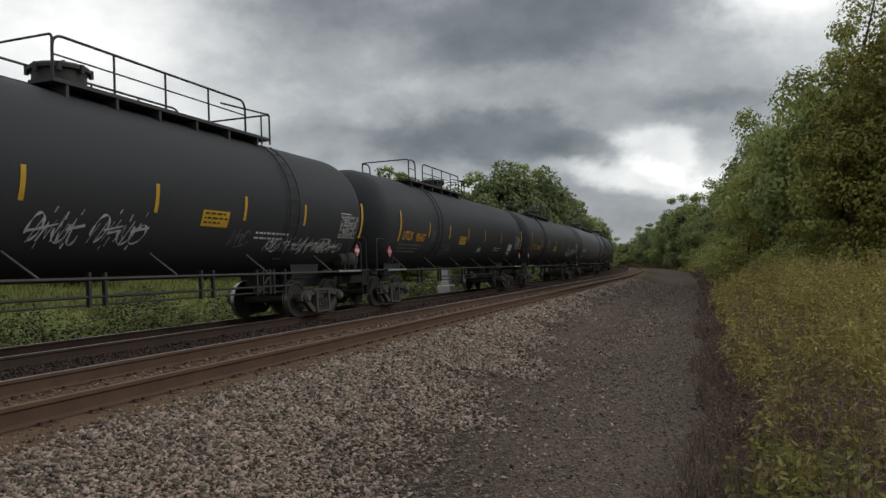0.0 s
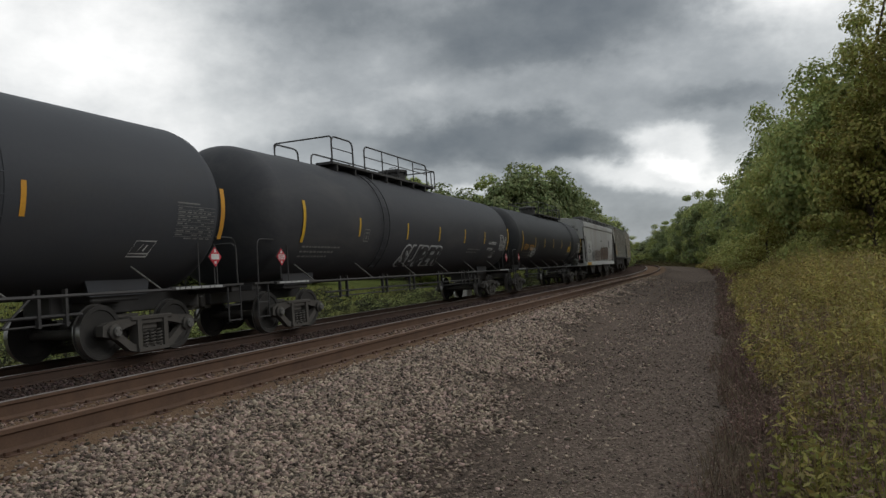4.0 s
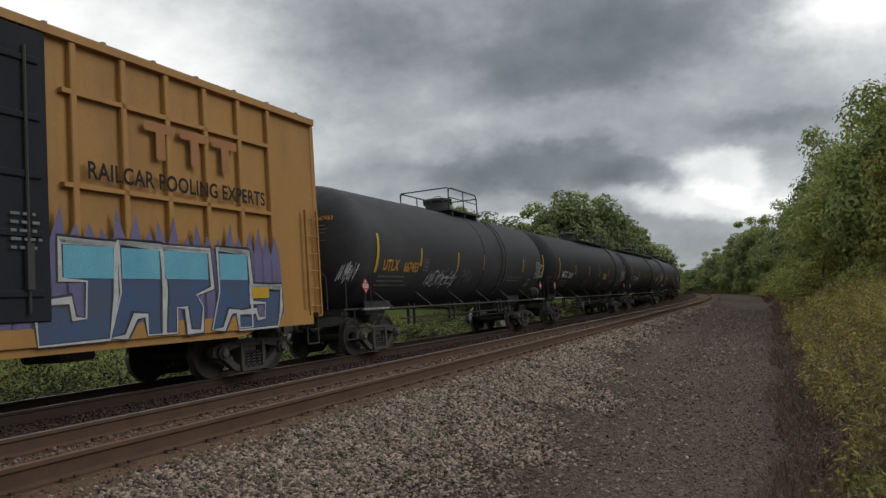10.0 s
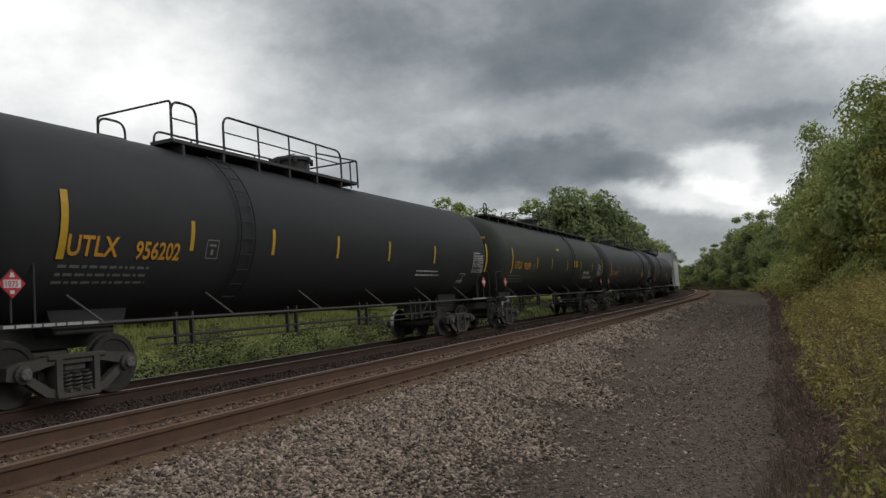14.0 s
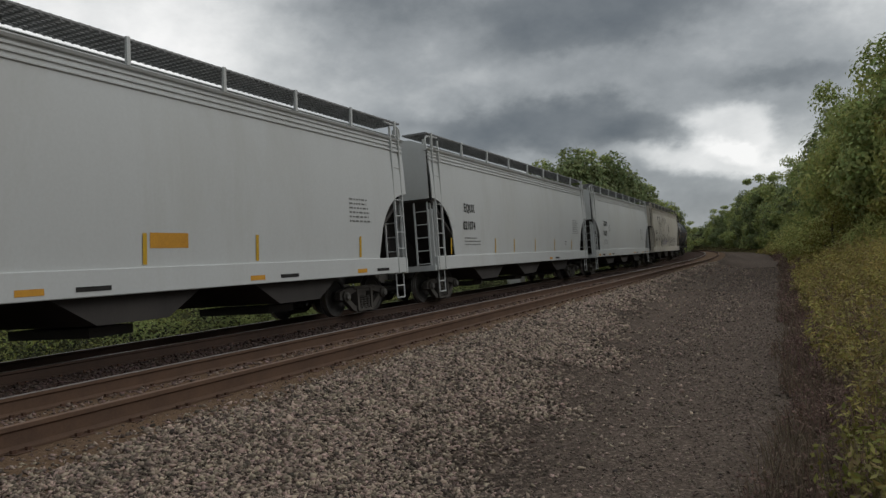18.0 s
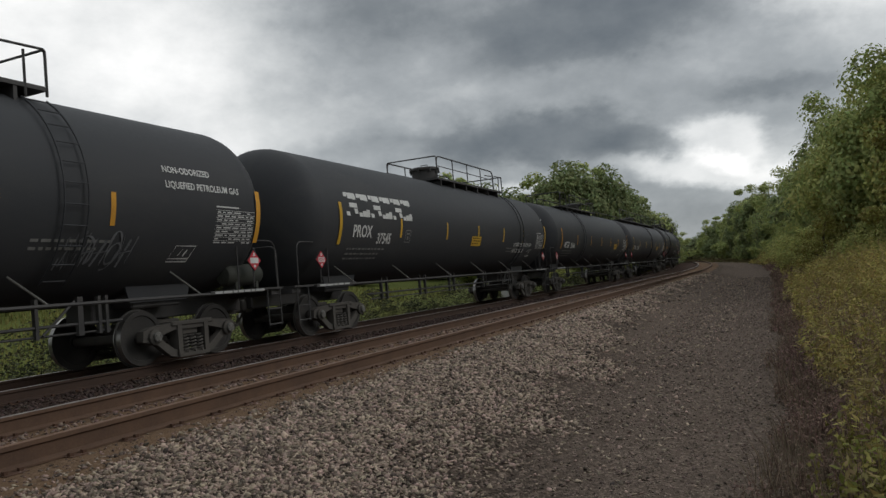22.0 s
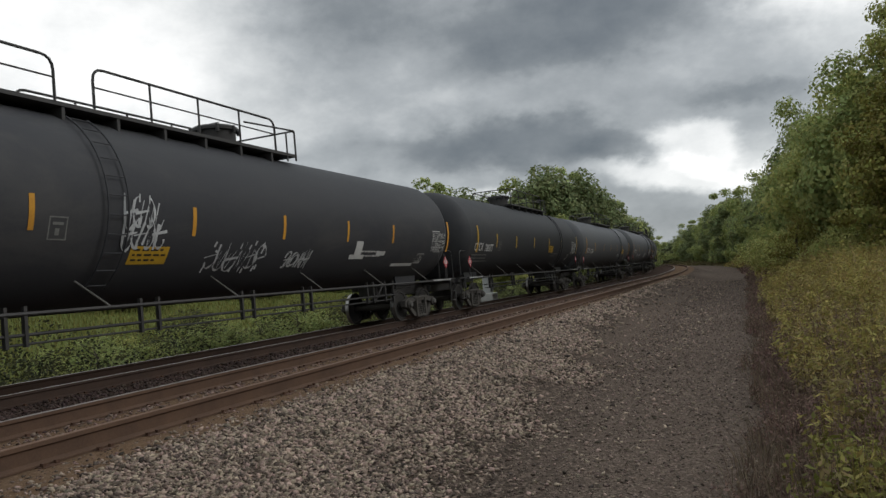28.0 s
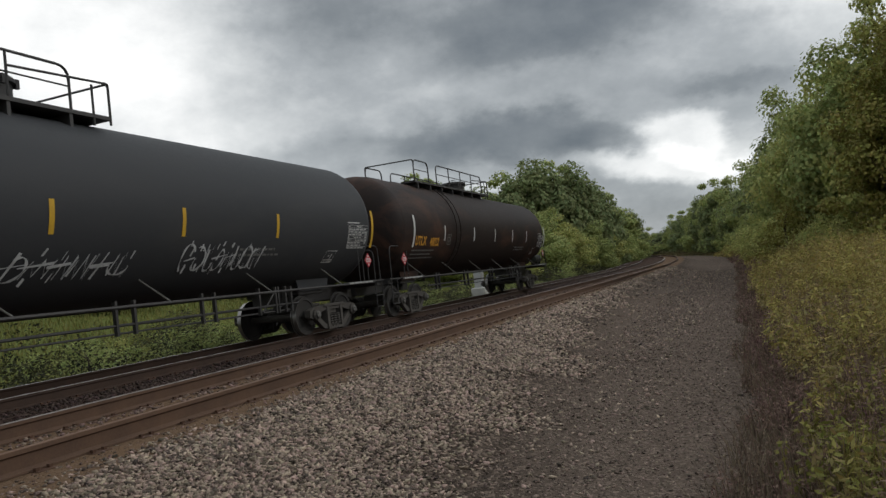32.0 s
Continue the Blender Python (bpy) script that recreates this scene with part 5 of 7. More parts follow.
    for u, v, wd, ht, word in spec.get("words", ()):
        for grow, mt, lift in ((0.085, TAG_BLACK, 0.016), (0.035, HOPPERS["cream"], 0.024)):
            c = bpy.data.curves.new("graffiti", "FONT")
            c.body, c.size, c.offset, c.resolution_u, c.space_character = word, 1.45, grow, 3, 1.05
            o = bpy.data.objects.new("graffiti", c)
            me = bpy.data.meshes.new_from_object(o)
            flat = slid(X + lift, bulge)
            put("graffiti", raw("graffiti", [flat(u + q.co.x * wd + 0.1 * math.sin(q.co.y * 4), v + q.co.y * ht + 0.1 * math.sin(q.co.x * 2.1)) for q in me.vertices], [tuple(p.vertices) for p in me.polygons], mt), car, "black-outlined bubble letters")
            bpy.data.meshes.remove(me), bpy.data.objects.remove(o), bpy.data.curves.remove(c)
    for y in spec.get("sill_chips", ()):
        plate(car, "sill_reflector", y, z_sill0 + 0.07, 0.42, 0.09, slid(X + 0.066), ORANGE, n=1)
        bars(car, [(y + 0.9, y + 1.5, z_sill0 + 0.08, z_sill0 + 0.15)], BLACK_TXT, slid(X + 0.066))
    for i, words in enumerate(spec.get("end_text", ())):
        lettering(car, words, 0.62, z_top - 0.35 - 0.24 * i, 0.2, BLACK_TXT, lambda u, v: (u, -side - 0.036, v), 0.9)
    for y in spec.get("sill_marks", ()):
        plate(car, "sill_stripe", y, z_sill0 + 0.02, 0.9, z_sill1 - z_sill0 - 0.04, slid(X + 0.068), YELLOW if y > -50 else WHITE, n=1)
    for y in spec.get("bars", ()):
        plate(car, "reflector_stripe", y, z_sill1 + 0.05, 0.085, 0.48, wf2, YELLOW, n=3)
    return car


# ---- boxcar ----
def box_car(spec, half):
    car = group("box_car", spec["label"], "boxcar", "cars of the freight train")
    side, X = half - 0.95, 1.52
    z0, z1 = 1.0, 5.24
    P = BOX_YELLOW
    bm = bmesh.new()
    box(bm, -X, X, -side, side, z0 + 0.1, z1)
    part("body", bm, P, car)
    bm = bmesh.new()
    slab(bm, [(-X - 0.05, z1), (X + 0.05, z1), (X + 0.05, z1 + 0.06), (0, z1 + 0.2), (-X - 0.05, z1 + 0.06)], -side - 0.03, side + 0.03, axis="y")
    part("roof", bm, ROOF_GREY, car, "grey ridged steel roof")
    for y in np.linspace(-side + 0.5, side - 0.5, 18):
        part("roof_rib", slab(bmesh.new(), [(-X - 0.03, z1 + 0.06), (0, z1 + 0.2), (X + 0.03, z1 + 0.06), (X + 0.03, z1 + 0.1), (0, z1 + 0.24), (-X - 0.03, z1 + 0.1)], y - 0.03, y + 0.03, axis="y"), ROOF_GREY, car)
    d0, d1 = spec["doors"]
    for sx in (-1, 1):
        bm = bmesh.new()
        box(bm, sx * (X + 0.05) - 0.06, sx * (X + 0.05) + 0.06, -side, side, z1 - 0.1, z1 + 0.03)
        part("top_chord", bm, P, car)
        bm = bmesh.new()
        box(bm, sx * (X + 0.04) - 0.06, sx * (X + 0.04) + 0.06, -side + 0.4, side - 0.4, z0 - 0.14, z0 + 0.16)
        part("side_sill", bm, P, car)
        bm = bmesh.new()
        slab(bm, [(-side + 2.6, z0 - 0.26), (side - 2.6, z0 - 0.26), (side - 1.6, z0 + 0.02), (-side + 1.6, z0 + 0.02)], sx * (X + 0.02) - 0.03, sx * (X + 0.02) + 0.03)
        part("sill_skirt", bm, P, car)
        for zone0, zone1, n in ((-7.6, -2.65, 7), (2.88, 7.4, 6)):
            for y in np.linspace(zone0, zone1, n):
                part("side_post", box(bmesh.new(), -0.06, 0.06, y - 0.055, y + 0.055, z0 + 0.15, z1 - 0.1, bevel=0.015), P, car, m=pose(sx * (X + 0.03), 0, 0))
            for k, z in enumerate((1.70, 3.07, 4.41)):
                part("side_belt", box(bmesh.new(), -0.05, 0.05, zone0 - 0.2, zone1 + 0.1, z - 0.035, z + 0.035), P, car, m=pose(sx * (X + 0.04), 0, 0))
        for a, b in ((d0, (d0 + d1) / 2 - 0.02), ((d0 + d1) / 2 + 0.02, d1)):
            bm = bmesh.new()
            box(bm, sx * (X + 0.09) - 0.04, sx * (X + 0.09) + 0.04, a, b, z0 + 0.18, z1 - 0.14, bevel=0.015)
            door = part("sliding_door", bm, DOOR_BLACK, car, "black sliding door")
            for k in range(5):
                zz = z0 + 0.5 + k * 0.78
                part("door_rib", box(bmesh.new(), sx * (X + 0.13) - 0.03, sx * (X + 0.13) + 0.03, a + 0.12, b - 0.12, zz, zz + 0.1, bevel=0.015), DOOR_BLACK, door)
            if sx > 0:
                for yy in (a + 0.35, b - 0.35):
                    bm = bmesh.new()
                    tube(bm, [(X + 0.17, yy, z0 + 0.3), (X + 0.17, yy, z1 - 0.4)], 0.022)
                    box(bm, X + 0.15, X + 0.21, yy - 0.05, yy + 0.05, 1.6, 2.2)
                    part("door_lock_bar", bm, IRON, door)
        if sx > 0:
            for y in (-side + 0.35, side - 0.3):
                put("ladder", finish(ladder_mesh(2.2, rungs=6), "ladder", P), car, m=pose(X + 0.1, y, z0 + 0.05))
    for sy in (-1, 1):
        for k in range(8):
            bm = bmesh.new()
            z = z0 + 0.35 + k * 0.4
            slab(bm, [(sy * side, z), (sy * (side + 0.09), z + 0.05), (sy * (side + 0.09), z + 0.1), (sy * side, z + 0.24)], -X + 0.14, X - 0.14)
            part("end_corrugation", bm, P, car)
        for x in (-X + 0.06, X - 0.06):
            part("corner_post", box(bmesh.new(), x - 0.08, x + 0.08, sy * side - 0.06, sy * side + 0.1, z0, z1, bevel=0.02), P, car)
        part("end_panel", box(bmesh.new(), -X + 0.1, X - 0.1, sy * side - 0.05, sy * side + 0.075, z1 - 0.62, z1 - 0.02), HOPPERS["cream"], car, "pale end panel")
        put("end_ladder", finish(ladder_mesh(3.0, rungs=8), "end_ladder", P), car, m=pose(X - 0.4, sy * (side + 0.16), z0, 0, 0, 90))
        add_truck(car, sy * (half - 2.7))
        add_coupler(car, sy * (half - 0.36), sy < 0)
        part("draft_sill", box(bmesh.new(), -0.22, 0.22, min(sy * (half - 0.75), sy * (half - 4)), max(sy * (half - 0.75), sy * (half - 4)), 0.72, 1.1), IRON, car)

        def step():
            b = bmesh.new()
            for y in (-0.2, 0.2):
                tube(b, [(0, y, 0), (0, y, -0.55)], 0.018)
            tube(b, [(0, -0.2, -0.55), (0, 0.2, -0.55)], 0.018)
            return finish(b, "sill_step", IRON)
        for x in (-X, X):
            put("sill_step", shared("box_step", step), car, m=pose(x, sy * (side - 0.3), z0))
    bm = bmesh.new()
    box(bm, -0.3, 0.3, -side + 3, side - 3, 0.72, 1.05)
    for y in (-3, -1, 1.5, 3.2):
        box(bm, 0.3, 1.2, y - 0.3, y + 0.3, 0.6, 0.95, bevel=0.05)
    part("underframe", bm, IRON, car)
    w, w2 = wrap_flat(X + 0.012), wrap_flat(X + 0.1)
    for body, u, v, size in spec["text"]:
        lettering(car, body, u, v, size, BLACK_TXT, w2, 0.85, 1.05)
    # crossed red and blue emblem
    cx, cz = -6.72, 3.85
    for (a, b), mt in zip((((-0.5, 0.5), (0.5, -0.5)), ((-0.5, -0.5), (0.5, 0.5))), (BLUE_TXT, RED_TXT)):
        v, f = ribbon([[(cx + a[0] * t + b[0] * (1 - t), cz + a[1] * t + b[1] * (1 - t)) for t in np.linspace(0, 1, 5)]], 0.21, wrap_flat(X + 0.1 + (0.006 if mt == RED_TXT else 0)))
        put("emblem", raw("emblem", v, f, mt), car)
    for i in range(3):
        u = 4.15 + i * 0.78
        bars(car, [(u, u + 0.66, 4.12, 4.28), (u + 0.24, u + 0.44, 3.68, 4.12)], FADED_RED, w2, "emblem")
    stencil_block(car, d0 + 0.5, 4.4, 1.3, 7, WHITE, wrap_flat(X + 0.175), 3, 0.06, 0.05)
    for u in (d0 + 0.2, d0 + 2.8, d1 - 0.6):
        stencil_block(car, u, 2.6, 0.5, 5, DIM, wrap_flat(X + 0.175), int(u * 10), 0.05, 0.06)
    rng = random.Random(4)
    spikes, sf = [], []
    flat = wrap_flat(X + 0.102)
    for i in range(22):
        u = 1.55 + i * 0.27
        n = len(spikes)
        spikes += [flat(u, 1.1), flat(u + 0.36, 1.1), flat(u + 0.3, 2.25), flat(u + 0.14 + rng.uniform(-0.1, 0.1), 2.55 + rng.uniform(-0.1, 0.3)), flat(u + 0.02, 2.2)]
        sf.append((n, n + 1, n + 2, n + 3, n + 4))
    put("graffiti_shadow", raw("graffiti_shadow", spikes, sf, TAG_VIOLET), car, "violet spiked spray background")
    # five tall letters: pale blue heads, dark blue legs, a white rim inside a black one
    L1 = [(0.35, 2.28), (1.3, 2.26), (1.28, 1.5), (1.15, 0.88), (0.0, 0.86), (-0.05, 1.42), (0.5, 1.46), (0.55, 1.2), (0.75, 1.2), (0.78, 1.72), (0.35, 1.74)]
    L2 = [(0.1, 2.3), (0.95, 2.26), (1.0, 1.7), (0.98, 0.9), (0.62, 0.9), (0.6, 1.2), (0.38, 1.2), (0.2, 0.9), (-0.1, 0.9), (0.12, 1.55)]
    L3 = [(0.0, 2.27), (1.1, 2.25), (1.15, 1.62), (0.75, 1.5), (0.9, 1.3), (0.85, 0.9), (0.55, 0.9), (0.5, 1.3), (0.3, 1.3), (0.28, 0.9), (0.0, 0.9), (0.05, 1.6)]
    for n, (shape, u0) in enumerate(((L1, 2.2), (L2, 3.45), (L3, 4.4), (L2, 5.6), (L1, 6.2))):
        last = n == 4
        pts = [(u0 + a, b if not last else 0.86 + (b - 0.86) * 0.55) for a, b in shape]
        for name, widen, ink, lift in (("graffiti_outline", 0.17, TAG_BLACK, 0.0), ("graffiti_outline", 0.09, TAG_WHITE, 0.004)):
            v, f = ribbon([pts + pts[:2]], widen, wrap_flat(X + 0.107 + lift + n * 0.001))
            put(name, raw(name, v, f, ink), car)
        at = wrap_flat(X + 0.104 + n * 0.0005)
        put("graffiti_fill", raw("graffiti_fill", [at(*p) for p in pts], [tuple(range(len(pts)))], TAG_NAVY), car, "dark blue graffiti letter")
        if not last:
            top = [p for p in pts if p[1] > 2.0]
            x0, x1 = min(p[0] for p in top) + 0.05, max(p[0] for p in top) - 0.05
            plate(car, "graffiti_head", x0, 1.76, x1 - x0, 0.46, wrap_flat(X + 0.113), TAG_BLUE, "pale blue head of a graffiti letter", n=1)
    plate(car, "notice_panel", -7.58, 1.2, 0.62, 0.22, w2, YELLOW, n=1)
    tag(car, -6.5, 0.86, 1.25, 0.42, 7, 12, TAG_BROWN, wrap_flat(X + 0.104), 0.05, "thin brown scrawl")
    plate(car, "notice_panel", 6.6, 1.42, 0.5, 0.2, wrap_flat(X + 0.122), YELLOW, n=1)
    lettering(car, spec["end_text"], -0.9, z1 - 0.4, 0.26, BLACK_TXT, lambda u, v: (u + 0.2, -side - 0.08, v), 0.85)
    return car


# ---- the train, front to back as it passes; "far" is where each car's hind end stands along the line at the start ----
SPEED = 21.53
T = dict
TRAIN = [
    (19.3, T(slide=-0.35, paint="black", label="black tank car with white tags and a yellow notice", tags=[(-1.3, 1.5, 1.0, 0.62, 4, "white"), (-0.1, 1.5, 1.2, 0.66, 4, "white"), (5.0, 1.5, 3.6, 0.36, 12, "white"), (3.6, 1.6, 0.6, 0.4, 3, "grey")], notice_at=2.5)),
    (39.1, T(slide=-0.60, paint="black", deck_shift=-1.0, mark="UTLX|956437", ink="orange", label="black tank car with a large orange number", deck="near", tags=[(-3.0, 1.5, 1.0, 0.5, 3, "grey"), (1.75, 1.68, 0.5, 0.26, 4, "white")], cards=((6.95, 1.85, 0.75, 0.34), (7.05, 1.68, 0.5, 0.12)), notice_at=-1.1)),
    (59.0, T(slide=-0.50, paint="black", deck_shift=-1.3, mark="UTLX|956409", ink="orange", label="black tank car with an orange number and thin tags", deck="near", tags=[(4.8, 1.62, 1.7, 0.55, 5, "white"), (6.5, 1.75, 1.5, 0.5, 4, "white")], notice_at=-0.6)),
    (78.4, T(slide=-1.35, paint="grey", mark="GATX|213807", label="dark grey tank car with a white number", notice=False, data=0, stripes="orange")),
    (98.5, T(slide=-1.60, paint="slate", mark="GATX|213", label="slate grey tank car, dusty along the top", data=0, stripes="orange")),
    (119.5, T(slide=-0.70, paint="dusty", label="dusty black tank car with a white bubble-letter tag", word=(-1.7, 1.32, 0.95, "SUPER"), deck="near", notice=False, cargo="NON-ODORIZED|PROPYLENE", cargo_at=7.2, cargo_z=2.2, cargo_size=0.17)),
    (139.1, T(slide=-0.50, paint="jet", mark="UTLX|956520", ink="orange", label="black tank car with orange lettering and a white tag", tags=[(-5.6, 1.6, 1.2, 0.6, 4, "white")], notice_at=4.6)),
    (156.8, T(slide=-0.54, form="smooth", paint="grey", label="pale grey covered hopper with brown graffiti along its sill", text=[("AEX", -5.75, 2.40, 0.36), ("023728", -5.86, 2.02, 0.36)], end_text=("AEX", "023728"), patches=[(5.25, 2.55, 0.62, 0.6, "dark"), (-6.0, 1.85, 1.75, 1.05, "pale")], tags=[(-4.3, 1.4, 1.3, 0.75, 5, "black"), (0.4, 2.95, 0.9, 0.08, 2, "black"), (5.8, 1.4, 1.8, 0.6, 5, "brown"), (-2.9, 1.45, 3.0, 0.8, 5, "black")], pieces=[(-2.9, 1.4, 3.2, 0.85, 4, "tan", "brown"), (0.4, 1.42, 4.6, 1.15, 5, "brown", "black")], blocks=[(-4.2, 2.6, 0.6, 4), (-7.0, 1.65, 1.8, 3)], sill_marks=(-6.9, -6.0))),
    (173.3, T(slide=0.40, form="ribbed", paint="rusty", rib_from=-6.38, walk_up=0.16, label="rust-stained grey ribbed hopper with number boards", sill=(1.45, 1.6, 4.36), cut=(1.15, 3.65, 2.52), inset=0.75, text=[("AEX14634", -6.4, 2.36, 0.3)], end_text=("AEX", "14634"), text_plates=True, patches=[(-6.74, 1.72, 0.17, 1.05, "yellow"), (-6.42, 1.76, 0.3, 0.5, "orange"), (-7.5, 4.06, 0.85, 0.22, "brown"), (2.4, 3.5, 0.3, 0.35, "brown"), (-4.2, 1.66, 0.12, 0.5, "yellow")], blocks=[(-5.0, 2.05, 1.8, 3), (5.6, 2.0, 1.2, 3)])),
    (191.4, T(slide=0.38, form="ribbed", paint="cream", ribs=16, walk_up=0.26, label="pale ribbed hopper with a yellow painted tag", sill=(1.36, 1.5, 4.3), cut=(1.5, 3.6, 2.2), inset=0.8, pieces=[(-2.7, 1.5, 1.8, 0.95, 3, "yellow", "black")], tags=[(-2.5, 1.7, 1.4, 0.5, 4, "black")], blocks=[(-0.7, 2.1, 0.8, 5), (0.5, 2.1, 0.8, 4), (2.0, 2.0, 0.7, 3), (5.0, 2.0, 0.5, 3)], text=[("199300", -3.9, 2.24, 0.17), ("63700", -3.8, 2.02, 0.17)], patches=[(-4.2, 1.52, 0.14, 0.6, "orange"), (3.0, 1.5, 0.12, 0.4, "orange")], block_ink=BLACK_TXT)),
    (209.4, T(slide=0.20, form="smooth", paint="grey", label="pale grey covered hopper with black scribbles", text=[("AEX", -6.3, 2.42, 0.36), ("023792", -6.42, 2.0, 0.36)], end_text=("AEX", "023792"), patches=[(4.45, 2.3, 0.75, 0.95, "dark"), (1.75, 1.4, 0.14, 0.42, "yellow")], tags=[(-4.4, 1.45, 1.4, 0.75, 5, "black"), (0.7, 1.42, 1.0, 0.42, 3, "grey"), (2.4, 1.42, 2.0, 0.45, 5, "grey"), (2.9, 2.1, 2.2, 0.1, 6, "black")], blocks=[(6.6, 1.6, 0.6, 3)])),
    (229.3, T(form="box", label="mustard yellow boxcar with black doors and blue graffiti", doors=(-2.66, 2.4), text=[("TB", -7.4, 2.62, 0.42), ("OX", -6.55, 2.62, 0.42), ("67", -7.4, 2.12, 0.42), ("17", -6.55, 2.12, 0.42), ("75", -5.72, 2.12, 0.42), ("next", -8.25, 3.95, 0.27), ("load", -8.2, 3.67, 0.27), ("any", -5.72, 3.92, 0.27), ("road", -5.72, 3.65, 0.27), ("RAILCAR POOLING EXPERTS", 3.05, 3.2, 0.36)], end_text="TBOX 671775")),
    (246.6, T(slide=-0.40, paint="dusty", reservoir=True, mark="UTLX|667453", ink="orange", label="dusty black jacketed tank car with scrawled tags", band=0.9, deck="stub", tags=[(-3.4, 1.6, 2.2, 0.5, 6, "white"), (-0.9, 1.75, 0.9, 0.4, 3, "grey"), (2.5, 1.6, 1.0, 0.6, 4, "grey"), (-8.2, 1.7, 0.7, 0.5, 3, "white")], notice=False)),
    (266.6, T(slide=-0.25, paint="jet", mark="MTZX|330191", label="black tank car with a white number and thin grey tags", tags=[(-2.5, 1.5, 1.0, 0.5, 4, "grey"), (1.4, 1.5, 0.8, 0.4, 4, "grey")])),
    (286.1, T(paint="jet", mark="CTCX|340074", label="black tank car with a full-length top walkway", deck="full", stripes="orange", notice_at=4.6)),
    (306.3, T(slide=-0.40, paint="black", mark="UTLX|956885", ink="orange", label="clean black tank car with a large orange number", size=0.42, cargo="LIQUEFIED|PETROLEUM GAS")),
    (326.0, T(slide=-0.80, paint="jet", mark="UTLX|956202", ink="orange", deck_shift=-0.55, mark_at=-7.1, label="black tank car with a bright orange number", size=0.42, deck="near", notice=False)),
    (345.7, T(slide=-0.80, paint="green", mark_at=-6.76, mark_up=0.13, stripes_at=(-8.1, -3.8, -1.42, 1.48, 4.4, 7.2, 9.05), mark="UTLX|950599", ink="orange", label="grey-green tank car with orange figures", deck="short", cargo="NON-ODORIZED|LIQUEFIED PETROLEUM GAS", notice_at=2.67, notice_z=2.38, small_notice=(-0.3, 3.1, 0.42, 0.1))),
    (365.7, T(slide=-0.80, paint="black", mark="UTLX|956876", ink="orange", label="black tank car with a long pale tag", tags=[(-4.2, 1.5, 0.8, 0.3, 3, "grey"), (-3.0, 1.45, 3.6, 0.5, 10, "grey")], notice_at=5.0)),
    (385.6, T(slide=-0.85, paint="black", label="plain black tank car before the white hoppers", tags=[], deck="near")),
    (405.2, T(slide=-0.10, form="round", paint="white", label="clean white covered hopper with rounded end openings", text=[("EQUX", -7.3, 2.65, 0.36), ("021076", -7.4, 2.1, 0.36)], blocks=[(-7.3, 1.85, 1.4, 3), (6.2, 2.7, 1.0, 6)], bars=(-4.4, -2.3, 0.15, 2.85, 6.6), patches=[(0.3, 1.6, 0.82, 0.24, "orange")], sill_chips=(-7.2, -2.0, 2.6, 6.4))),
    (425.4, T(slide=0.28, form="round", paint="white", label="clean white covered hopper with yellow stripes", text=[("EQUX", -7.3, 2.65, 0.36), ("021074", -7.4, 2.1, 0.36)], blocks=[(-7.3, 1.85, 1.4, 3), (6.1, 2.75, 1.1, 7), (4.6, 1.75, 0.5, 2)], bars=(-8.4, -4.6, -2.6, 0.0, 2.85, 5.75, 8.3), sill_chips=(1.9,))),
    (445.4, T(slide=0.28, form="round", paint="white", label="clean white covered hopper with small black lettering", text=[("EQUX", -7.0, 2.65, 0.36), ("015281", -7.1, 2.1, 0.36)], blocks=[(-7.0, 1.85, 1.4, 3), (-5.6, 2.7, 0.4, 4), (5.2, 2.65, 1.1, 8), (7.4, 1.9, 0.4, 2)], sill_chips=(-8.6, -6.0, 2.2, 5.6, 7.6))),
    (465.8, T(slide=0.55, form="round", paint="cream", label="cream covered hopper covered in black outline graffiti", text=[("EQUX", -8.1, 2.36, 0.36), ("632064", -8.2, 1.82, 0.36)], words=[(-6.4, 2.0, 1.18, 1.62, "DRAMA"), (0.2, 1.32, 0.86, 0.78, "OSEBAM")], end_text=("EQUX", "632064"), tags=[(-5.2, 1.35, 0.9, 0.6, 4, "black"), (-4.2, 1.45, 3.5, 0.55, 6, "violet"), (4.3, 1.4, 0.9, 0.8, 4, "black"), (0.3, 2.5, 0.6, 0.8, 3, "black")], blocks=[(-8.2, 1.65, 1.3, 2), (5.4, 1.9, 0.9, 5)], bars=(-8.8, -6.0, -1.0, 2.0))),
    (485.7, T(slide=-0.15, paint="black", mark="PROX|32997", cargo="NON-ODORIZED|LIQUEFIED PETROLEUM GAS", cargo_at=6.7, cargo_z=3.12, cargo_size=0.16, deck_shift=-0.8, stripes_at=(-8.1, -4.65, -1.5, 1.2, 3.85, 5.7, 8.95), reservoir=True, label="black tank car with a white block emblem", logo="block", tags=[(1.2, 1.45, 1.7, 0.6, 5, "white"), (4.9, 1.5, 1.2, 0.6, 5, "grey")], notice=False, stripes="orange")),
    (505.3, T(slide=-0.30, paint="black", mark="PROX|37545", label="black tank car with a white emblem and grey tags", logo="block", tags=[(5.9, 1.5, 1.0, 0.9, 4, "grey")], notice_at=0.6, cargo="LIQUEFIED PETROLEUM GAS|NON-ODORIZED")),
    (525.6, T(slide=-0.30, paint="black", mark="MTZX|330466", label="black tank car with a white number and orange stripes", deck="near", stripes="orange", notice_at=5.1, tags=[(-1.0, 1.4, 0.8, 0.3, 3, "grey")])),
    (545.6, T(slide=-0.55, paint="dusty", mark="TILX|301124", label="dusty jacketed tank car with a full-length walkway", deck="full", notice_at=4.4)),
    (565.1, T(slide=-0.45, paint="jet", deck_shift=-1.15, mark_at=-7.7, mark="UTLX|956211", ink="orange", label="black tank car with orange lettering", tags=[(4.8, 1.5, 1.2, 0.5, 6, "white")], deck="near", notice=False)),
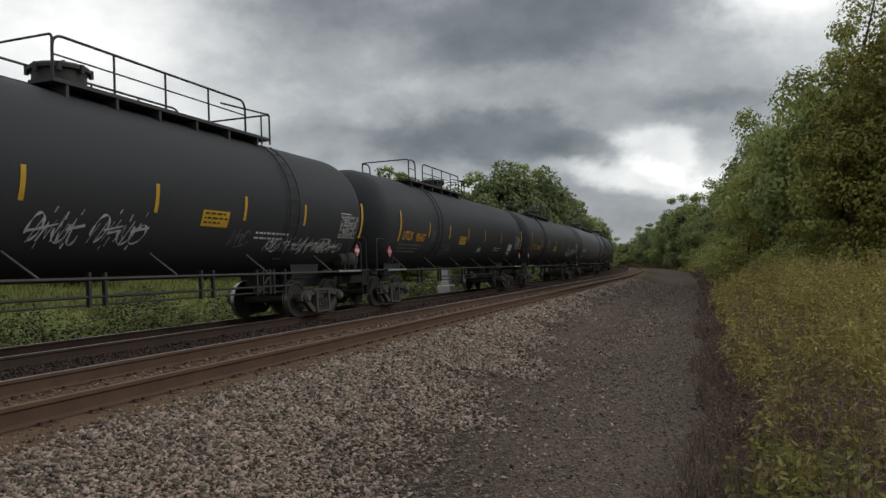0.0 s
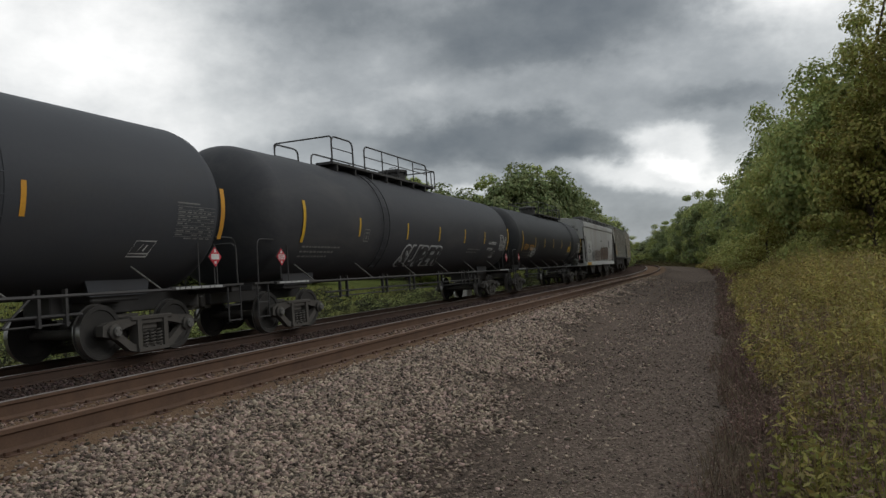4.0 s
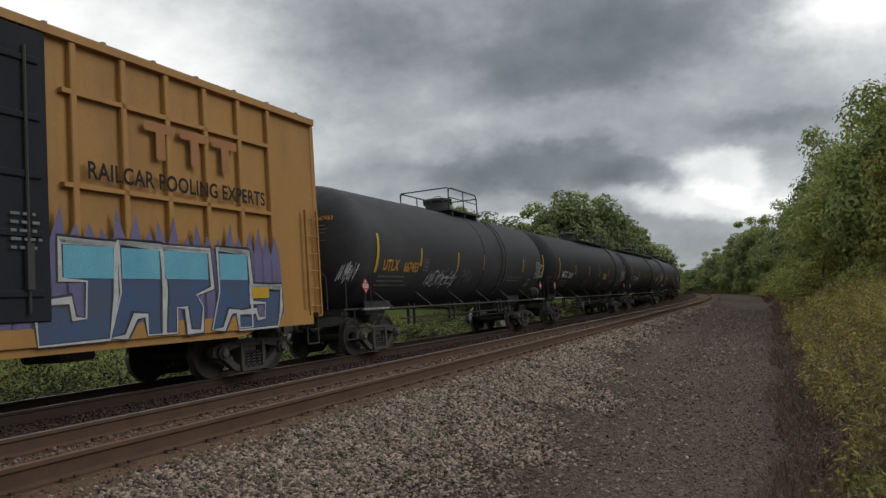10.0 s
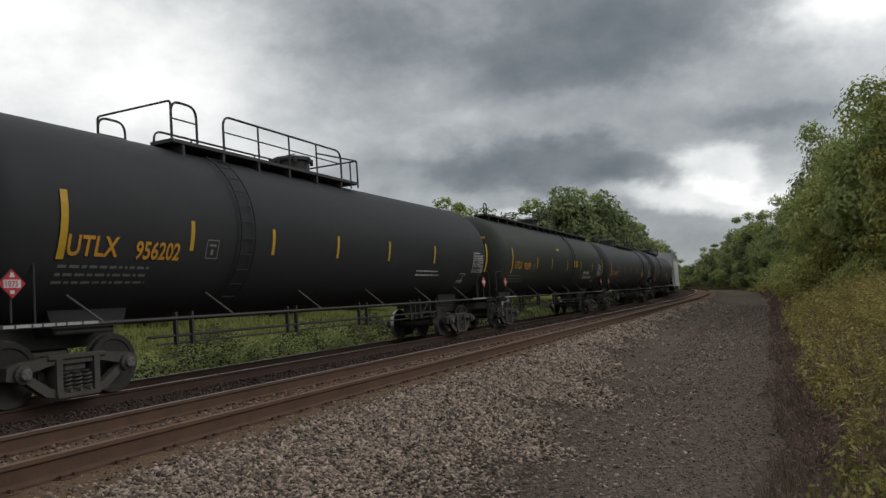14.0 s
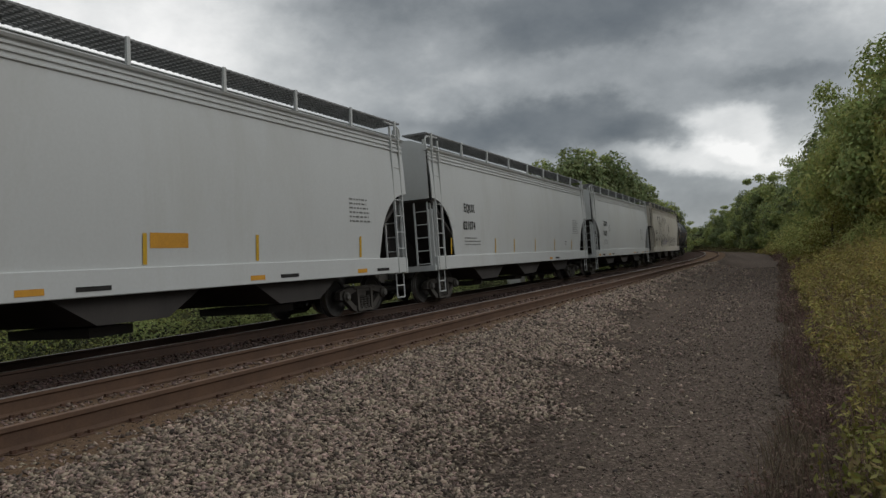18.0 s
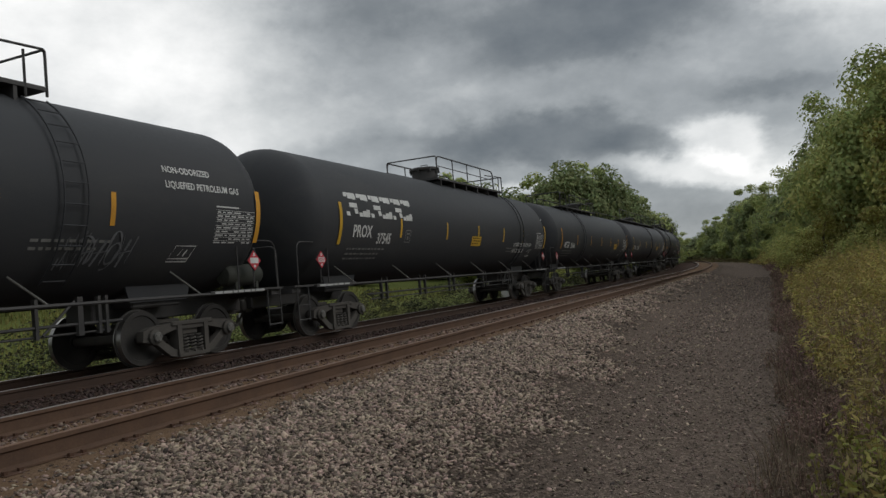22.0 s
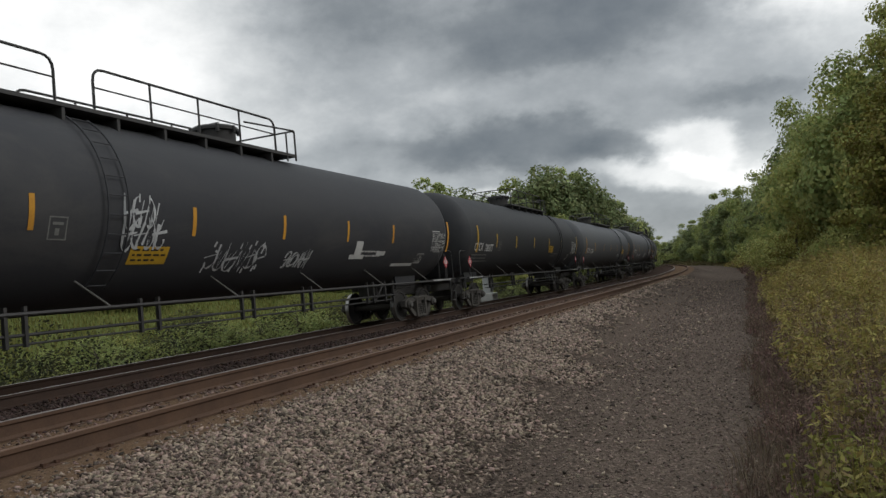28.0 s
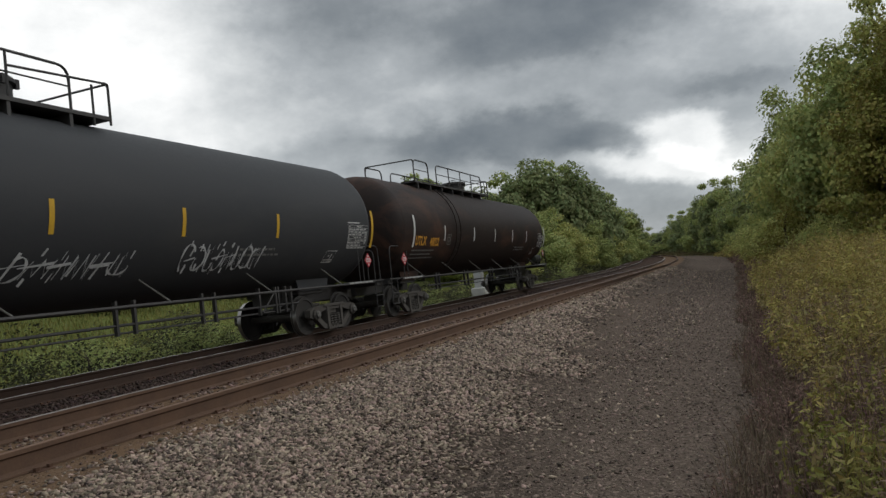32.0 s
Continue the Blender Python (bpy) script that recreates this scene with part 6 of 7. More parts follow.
    (584.6, T(paint="black", label="black tank car with a white sprayed tag", tags=[(0.4, 1.5, 1.9, 0.6, 7, "white")], deck="near")),
    (605.2, T(slide=-0.40, paint="slate", label="slate grey tank car with orange notices", tags=[], notice_at=1.4, stripes="orange")),
    (625.7, T(slide=-1.20, paint="dusty", mark="GATX|209399", label="dusty dark tank car with white scrawled tags", deck="near", tags=[(-3.15, 2.3, 0.65, 0.5, 3, "white"), (-3.15, 1.95, 0.9, 0.5, 4, "white"), (-1.1, 1.5, 1.8, 0.6, 6, "white"), (1.4, 1.55, 1.0, 0.4, 4, "white")], notice_at=-2.9, notice_z=1.68, stripes="orange", cards=((4.2, 1.75, 0.75, 0.12), (4.4, 1.87, 0.35, 0.35), (5.6, 1.85, 0.5, 0.12), (6.8, 1.5, 1.4, 0.1)))),
    (645.7, T(slide=-1.15, paint="black", deck_shift=0.4, stripes_at=(-8.1, -4.65, -1.95, 0.95, 3.75, 6.3, 9.05), mark="CTCX|780377", label="shiny black tank car with a white number", notice_at=3.8)),
    (666.8, T(slide=-0.75, paint="grey", mark="GATX|212600", label="slate grey tank car with a white number", data=0, stripes="orange", notice_at=6.6)),
    (687.0, T(slide=-0.80, paint="grey", mark="GATX|212587", label="grey tank car with faint grey tags", stripes_at=(-8.3, -5.0, -2.76, 0.25, 3.42, 9.05), tags=[(-3.95, 1.6, 0.9, 0.4, 4, "white"), (-2.06, 1.6, 1.05, 0.34, 5, "white"), (2.25, 1.58, 2.05, 0.55, 8, "white")], cards=((7.17, 2.0, 0.55, 0.36),), stripes="orange", notice_at=6.2, notice_z=2.2, data=0)),
    (707.0, T(slide=-0.85, paint="black", mark="UTLX|956878", ink="orange", deck_shift=-0.9, label="black tank car with long white scrawled tags", deck="near", stripes_at=(-8.0, -4.6, -2.6, 0.0, 2.72, 5.6, 9.1), tags=[(-5.6, 1.5, 1.4, 0.6, 5, "white"), (-2.5, 1.5, 1.0, 0.8, 4, "white"), (-0.7, 1.45, 2.3, 0.5, 6, "white"), (2.8, 1.5, 2.3, 0.55, 8, "white")], notice_at=-1.9)),
    (726.2, T(slide=-0.70, paint="brown", mark="UTLX|48022", ink="orange", label="rust-streaked black tank car at the end of the train", notice=False, stripes="white", deck="near")),
]
COUPLING = 0.55          # from a car's visible hind end to the coupling behind it


def build_train():
    cars, front = [], -0.4
    for k, (far, spec) in enumerate(TRAIN):
        spec["seed"] = k + 1
        back = far + COUPLING
        half, mid = (back - front) / 2, (back + front) / 2
        form = spec.get("form", "tank")
        car = tank_car(spec, half) if form == "tank" else box_car(spec, half) if form == "box" else hopper_car(spec, half)
        cars.append((car, mid))
        front = back
    return cars


CARS = build_train()


def motions():
    times = [0, 0.1] + [i * 0.5 for i in range(1, 64)] + [31.9, 32]
    for car, mid in CARS:
        walk(car, [(t, on_line(mid - SPEED * t, TRAIN_LAT, TRAIN_Z + 0.005)) for t in times])



# ---- loose stone, weeds, bushes and trees ----
def tri_mesh(name, verts, tris, mat):
    me = bpy.data.meshes.new(name)
    n = len(tris)
    me.vertices.add(len(verts))
    me.vertices.foreach_set("co", np.asarray(verts, np.float32).ravel())
    me.loops.add(n * 3)
    me.loops.foreach_set("vertex_index", np.asarray(tris, np.int32).ravel())
    me.polygons.add(n)
    me.polygons.foreach_set("loop_start", np.arange(0, n * 3, 3, dtype=np.int32))
    me.materials.append(mat)
    me.update(calc_edges=True)
    return me


def spins(rng, n):
    q = rng.normal(size=(n, 4))
    q /= np.linalg.norm(q, axis=1)[:, None]
    w, x, y, z = q.T
    return np.stack([np.stack([1 - 2 * (y * y + z * z), 2 * (x * y - z * w), 2 * (x * z + y * w)], -1), np.stack([2 * (x * y + z * w), 1 - 2 * (x * x + z * z), 2 * (y * z - x * w)], -1), np.stack([2 * (x * z - y * w), 2 * (y * z + x * w), 1 - 2 * (x * x + y * y)], -1)], 1)


def straight(s, lat):
    """Plan points beside the straight part, for arrays."""
    c, d = math.cos(HEAD), math.sin(HEAD)
    return np.stack([c * lat - d * s, d * lat + c * s], -1)


HEIGHT_LATS = np.linspace(-60, 60, 1201)
HEIGHTS = np.array([ground_height(v) for v in HEIGHT_LATS])


SHARD_V = np.array([(-1.1, -0.2, 0), (0.1, -1.1, 0.1), (1.1, 0.3, -0.1), (-0.2, 1.05, 0), (0.25, 0.1, 1), (0, 0, -1)])
SHARD_F = np.array([(0, 1, 4), (1, 2, 4), (2, 3, 4), (3, 0, 4), (1, 0, 5), (2, 1, 5), (3, 2, 5), (0, 3, 5)])


def tilts(rng, n, lean):
    a, b, c = rng.uniform(0, 6.283, n), rng.normal(0, lean, n), rng.normal(0, lean, n)
    ca, sa, cb, sb, cc, sc = np.cos(a), np.sin(a), np.cos(b), np.sin(b), np.cos(c), np.sin(c)
    z = np.zeros(n)
    Rz = np.stack([np.stack([ca, -sa, z], -1), np.stack([sa, ca, z], -1), np.stack([z, z, z + 1], -1)], 1)
    Rx = np.stack([np.stack([z + 1, z, z], -1), np.stack([z, cb, -sb], -1), np.stack([z, sb, cb], -1)], 1)
    Ry = np.stack([np.stack([cc, z, sc], -1), np.stack([z, z + 1, z], -1), np.stack([-sc, z, cc], -1)], 1)
    return Rz @ Rx @ Ry


def along(rng, s0, s1, n, power):
    """Places along the line, thinning out with distance."""
    k = 1 - power
    return (s0 ** k + rng.random(n) * (s1 ** k - s0 ** k)) ** (1 / k)


def scatter_stones(name, label, zones, seed, mat, keep=None):
    """Broken stones, flat and angular, lying on the ground at a lean."""
    rng = np.random.default_rng(seed)
    V, F, base = [], [], 0
    for s0, s1, l0, l1, n, r0, grow in zones:
        s, lat = along(rng, s0, s1, n, 0.84 if grow else 0.5), rng.uniform(l0, l1, n)
        if keep:
            sel = rng.random(n) < keep(s, lat)
            s, lat = s[sel], lat[sel]
            n = len(s)
        p = straight(s, lat)
        z = np.interp(lat, HEIGHT_LATS, HEIGHTS)
        r = r0 * s ** grow * np.clip(rng.lognormal(0, 0.33, n), 0.4, 1.75)
        shape = (SHARD_V[None] + rng.normal(0, 0.22, (n, 6, 3))) * rng.uniform([0.9, 0.6, 0.35], [1.3, 1.05, 0.7], (n, 3))[:, None, :]
        v = np.einsum("nij,nkj->nki", tilts(rng, n, 0.5), shape) * r[:, None, None]
        v += np.concatenate([p, (z + r * rng.uniform(0.0, 0.42, n))[:, None]], 1)[:, None, :]
        V.append(v.reshape(-1, 3))
        F.append((SHARD_F[None] + (base + 6 * np.arange(n))[:, None, None]).reshape(-1, 3))
        base += 6 * n
    return tagged(put(name, tri_mesh(name, np.concatenate(V), np.concatenate(F), mat)), label, "gravel", kind="stuff")


def thick_near_rail(s, lat):
    edge = ballast_edge(s) - 0.1 + 0.3 * np.sin(s * 1.7) + 0.2 * np.sin(s * 4.1) + 0.25 * np.sin(s * 0.6)
    return np.clip((edge - lat) / 1.3, 0.03, 1) ** 1.2 * np.clip((lat + 4.62 + 0.07 * np.sin(s * 3.0)) / 0.3, 0.08, 1)


STONE = material("crushed_stone", (0.285, 0.216, 0.166), (0.125, 0.097, 0.077), rough=0.9, scale=9, fine=90, bump=0.3, island=0.85, spec=0.3)
ROADSTONE = material("trodden_gravel", (0.18, 0.138, 0.110), (0.11, 0.084, 0.068), rough=0.9, scale=9, fine=90, bump=0.3, island=0.7, spec=0.3)
DUSTSTONE = material("rust_dusted_stone", (0.185, 0.135, 0.112), (0.11, 0.076, 0.062), rough=0.95, scale=9, fine=90, bump=0.3, island=0.6, spec=0.2)
# stones by and under the train, its shade put into their colour
SHADED_STONE = material("shaded_stone", (0.07, 0.048, 0.041), (0.042, 0.03, 0.026), rough=0.95, scale=9, fine=90, bump=0.3, island=0.5, spec=0.2)
scatter_stones("ballast_stones", "loose tan and grey crushed stone ballast", [(2.1, 62, -4.75, -1.0, 245000, 0.0102, 0.36)], 3, STONE, thick_near_rail)
scatter_stones("track_stones", "rust-dusted stones between the rails", [(2, 60, -6.6, -5.3, 6000, 0.012, 0.3), (2, 62, -7.9, -6.85, 8000, 0.013, 0.35), (2, 40, -5.1, -4.6, 900, 0.009, 0.25)], 4, DUSTSTONE)
scatter_stones("sooty_stones", "dark stones on the train's track bed, the train's shade in their colour", [(2, 62, -9.5, -7.8, 8000, 0.012, 0.35), (2, 50, -11.0, -9.7, 2600, 0.012, 0.3)], 14, SHADED_STONE)
scatter_stones("road_gravel", "sparse small stones on the gravel road", [(2.4, 60, -2.6, 0.9, 40000, 0.0052, 0.40)], 5, ROADSTONE, lambda s, lat: lat < road_edge(s) + 0.2)
scatter_stones("road_pebbles", "pale larger stones strewn on the road", [(2.4, 50, -2.4, 0.6, 1200, 0.0085, 0.3)], 6, STONE, lambda s, lat: lat < road_edge(s) + 0.1)

BROWN_WEED = material("dry_purplish_weeds", (0.15, 0.096, 0.086), (0.20, 0.13, 0.10), rough=0.9, scale=0.9, fine=8, bump=0.0, island=0.45, transmit=0.2, stain=(0.10, 0.095, 0.035), stain_amount=0.6, stain_scale=0.8)
STRAW = material("straw_grass", (0.19, 0.145, 0.10), (0.12, 0.09, 0.065), rough=0.9, bump=0.0, island=0.4, transmit=0.2)
GREEN_WEED = material("yellow_green_weed_leaves", (0.38, 0.315, 0.095), (0.26, 0.22, 0.07), rough=0.8, scale=0.5, fine=5, bump=0.0, island=0.3, transmit=0.3, stain=(0.12, 0.085, 0.045), stain_amount=0.4, stain_scale=0.45)
OLIVE_WEED = material("olive_weed_leaves", (0.20, 0.165, 0.065), (0.25, 0.20, 0.085), rough=0.85, scale=0.5, fine=5, bump=0.0, island=0.35, transmit=0.25)
PLUME = material("goldenrod_plumes", (0.27, 0.215, 0.075), (0.20, 0.17, 0.06), rough=0.9, bump=0.0, island=0.2, transmit=0.3)
FRESH = material("fresh_green_weeds", (0.15, 0.15, 0.036), (0.20, 0.185, 0.046), rough=0.8, scale=1.5, bump=0.0, island=0.35, transmit=0.3)


def leaf_quads(rng, at, size, droop=0.3, slim=0.45):
    """Small leaf-shaped quads, turned at random, about the points at (n, 3)."""
    n = len(at)
    R = spins(rng, n)
    u, w = R[:, :, 0], R[:, :, 1]
    u[:, 2] = u[:, 2] * 0.6 - droop * 0.3
    L = (size * rng.uniform(0.6, 1.35, n))[:, None]
    W = L * slim
    return np.stack([at - u * L * 0.5, at + w * W * 0.5, at + u * L * 0.5, at - w * W * 0.5], 1)


def facing_leaves(rng, at, facing, size, slim=0.55, loose=0.55):
    """Leaf-shaped quads that turn their faces outward, each a little off."""
    n = len(at)
    nrm = facing + rng.normal(0, loose, (n, 3))
    nrm /= np.linalg.norm(nrm, axis=1)[:, None] + 1e-9
    u = np.cross(nrm, rng.normal(size=(n, 3)))
    u /= np.linalg.norm(u, axis=1)[:, None] + 1e-9
    w = np.cross(nrm, u)
    L = (size * rng.uniform(0.6, 1.35, n))[:, None]
    return np.stack([at - u * L * 0.5, at + w * L * slim * 0.5, at + u * L * 0.5, at - w * L * slim * 0.5], 1)


def stalks(rng, s, lat, tall, width, leaves, leaf, spread=0.16, bare=0.15, slim=0.35):
    """Branching weeds: each plant has leaning stems set with leaves that point outward and up."""
    n = len(s)
    p = np.array([line(a, b)[0][:2] for a, b in zip(s, lat)])
    z = ground_z(lat) + 0.008 * np.clip(s - BEND_AT, 0, 287)
    quads_made = []
    for stem in range(3):
        a, out = rng.uniform(0, 6.283, n), rng.uniform(0.2, 1.0, n) * spread * tall
        lean = np.stack([np.cos(a) * out, np.sin(a) * out, tall * rng.uniform(0.7, 1.0, n)], -1)
        base = np.concatenate([p + rng.normal(0, 0.03, (n, 2)), z[:, None]], 1)
        side = np.stack([-np.sin(a), np.cos(a), 0 * a], -1) * (width * 0.5)[:, None]
        quads_made.append(np.stack([base - side, base + side, base + lean + side * 0.3, base + lean - side * 0.3], 1))
        k = np.repeat(np.arange(n), leaves)
        f = bare + (1 - bare) * rng.random(len(k)) ** 0.8
        b = rng.uniform(0, 6.283, len(k))
        reach = (0.5 + 0.6 * (1 - f)) * leaf[k] * 0.9
        off = np.stack([np.cos(b) * reach, np.sin(b) * reach, -0.1 * reach], -1)
        face = np.stack([np.cos(b) * 0.5, np.sin(b) * 0.5, 0 * b + 0.8], -1)
        quads_made.append(facing_leaves(rng, base[k] + lean[k] * f[:, None] + off, face, leaf[k] * (1.25 - 0.55 * f), slim, 0.4))
    return np.concatenate(quads_made)


def blades(rng, p, z, h, lean, width):
    """Upright tapering strips in two pieces."""
    n = len(p)
    a = rng.uniform(0, 6.283, n)
    side = np.stack([np.cos(a), np.sin(a), 0 * a], -1) * (width / 2)[:, None]
    b = rng.uniform(0, 6.283, n)
    tip = np.stack([np.cos(b), np.sin(b), 0 * b], -1) * (lean * h)[:, None]
    base = np.concatenate([p, z[:, None]], 1)
    mid = base + tip * 0.3 + np.array([0, 0, 1.0]) * (h * 0.55)[:, None]
    top = base + tip + np.array([0, 0, 1.0]) * h[:, None]
    return np.concatenate([np.stack([base - side, base + side, mid + side * 0.8, mid - side * 0.8], 1), np.stack([mid - side * 0.8, mid + side * 0.8, top + side * 0.2, top - side * 0.2], 1)])


def ground_z(lat):
    return np.interp(lat, HEIGHT_LATS, HEIGHTS)


def weed_edge(s):
    return road_edge(s) - 0.06 + 0.12 * np.sin(s * 0.9) + 0.07 * np.sin(s * 2.3 + 1)


def build_weeds():
    rng = np.random.default_rng(12)
    # dry, purplish stalks in a band at the road's edge
    def patchy(ss, ll, a, b, z):
        return np.array([noise.noise(Vector((p * a, q * b, z))) + 0.5 * noise.noise(Vector((p * a * 2.7, q * b * 2.7, z + 4))) for p, q in zip(ss, ll)])

    n = 8000
    s = 2.2 + 90 * rng.random(n) ** 2.0
    lat = weed_edge(s) + rng.gamma(2.2, 0.5, n) * (1 + np.clip(9 - s, 0, 6) / 7)
    keep = rng.random(n) < np.clip(0.75 + 0.9 * patchy(s, lat, 0.8, 1.3, 5.0), 0.12, 1)
    s, lat = s[keep], lat[keep]
    tall = np.clip(0.18 + 0.42 * (lat - weed_edge(s)), 0.14, 0.75) * rng.uniform(0.6, 1.25, len(s))
    grow = 1 + np.clip(s - 5, 0, 70) / 16
    dry = stalks(rng, s, lat, tall, 0.008 * grow, 9, 0.042 * grow, 0.3, 0.1)
    tagged(put("dry_weeds", quads("dry_weeds", dry, BROWN_WEED)), "dry purplish-brown weeds along the road's edge", "weeds", kind="stuff")
    # thin dead grass among them
    n = 7000
    s = 2.2 + 60 * rng.random(n) ** 2.2
    lat = weed_edge(s) + rng.gamma(1.7, 0.35, n)
    p = np.array([line(a, b)[0][:2] for a, b in zip(s, lat)])
    h = rng.uniform(0.1, 0.42, n)
    straw = blades(rng, p, ground_z(lat) - 0.02, h, rng.uniform(0.1, 0.7, n), rng.uniform(0.004, 0.009, n) * (1 + s / 18))
    tagged(put("dead_grass", quads("dead_grass", straw, STRAW)), "thin straw-coloured dead grass at the road's edge", "grass", kind="stuff")
    # goldenrod behind, in uneven stands with dark hollows
    n = 9000
    s = np.concatenate([2.6 + 36 * rng.random(6200) ** 1.25, rng.uniform(36, 120, n - 6200)])
    lat = weed_edge(s) + 0.55 + 0.3 * np.clip((10 - s) / 6, 0, 1) + rng.random(n) ** 1.0 * np.where(s < 36, 8.0, 12.0)
    stand = patchy(s, lat, 0.5, 0.8, 3.0)
    keep = rng.random(n) < np.clip(0.8 + 1.3 * stand, 0.1, 1) * np.clip((s - 3.2) / 6.5, 0.3, 1)
    s, lat, stand = s[keep], lat[keep], stand[keep]
    tall = np.clip(0.5 + 0.5 * (lat - weed_edge(s) - 0.5), 0.4, 1.5) * rng.uniform(0.7, 1.1, len(s)) * np.clip(1 + 0.6 * stand, 0.5, 1.4)
    grow = 1 + np.clip(s - 5, 0, 70) / 20
    gold = rng.random(len(s)) < 0.7
    for name, sel, paint, label in (("goldenrod", gold, GREEN_WEED, "tall yellow-green goldenrod in uneven stands beside the road"), ("tall_weeds", ~gold, OLIVE_WEED, "dull olive tall weeds among the goldenrod")):
        q = stalks(rng, s[sel], lat[sel], tall[sel], 0.010 * grow[sel], 15, 0.088 * grow[sel], 0.2, 0.25, 0.3)
        tagged(put(name, quads(name, q, paint)), label, "weeds", kind="stuff")
    sel = rng.choice(len(s), min(1500, len(s)), replace=False)
    k = np.repeat(sel, 16)
    p = np.array([line(a, b)[0][:2] for a, b in zip(s[k], lat[k])])
    at = np.concatenate([p, (ground_z(lat[k]) + 0.008 * np.clip(s[k] - BEND_AT, 0, 287) + tall[k] * rng.uniform(0.78, 1.0, len(k)))[:, None]], 1) + rng.normal(0, 0.05, (len(k), 3)) * (0.6 + 0.35 * grow[k])[:, None]
    tagged(put("goldenrod_flowers", quads("goldenrod_flowers", leaf_quads(rng, at, 0.04 * grow[k], slim=0.5), PLUME)), "dull yellow goldenrod plumes on the tall weeds", "flowers", kind="stuff")
    # fresh green leafy weeds in patches
    centres = [(4.3, 0.95), (5.6, 1.3), (7.5, 1.1), (3.6, 1.2), (9.5, 1.6), (12, 1.5), (6.6, 2.0), (15, 2.0), (19, 1.7), (24, 2.2), (8.6, 2.4), (4.9, 0.6), (11, 0.9), (3.3, 1.0), (4.0, 1.5), (6.0, 0.75)]
    s = np.concatenate([rng.normal(a, 0.35 + a * 0.02, 28) for a, b in centres])
    lat = np.concatenate([rng.normal(b, 0.24, 28) for a, b in centres])
    s = np.clip(s, 2.6, 60)
    fresh = stalks(rng, s, lat, rng.uniform(0.3, 0.65, len(s)), 0.006 * (1 + s / 14), 14, 0.07 * (1 + s / 25), 0.35, 0.1, 0.45)
    tagged(put("green_weeds", quads("green_weeds", fresh, FRESH)), "patches of fresh green leafy weeds", "weeds", kind="stuff")
    # rough grass beyond the train
    m = 125000
    s, lat = rng.uniform(0, 90, m), -13.2 - rng.random(m) ** 1.5 * 6.5
    bulk = 0.3 + 0.85 * (1 + np.sin(s * 0.83 + 2 * np.sin(lat * 0.7)) * np.cos(lat * 0.9 + s * 0.31))
    bulk = bulk * np.clip((-13.3 - lat) / 1.0, 0.1, 1) * rng.random(m) ** 0.5
    at = np.concatenate([straight(s, lat), (ground_z(lat) + bulk)[:, None]], 1)
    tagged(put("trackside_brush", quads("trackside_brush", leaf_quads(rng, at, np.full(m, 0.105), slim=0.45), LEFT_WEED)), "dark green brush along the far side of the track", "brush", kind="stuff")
    n = 12000
    s, lat = rng.uniform(-2, 70, n), -18.0 - rng.random(n) ** 1.2 * 26
    p = straight(s, lat)
    h = rng.uniform(0.2, 0.5, n)
    q1 = blades(rng, p, ground_z(lat) - 0.02, h, rng.uniform(0.1, 0.5, n), np.full(n, 0.10))
    tagged(put("field_grass", quads("field_grass", q1, FIELD)), "bright rough grass beyond the train", "grass", kind="stuff")
    # a hedge along the far side of the field
    m = 36000
    s, lat = rng.uniform(-60, 130, m), -50 - rng.random(m) * 7
    at = np.array([line(a, b)[0] for a, b in zip(s, lat)])
    at[:, 2] = 1.0 + rng.random(m) ** 0.8 * (3.2 + 0.9 * np.sin(s * 0.31) + 0.6 * np.sin(s * 0.83))
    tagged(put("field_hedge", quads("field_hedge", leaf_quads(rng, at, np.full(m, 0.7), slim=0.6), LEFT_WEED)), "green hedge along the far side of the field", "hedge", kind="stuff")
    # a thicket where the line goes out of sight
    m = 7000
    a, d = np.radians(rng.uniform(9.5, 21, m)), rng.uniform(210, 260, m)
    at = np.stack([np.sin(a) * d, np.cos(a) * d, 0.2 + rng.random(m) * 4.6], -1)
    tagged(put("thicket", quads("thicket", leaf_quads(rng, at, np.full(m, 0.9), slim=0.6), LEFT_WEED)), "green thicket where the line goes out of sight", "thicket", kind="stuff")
    # low growth closing the outer side of the bend
    m = 26000
    s, lat = 70 + 260 * rng.random(m), road_edge(200) + 0.6 + rng.gamma(1.5, 3.0, m)
    up = rng.random(m) ** 0.8 * np.clip(0.25 + 0.16 * (lat - 2), 0.3, 2.6) * (0.8 + 0.3 * np.sin(s * 0.21) + 0.2 * np.sin(s * 0.9 + lat))
    at = np.array([line(a, b)[0] for a, b in zip(s, lat)])
    at[:, 2] += ground_z(lat) + up
    tagged(put("bend_brush", quads("bend_brush", leaf_quads(rng, at, 0.16 + s * 0.0012, slim=0.5), BEND_WEED)), "low brown and olive growth along the bend", "brush", kind="stuff")
    m = 14000
    s, lat = 60 + 240 * rng.random(m), -13.7 - rng.gamma(1.4, 1.6, m)
    at = np.array([line(a, b)[0] for a, b in zip(s, lat)])
    at[:, 2] += ground_z(lat) + rng.random(m) * 1.8
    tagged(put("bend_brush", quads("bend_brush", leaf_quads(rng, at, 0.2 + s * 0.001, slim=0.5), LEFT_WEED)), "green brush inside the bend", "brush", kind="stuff")


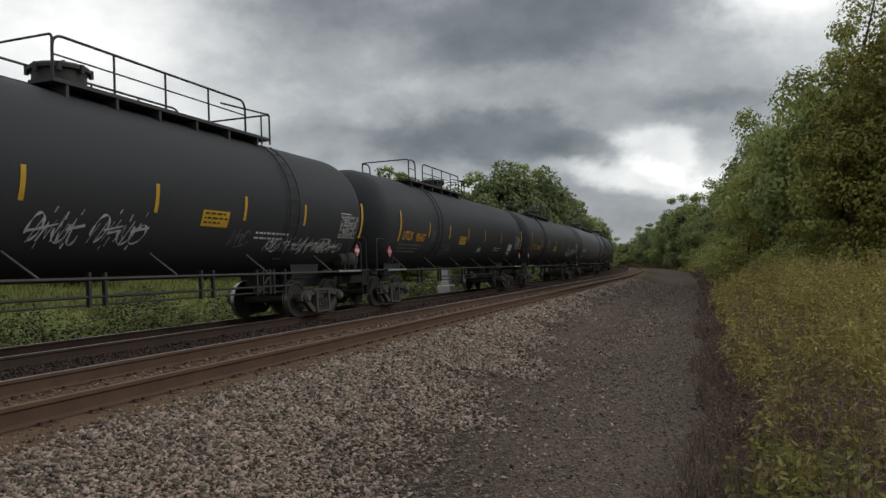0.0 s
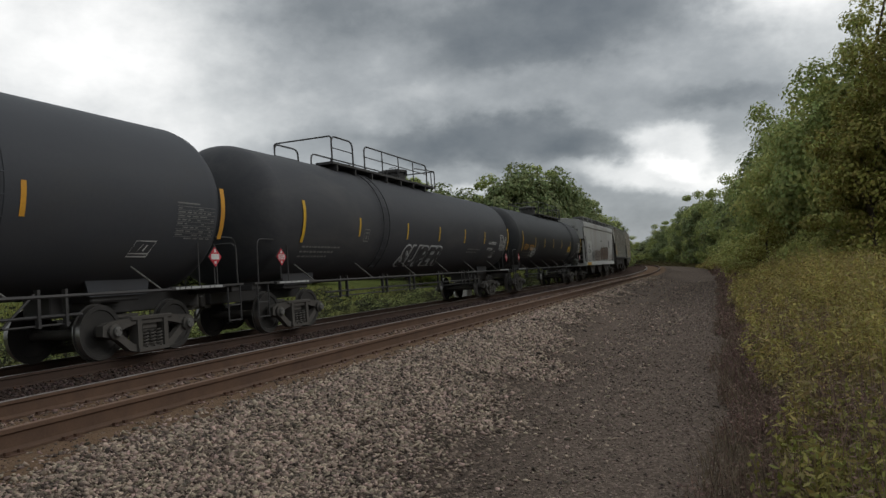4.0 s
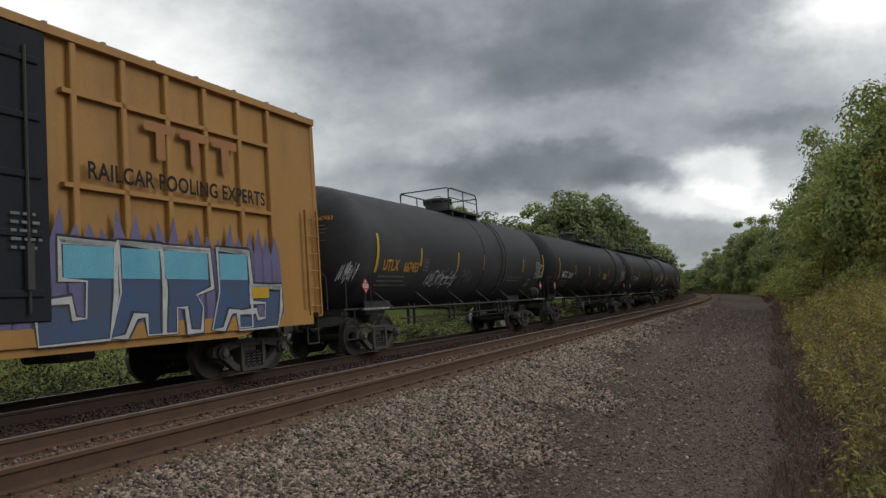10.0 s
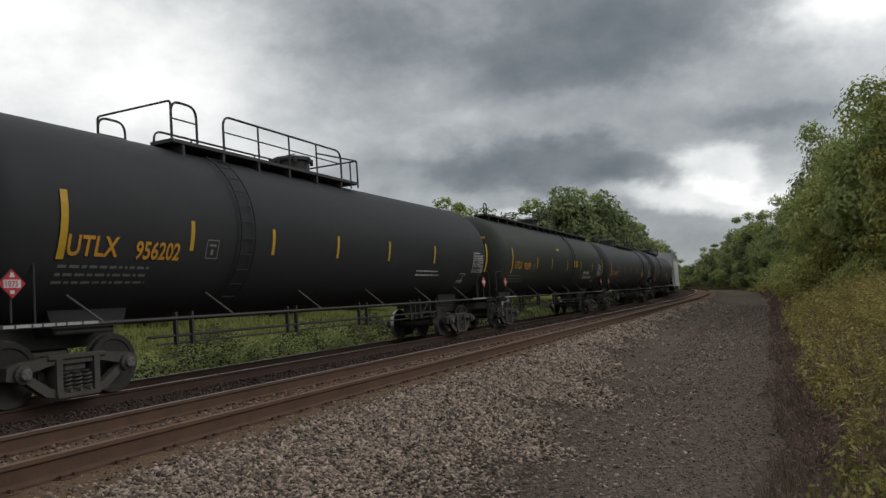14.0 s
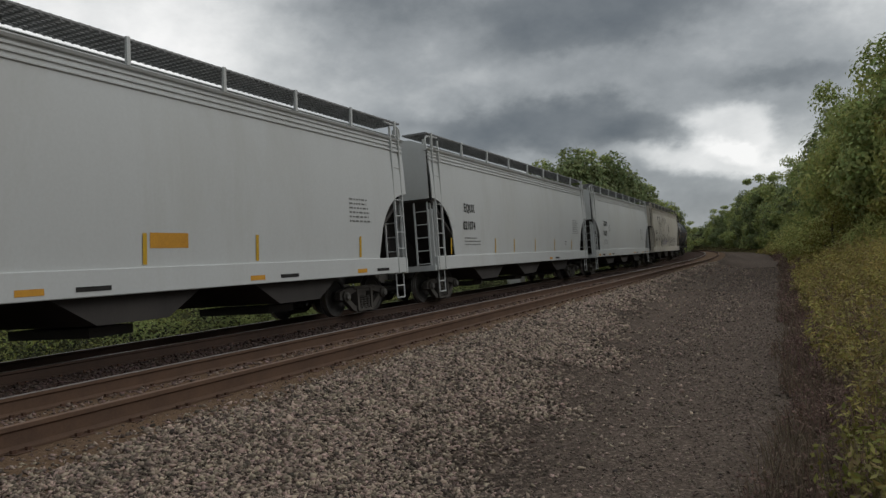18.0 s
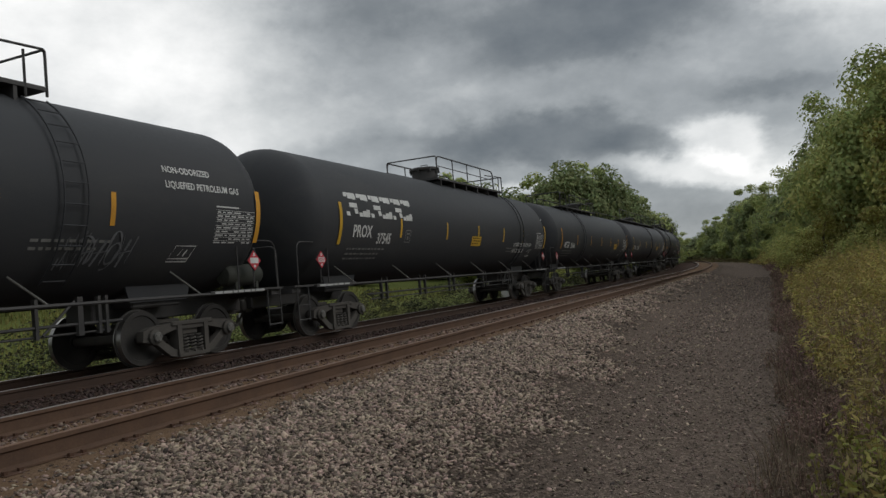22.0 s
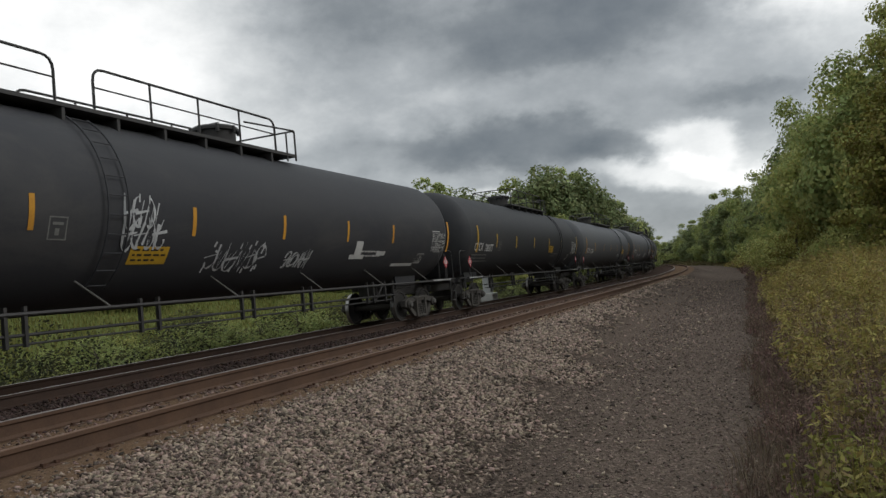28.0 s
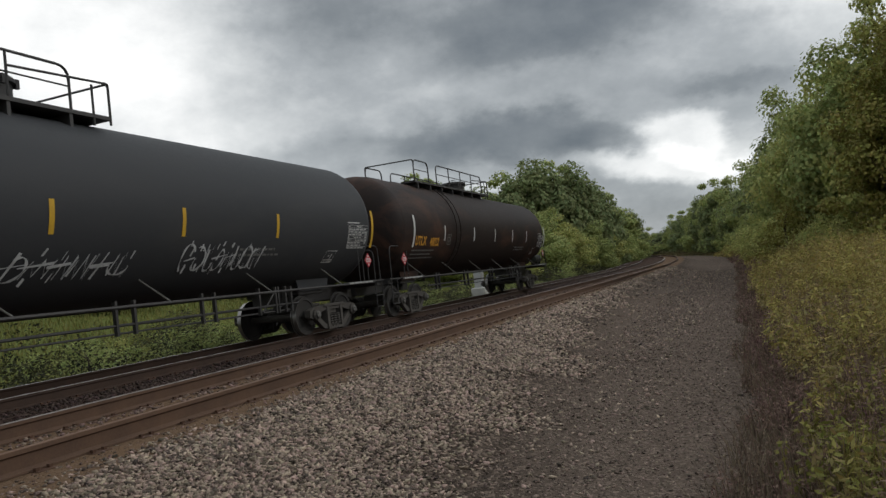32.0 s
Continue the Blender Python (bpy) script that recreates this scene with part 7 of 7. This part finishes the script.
BEND_WEED = material("bend_brush_leaves", (0.10, 0.072, 0.04), (0.115, 0.11, 0.036), rough=0.85, scale=0.12, fine=1, bump=0.0, island=0.35, transmit=0.3)
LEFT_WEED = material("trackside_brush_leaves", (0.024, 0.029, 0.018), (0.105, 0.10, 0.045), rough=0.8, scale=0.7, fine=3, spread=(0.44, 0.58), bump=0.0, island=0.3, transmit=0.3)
FIELD = material("field_grass_blades", (0.15, 0.155, 0.045), (0.20, 0.20, 0.06), rough=0.85, scale=0.3, bump=0.0, island=0.3, transmit=0.35)
build_weeds()

BARK = material("grey_brown_bark", (0.095, 0.075, 0.058), (0.055, 0.043, 0.034), rough=0.95, scale=3, fine=25, bump=0.6, streak=(1, 1, 0.3))
LEAVES = {
    "deep": material("deep_green_leaves", (0.26, 0.30, 0.108), (0.325, 0.36, 0.12), rough=0.7, scale=0.35, fine=3, bump=0.0, island=0.25, transmit=0.3),
    "olive": material("olive_green_leaves", (0.335, 0.355, 0.115), (0.40, 0.40, 0.125), rough=0.7, scale=0.35, fine=3, bump=0.0, island=0.25, transmit=0.3, stain=(0.15, 0.11, 0.03), stain_amount=0.3, stain_scale=0.3),
    # darker, bluer leaves: the backlit shade of the middle trees put into colour
    "far": material("backlit_far_leaves", (0.16, 0.19, 0.085), (0.20, 0.235, 0.095), rough=0.75, scale=0.35, fine=3, bump=0.0, island=0.25, transmit=0.3),
    "yellow": material("yellowing_leaves", (0.24, 0.215, 0.05), (0.19, 0.18, 0.045), rough=0.7, scale=0.5, bump=0.0, island=0.4, transmit=0.3),
}


def crown(rng, radius, height, base, clumps, per, leaf, ragged=0.3):
    """Leaf quads in clumps, in an uneven egg-shaped envelope with gaps."""
    c = rng.normal(size=(clumps, 3))
    c /= np.linalg.norm(c, axis=1)[:, None]
    rr = rng.uniform(0.35, 1.0, clumps) ** 0.6
    lump = 1 + ragged * np.sin(c[:, 0] * 3.1 + 1.7) * np.cos(c[:, 1] * 2.7 + 0.5) + rng.normal(0, ragged * 0.3, clumps)
    half = (height - base) / 2
    cen = c * (rr * lump)[:, None] * (radius, radius, half) + (0, 0, base + half)
    cen[:, :2] *= np.clip(1.15 - 0.45 * ((cen[:, 2:] - base) / (height - base)), 0.4, 1.2)
    k = np.repeat(np.arange(clumps), per)
    size = rng.uniform(0.55, 1.25, clumps)[k] * radius * 0.27
    d = rng.normal(size=(len(k), 3))
    d /= np.linalg.norm(d, axis=1)[:, None]
    at = cen[k] + d * (size * (0.55 + 0.45 * rng.random(len(k))))[:, None] * (1.2, 1.2, 0.8)
    outward = at - np.array((0, 0, base + half * 0.8))
    outward /= np.linalg.norm(outward, axis=1)[:, None] + 1e-9
    face = d * 0.9 + outward * 0.4 + np.array((0, 0, 0.25))
    return facing_leaves(rng, at, face, np.full(len(k), leaf), 0.68, 0.45), cen


def trunk(rng, height, radius, cen):
    bm = bmesh.new()

    def limb(a, b, r0, r1, sag):
        pts, n = [], 6
        for i in range(n + 1):
            t = i / n
            p = Vector(a).lerp(Vector(b), t) + Vector((math.sin(t * 5 + sag) * 0.06, math.cos(t * 4 + sag) * 0.06, math.sin(t * 3.14) * sag * 0.1)) * height * 0.1
            pts.append((p, r0 + (r1 - r0) * t))
        prev = None
        for p, r in pts:
            ring = [bm.verts.new(p + Vector((math.cos(k * 1.0472) * r, math.sin(k * 1.0472) * r, 0))) for k in range(6)]
            if prev:
                for k in range(6):
                    bm.faces.new((prev[k], prev[(k + 1) % 6], ring[(k + 1) % 6], ring[k]))
            prev = ring
        bm.faces.new(prev)
    limb((0, 0, -0.2), (0.1, 0.05, height * 0.8), radius, radius * 0.25, 0.6)
    for i in rng.choice(len(cen), min(12, len(cen)), replace=False):
        z = float(min(cen[i][2] * 0.7, height * 0.7))
        limb((0, 0, z), tuple(cen[i]), radius * 0.42, radius * 0.08, float(rng.uniform(-1, 1)))
    return finish(bm, "trunk", BARK, smooth=True)


def make_tree(name, label, seed, height, spread, base, clumps, per, leaf, paint, category="tree", ragged=0.3):
    rng = np.random.default_rng(seed)
    q, cen = crown(rng, spread, height, base, clumps, per, leaf, ragged)
    tree = group(name, label, category, "trees and bushes along the line")
    put("trunk", trunk(rng, height, height * 0.018 + 0.04, cen), tree)
    put("crown", quads("crown", q, LEAVES[paint]), tree)
    return tree


def at_sky(az, dist):
    a = radians(az)
    return math.sin(a) * dist, math.cos(a) * dist


def lat_of(x, y):
    return x * math.cos(HEAD) + y * math.sin(HEAD)


TREES = [
    make_tree("tree", "broad deep-green broadleaf tree beside the line", 1, 12.0, 4.6, 0.6, 120, 210, 0.27, "deep"),
    make_tree("tree", "olive-green broadleaf tree with a ragged crown", 2, 12.0, 4.2, 0.4, 110, 200, 0.27, "olive", ragged=0.45),
    make_tree("tree", "tall thin-crowned tree with sky showing through", 3, 15.0, 3.6, 5.5, 80, 110, 0.2, "olive", ragged=0.5),
    make_tree("tree", "dense dark-green tree in the wood's edge", 4, 11.0, 4.4, 0.2, 130, 200, 0.27, "deep", ragged=0.4),
    make_tree("tree", "tree turning yellow at the wood's edge", 14, 10.0, 3.2, 0.4, 90, 180, 0.2, "yellow", ragged=0.45),
]
FAR_TREES = [
    make_tree("tree", "distant green tree at the bend of the line", 5, 11.0, 4.8, 0.2, 120, 160, 0.42, "far", ragged=0.3),
    make_tree("tree", "distant olive tree at the bend of the line", 6, 11.0, 4.4, 0.2, 120, 160, 0.40, "deep", ragged=0.45),
]
BUSHES = [
    make_tree("bush", "leafy green bush at the wood's edge", 7, 2.6, 1.7, 0.0, 60, 110, 0.075, "olive", "bush"),
    make_tree("bush", "yellowing bush among the weeds", 8, 3.4, 1.5, 0.0, 60, 110, 0.085, "yellow", "bush"),
    make_tree("bush", "low dark bush by the track", 9, 1.5, 1.3, 0.0, 50, 90, 0.06, "deep", "bush"),
]
HEIGHT_OF = {}
for t, hgt in zip(TREES + FAR_TREES + BUSHES, (12, 12, 15, 11, 10, 11, 11, 2.6, 3.4, 1.5)):
    HEIGHT_OF[t] = hgt
USED = set()


def sprout(tree, m):
    """A further tree like this one, at its own size."""
    a, b, c = tree.scale
    return copy_thing(tree, m @ Matrix.Diagonal((1 / a, 1 / b, 1 / c, 1)))


def plant(tree, az, dist, height, wide=1.0, seed=0):
    """A tree of that height, az degrees to the right of straight ahead at the start; the template itself is planted first."""
    x, y = at_sky(az, dist)
    z = ground_height(lat_of(x, y)) - 0.1
    k = height / HEIGHT_OF[tree]
    m = Matrix.Translation((x, y, z)) @ Matrix.Rotation(seed * 2.4, 4, "Z") @ Matrix.Diagonal((k * wide, k * wide, k, 1))
    if tree not in USED:
        USED.add(tree)
        tree.matrix_basis = m
        return tree
    return sprout(tree, m)


D, O, S, K, A = TREES
F, G = FAR_TREES
B, Y, L = BUSHES
WOODS = [
    # right of the road, near to far
    (A, 28.9, 37, 8.8, 0.9), (A, 32.6, 38, 11.5, 0.9), (A, 24.9, 47, 6.0, 1.0), (S, 29.6, 46, 15.6, 0.85), (S, 33.2, 48, 18.0, 0.95), (D, 36.0, 44, 15.0, 1.0), (O, 30.3, 40, 10.5, 0.9), (K, 27.3, 46, 10.8, 0.9), (O, 25.2, 50, 10.2, 0.95), (D, 24.4, 58, 11.4, 0.75), (K, 23.4, 68, 12.6, 0.7),
    (O, 22.4, 82, 12.2, 0.7), (D, 21.6, 98, 11.6, 0.75), (K, 20.6, 112, 11.6, 0.9), (F, 20.0, 126, 10.8, 1.0), (G, 19.3, 140, 11.3, 1.0), (F, 18.6, 146, 12.2, 0.9), (G, 17.9, 152, 12.0, 0.9), (F, 17.3, 162, 11.0, 0.8),
    (G, 16.6, 178, 9.8, 1.0), (F, 15.8, 195, 9.2, 1.1), (G, 15.0, 205, 9.4, 1.0), (F, 14.2, 220, 8.5, 1.1), (G, 13.3, 235, 8.2, 1.2), (F, 12.2, 240, 9.0, 1.2), (G, 16.2, 230, 11.0, 1.2), (F, 18.2, 190, 11.5, 1.3), (G, 20.2, 170, 13.0, 1.3),
    (D, 29.5, 64, 13.0, 1.1), (K, 26.3, 70, 13.5, 1.1), (D, 33.0, 62, 14.0, 1.1), (F, 24.0, 90, 13.0, 1.2),
    (B, 24.3, 46, 3.0, 1.2), (B, 27.6, 40, 3.0, 1.3), (Y, 22.3, 48, 3.8, 1.2), (B, 30.4, 40, 3.2, 1.4), (B, 21.3, 62, 3.6, 1.4), (Y, 20.6, 80, 3.6, 1.5), (B, 20.0, 100, 3.5, 1.6), (B, 25.9, 44, 3.6, 1.1), (B, 29.0, 43, 4.2, 1.2), (B, 32.5, 41, 4.2, 1.2), (B, 23.2, 52, 4.5, 1.2), (B, 19.4, 118, 3.4, 1.6),
    # beyond the train
    (F, -7.0, 105, 12.5, 1.0), (G, -4.0, 100, 11.8, 1.0), (F, -1.2, 96, 11.8, 1.0), (F, 1.6, 92, 10.8, 1.1), (F, 4.0, 90, 13.3, 0.9), (F, 6.2, 92, 13.7, 0.85), (F, 8.0, 95, 13.2, 0.8), (F, 9.4, 108, 11.4, 0.9), (G, 10.5, 122, 10.4, 1.0), (F, 11.4, 138, 9.6, 1.0), (G, 12.1, 152, 8.6, 1.0),
    (F, -0.5, 108, 11.5, 1.1), (G, 2.4, 106, 12.2, 1.1), (F, 4.6, 104, 12.6, 1.0), (G, 6.4, 104, 13.0, 1.0), (F, 8.2, 108, 12.2, 1.0), (G, 9.4, 118, 10.6, 1.0), (F, 10.2, 130, 9.8, 1.0), (G, -2.6, 108, 11.6, 1.1), (O, 3.2, 68, 6.0, 1.2), (K, 5.4, 72, 6.6, 1.2), (O, 7.2, 80, 6.8, 1.2), (D, 8.7, 90, 6.4, 1.3), (O, 9.9, 102, 6.2, 1.3), (K, 10.9, 116, 6.4, 1.3), (G, 11.7, 128, 6.2, 1.3), (O, 0.8, 70, 5.0, 1.3), (G, -3.0, 84, 7.5, 1.3), (F, -9.5, 110, 11.0, 1.2), (G, -12.5, 120, 10.0, 1.2),
]
for i, (t, az, dist, hgt, wide) in enumerate(WOODS):
    plant(t, az, dist, hgt, wide, i)
rnd = random.Random(8)
for i in range(70):
    s, lat = rnd.uniform(3, 66), -14.0 - rnd.random() ** 1.5 * 7
    p = line(s, lat)[0]
    t = rnd.choice((L, L, B))
    k = rnd.uniform(0.75, 1.5) / HEIGHT_OF[t]
    m = Matrix.Translation((p.x, p.y, ground_height(lat) - 0.06)) @ Matrix.Rotation(i * 1.7, 4, "Z") @ Matrix.Diagonal((k * 1.25, k * 1.25, k, 1))
    if t in USED:
        sprout(t, m)
    else:
        USED.add(t)
        t.matrix_basis = m


def bare_tree():
    rng = np.random.default_rng(31)
    cen = np.array([(rng.uniform(-2.6, 2.6), rng.uniform(-2.6, 2.6), rng.uniform(8, 13)) for _ in range(22)])
    x, y = at_sky(15.3, 235)
    tree = group("dead_tree", "leafless grey dead tree at the bend", "tree", m=pose(x, y, ground_height(lat_of(x, y)) - 0.1))
    put("trunk", trunk(rng, 11, 0.16, cen), tree)


bare_tree()
for i in range(16):
    s = -6 + i * 5.5
    p = line(s, -44 - (i % 3) * 5)[0]
    k = (5.0 + (i % 4) * 0.9) / 11
    sprout((F, G)[i % 2], Matrix.Translation((p.x, p.y, ground_height(-44) - 0.2)) @ Matrix.Rotation(i * 1.3, 4, "Z") @ Matrix.Diagonal((k * 1.4, k * 1.4, k, 1)))


def relay_case():
    """A pale equipment case on a concrete foot beyond the far track."""
    case = group("equipment_case", "white trackside equipment case on a concrete foot", "equipment case", m=on_line(39.4, -13.3, -0.45))
    bm = bmesh.new()
    box(bm, -0.4, 0.4, -0.42, 0.42, 0, 0.62, bevel=0.05)
    part("foot", bm, material("pale_concrete", (0.55, 0.54, 0.50), (0.42, 0.41, 0.38), rough=0.9, scale=3, fine=40, bump=0.2), case, "pale concrete foot")
    bm = bmesh.new()
    box(bm, -0.22, 0.22, -0.24, 0.24, 0.62, 1.75, bevel=0.02)
    box(bm, -0.26, 0.26, -0.28, 0.28, 1.75, 1.8, bevel=0.015)
    part("cabinet", bm, HOPPERS["white"], case)
    part("door_plate", box(bmesh.new(), 0.222, 0.24, -0.2, 0.2, 0.68, 1.68, bevel=0.005), HOPPERS["grey"], case)


relay_case()


motions()
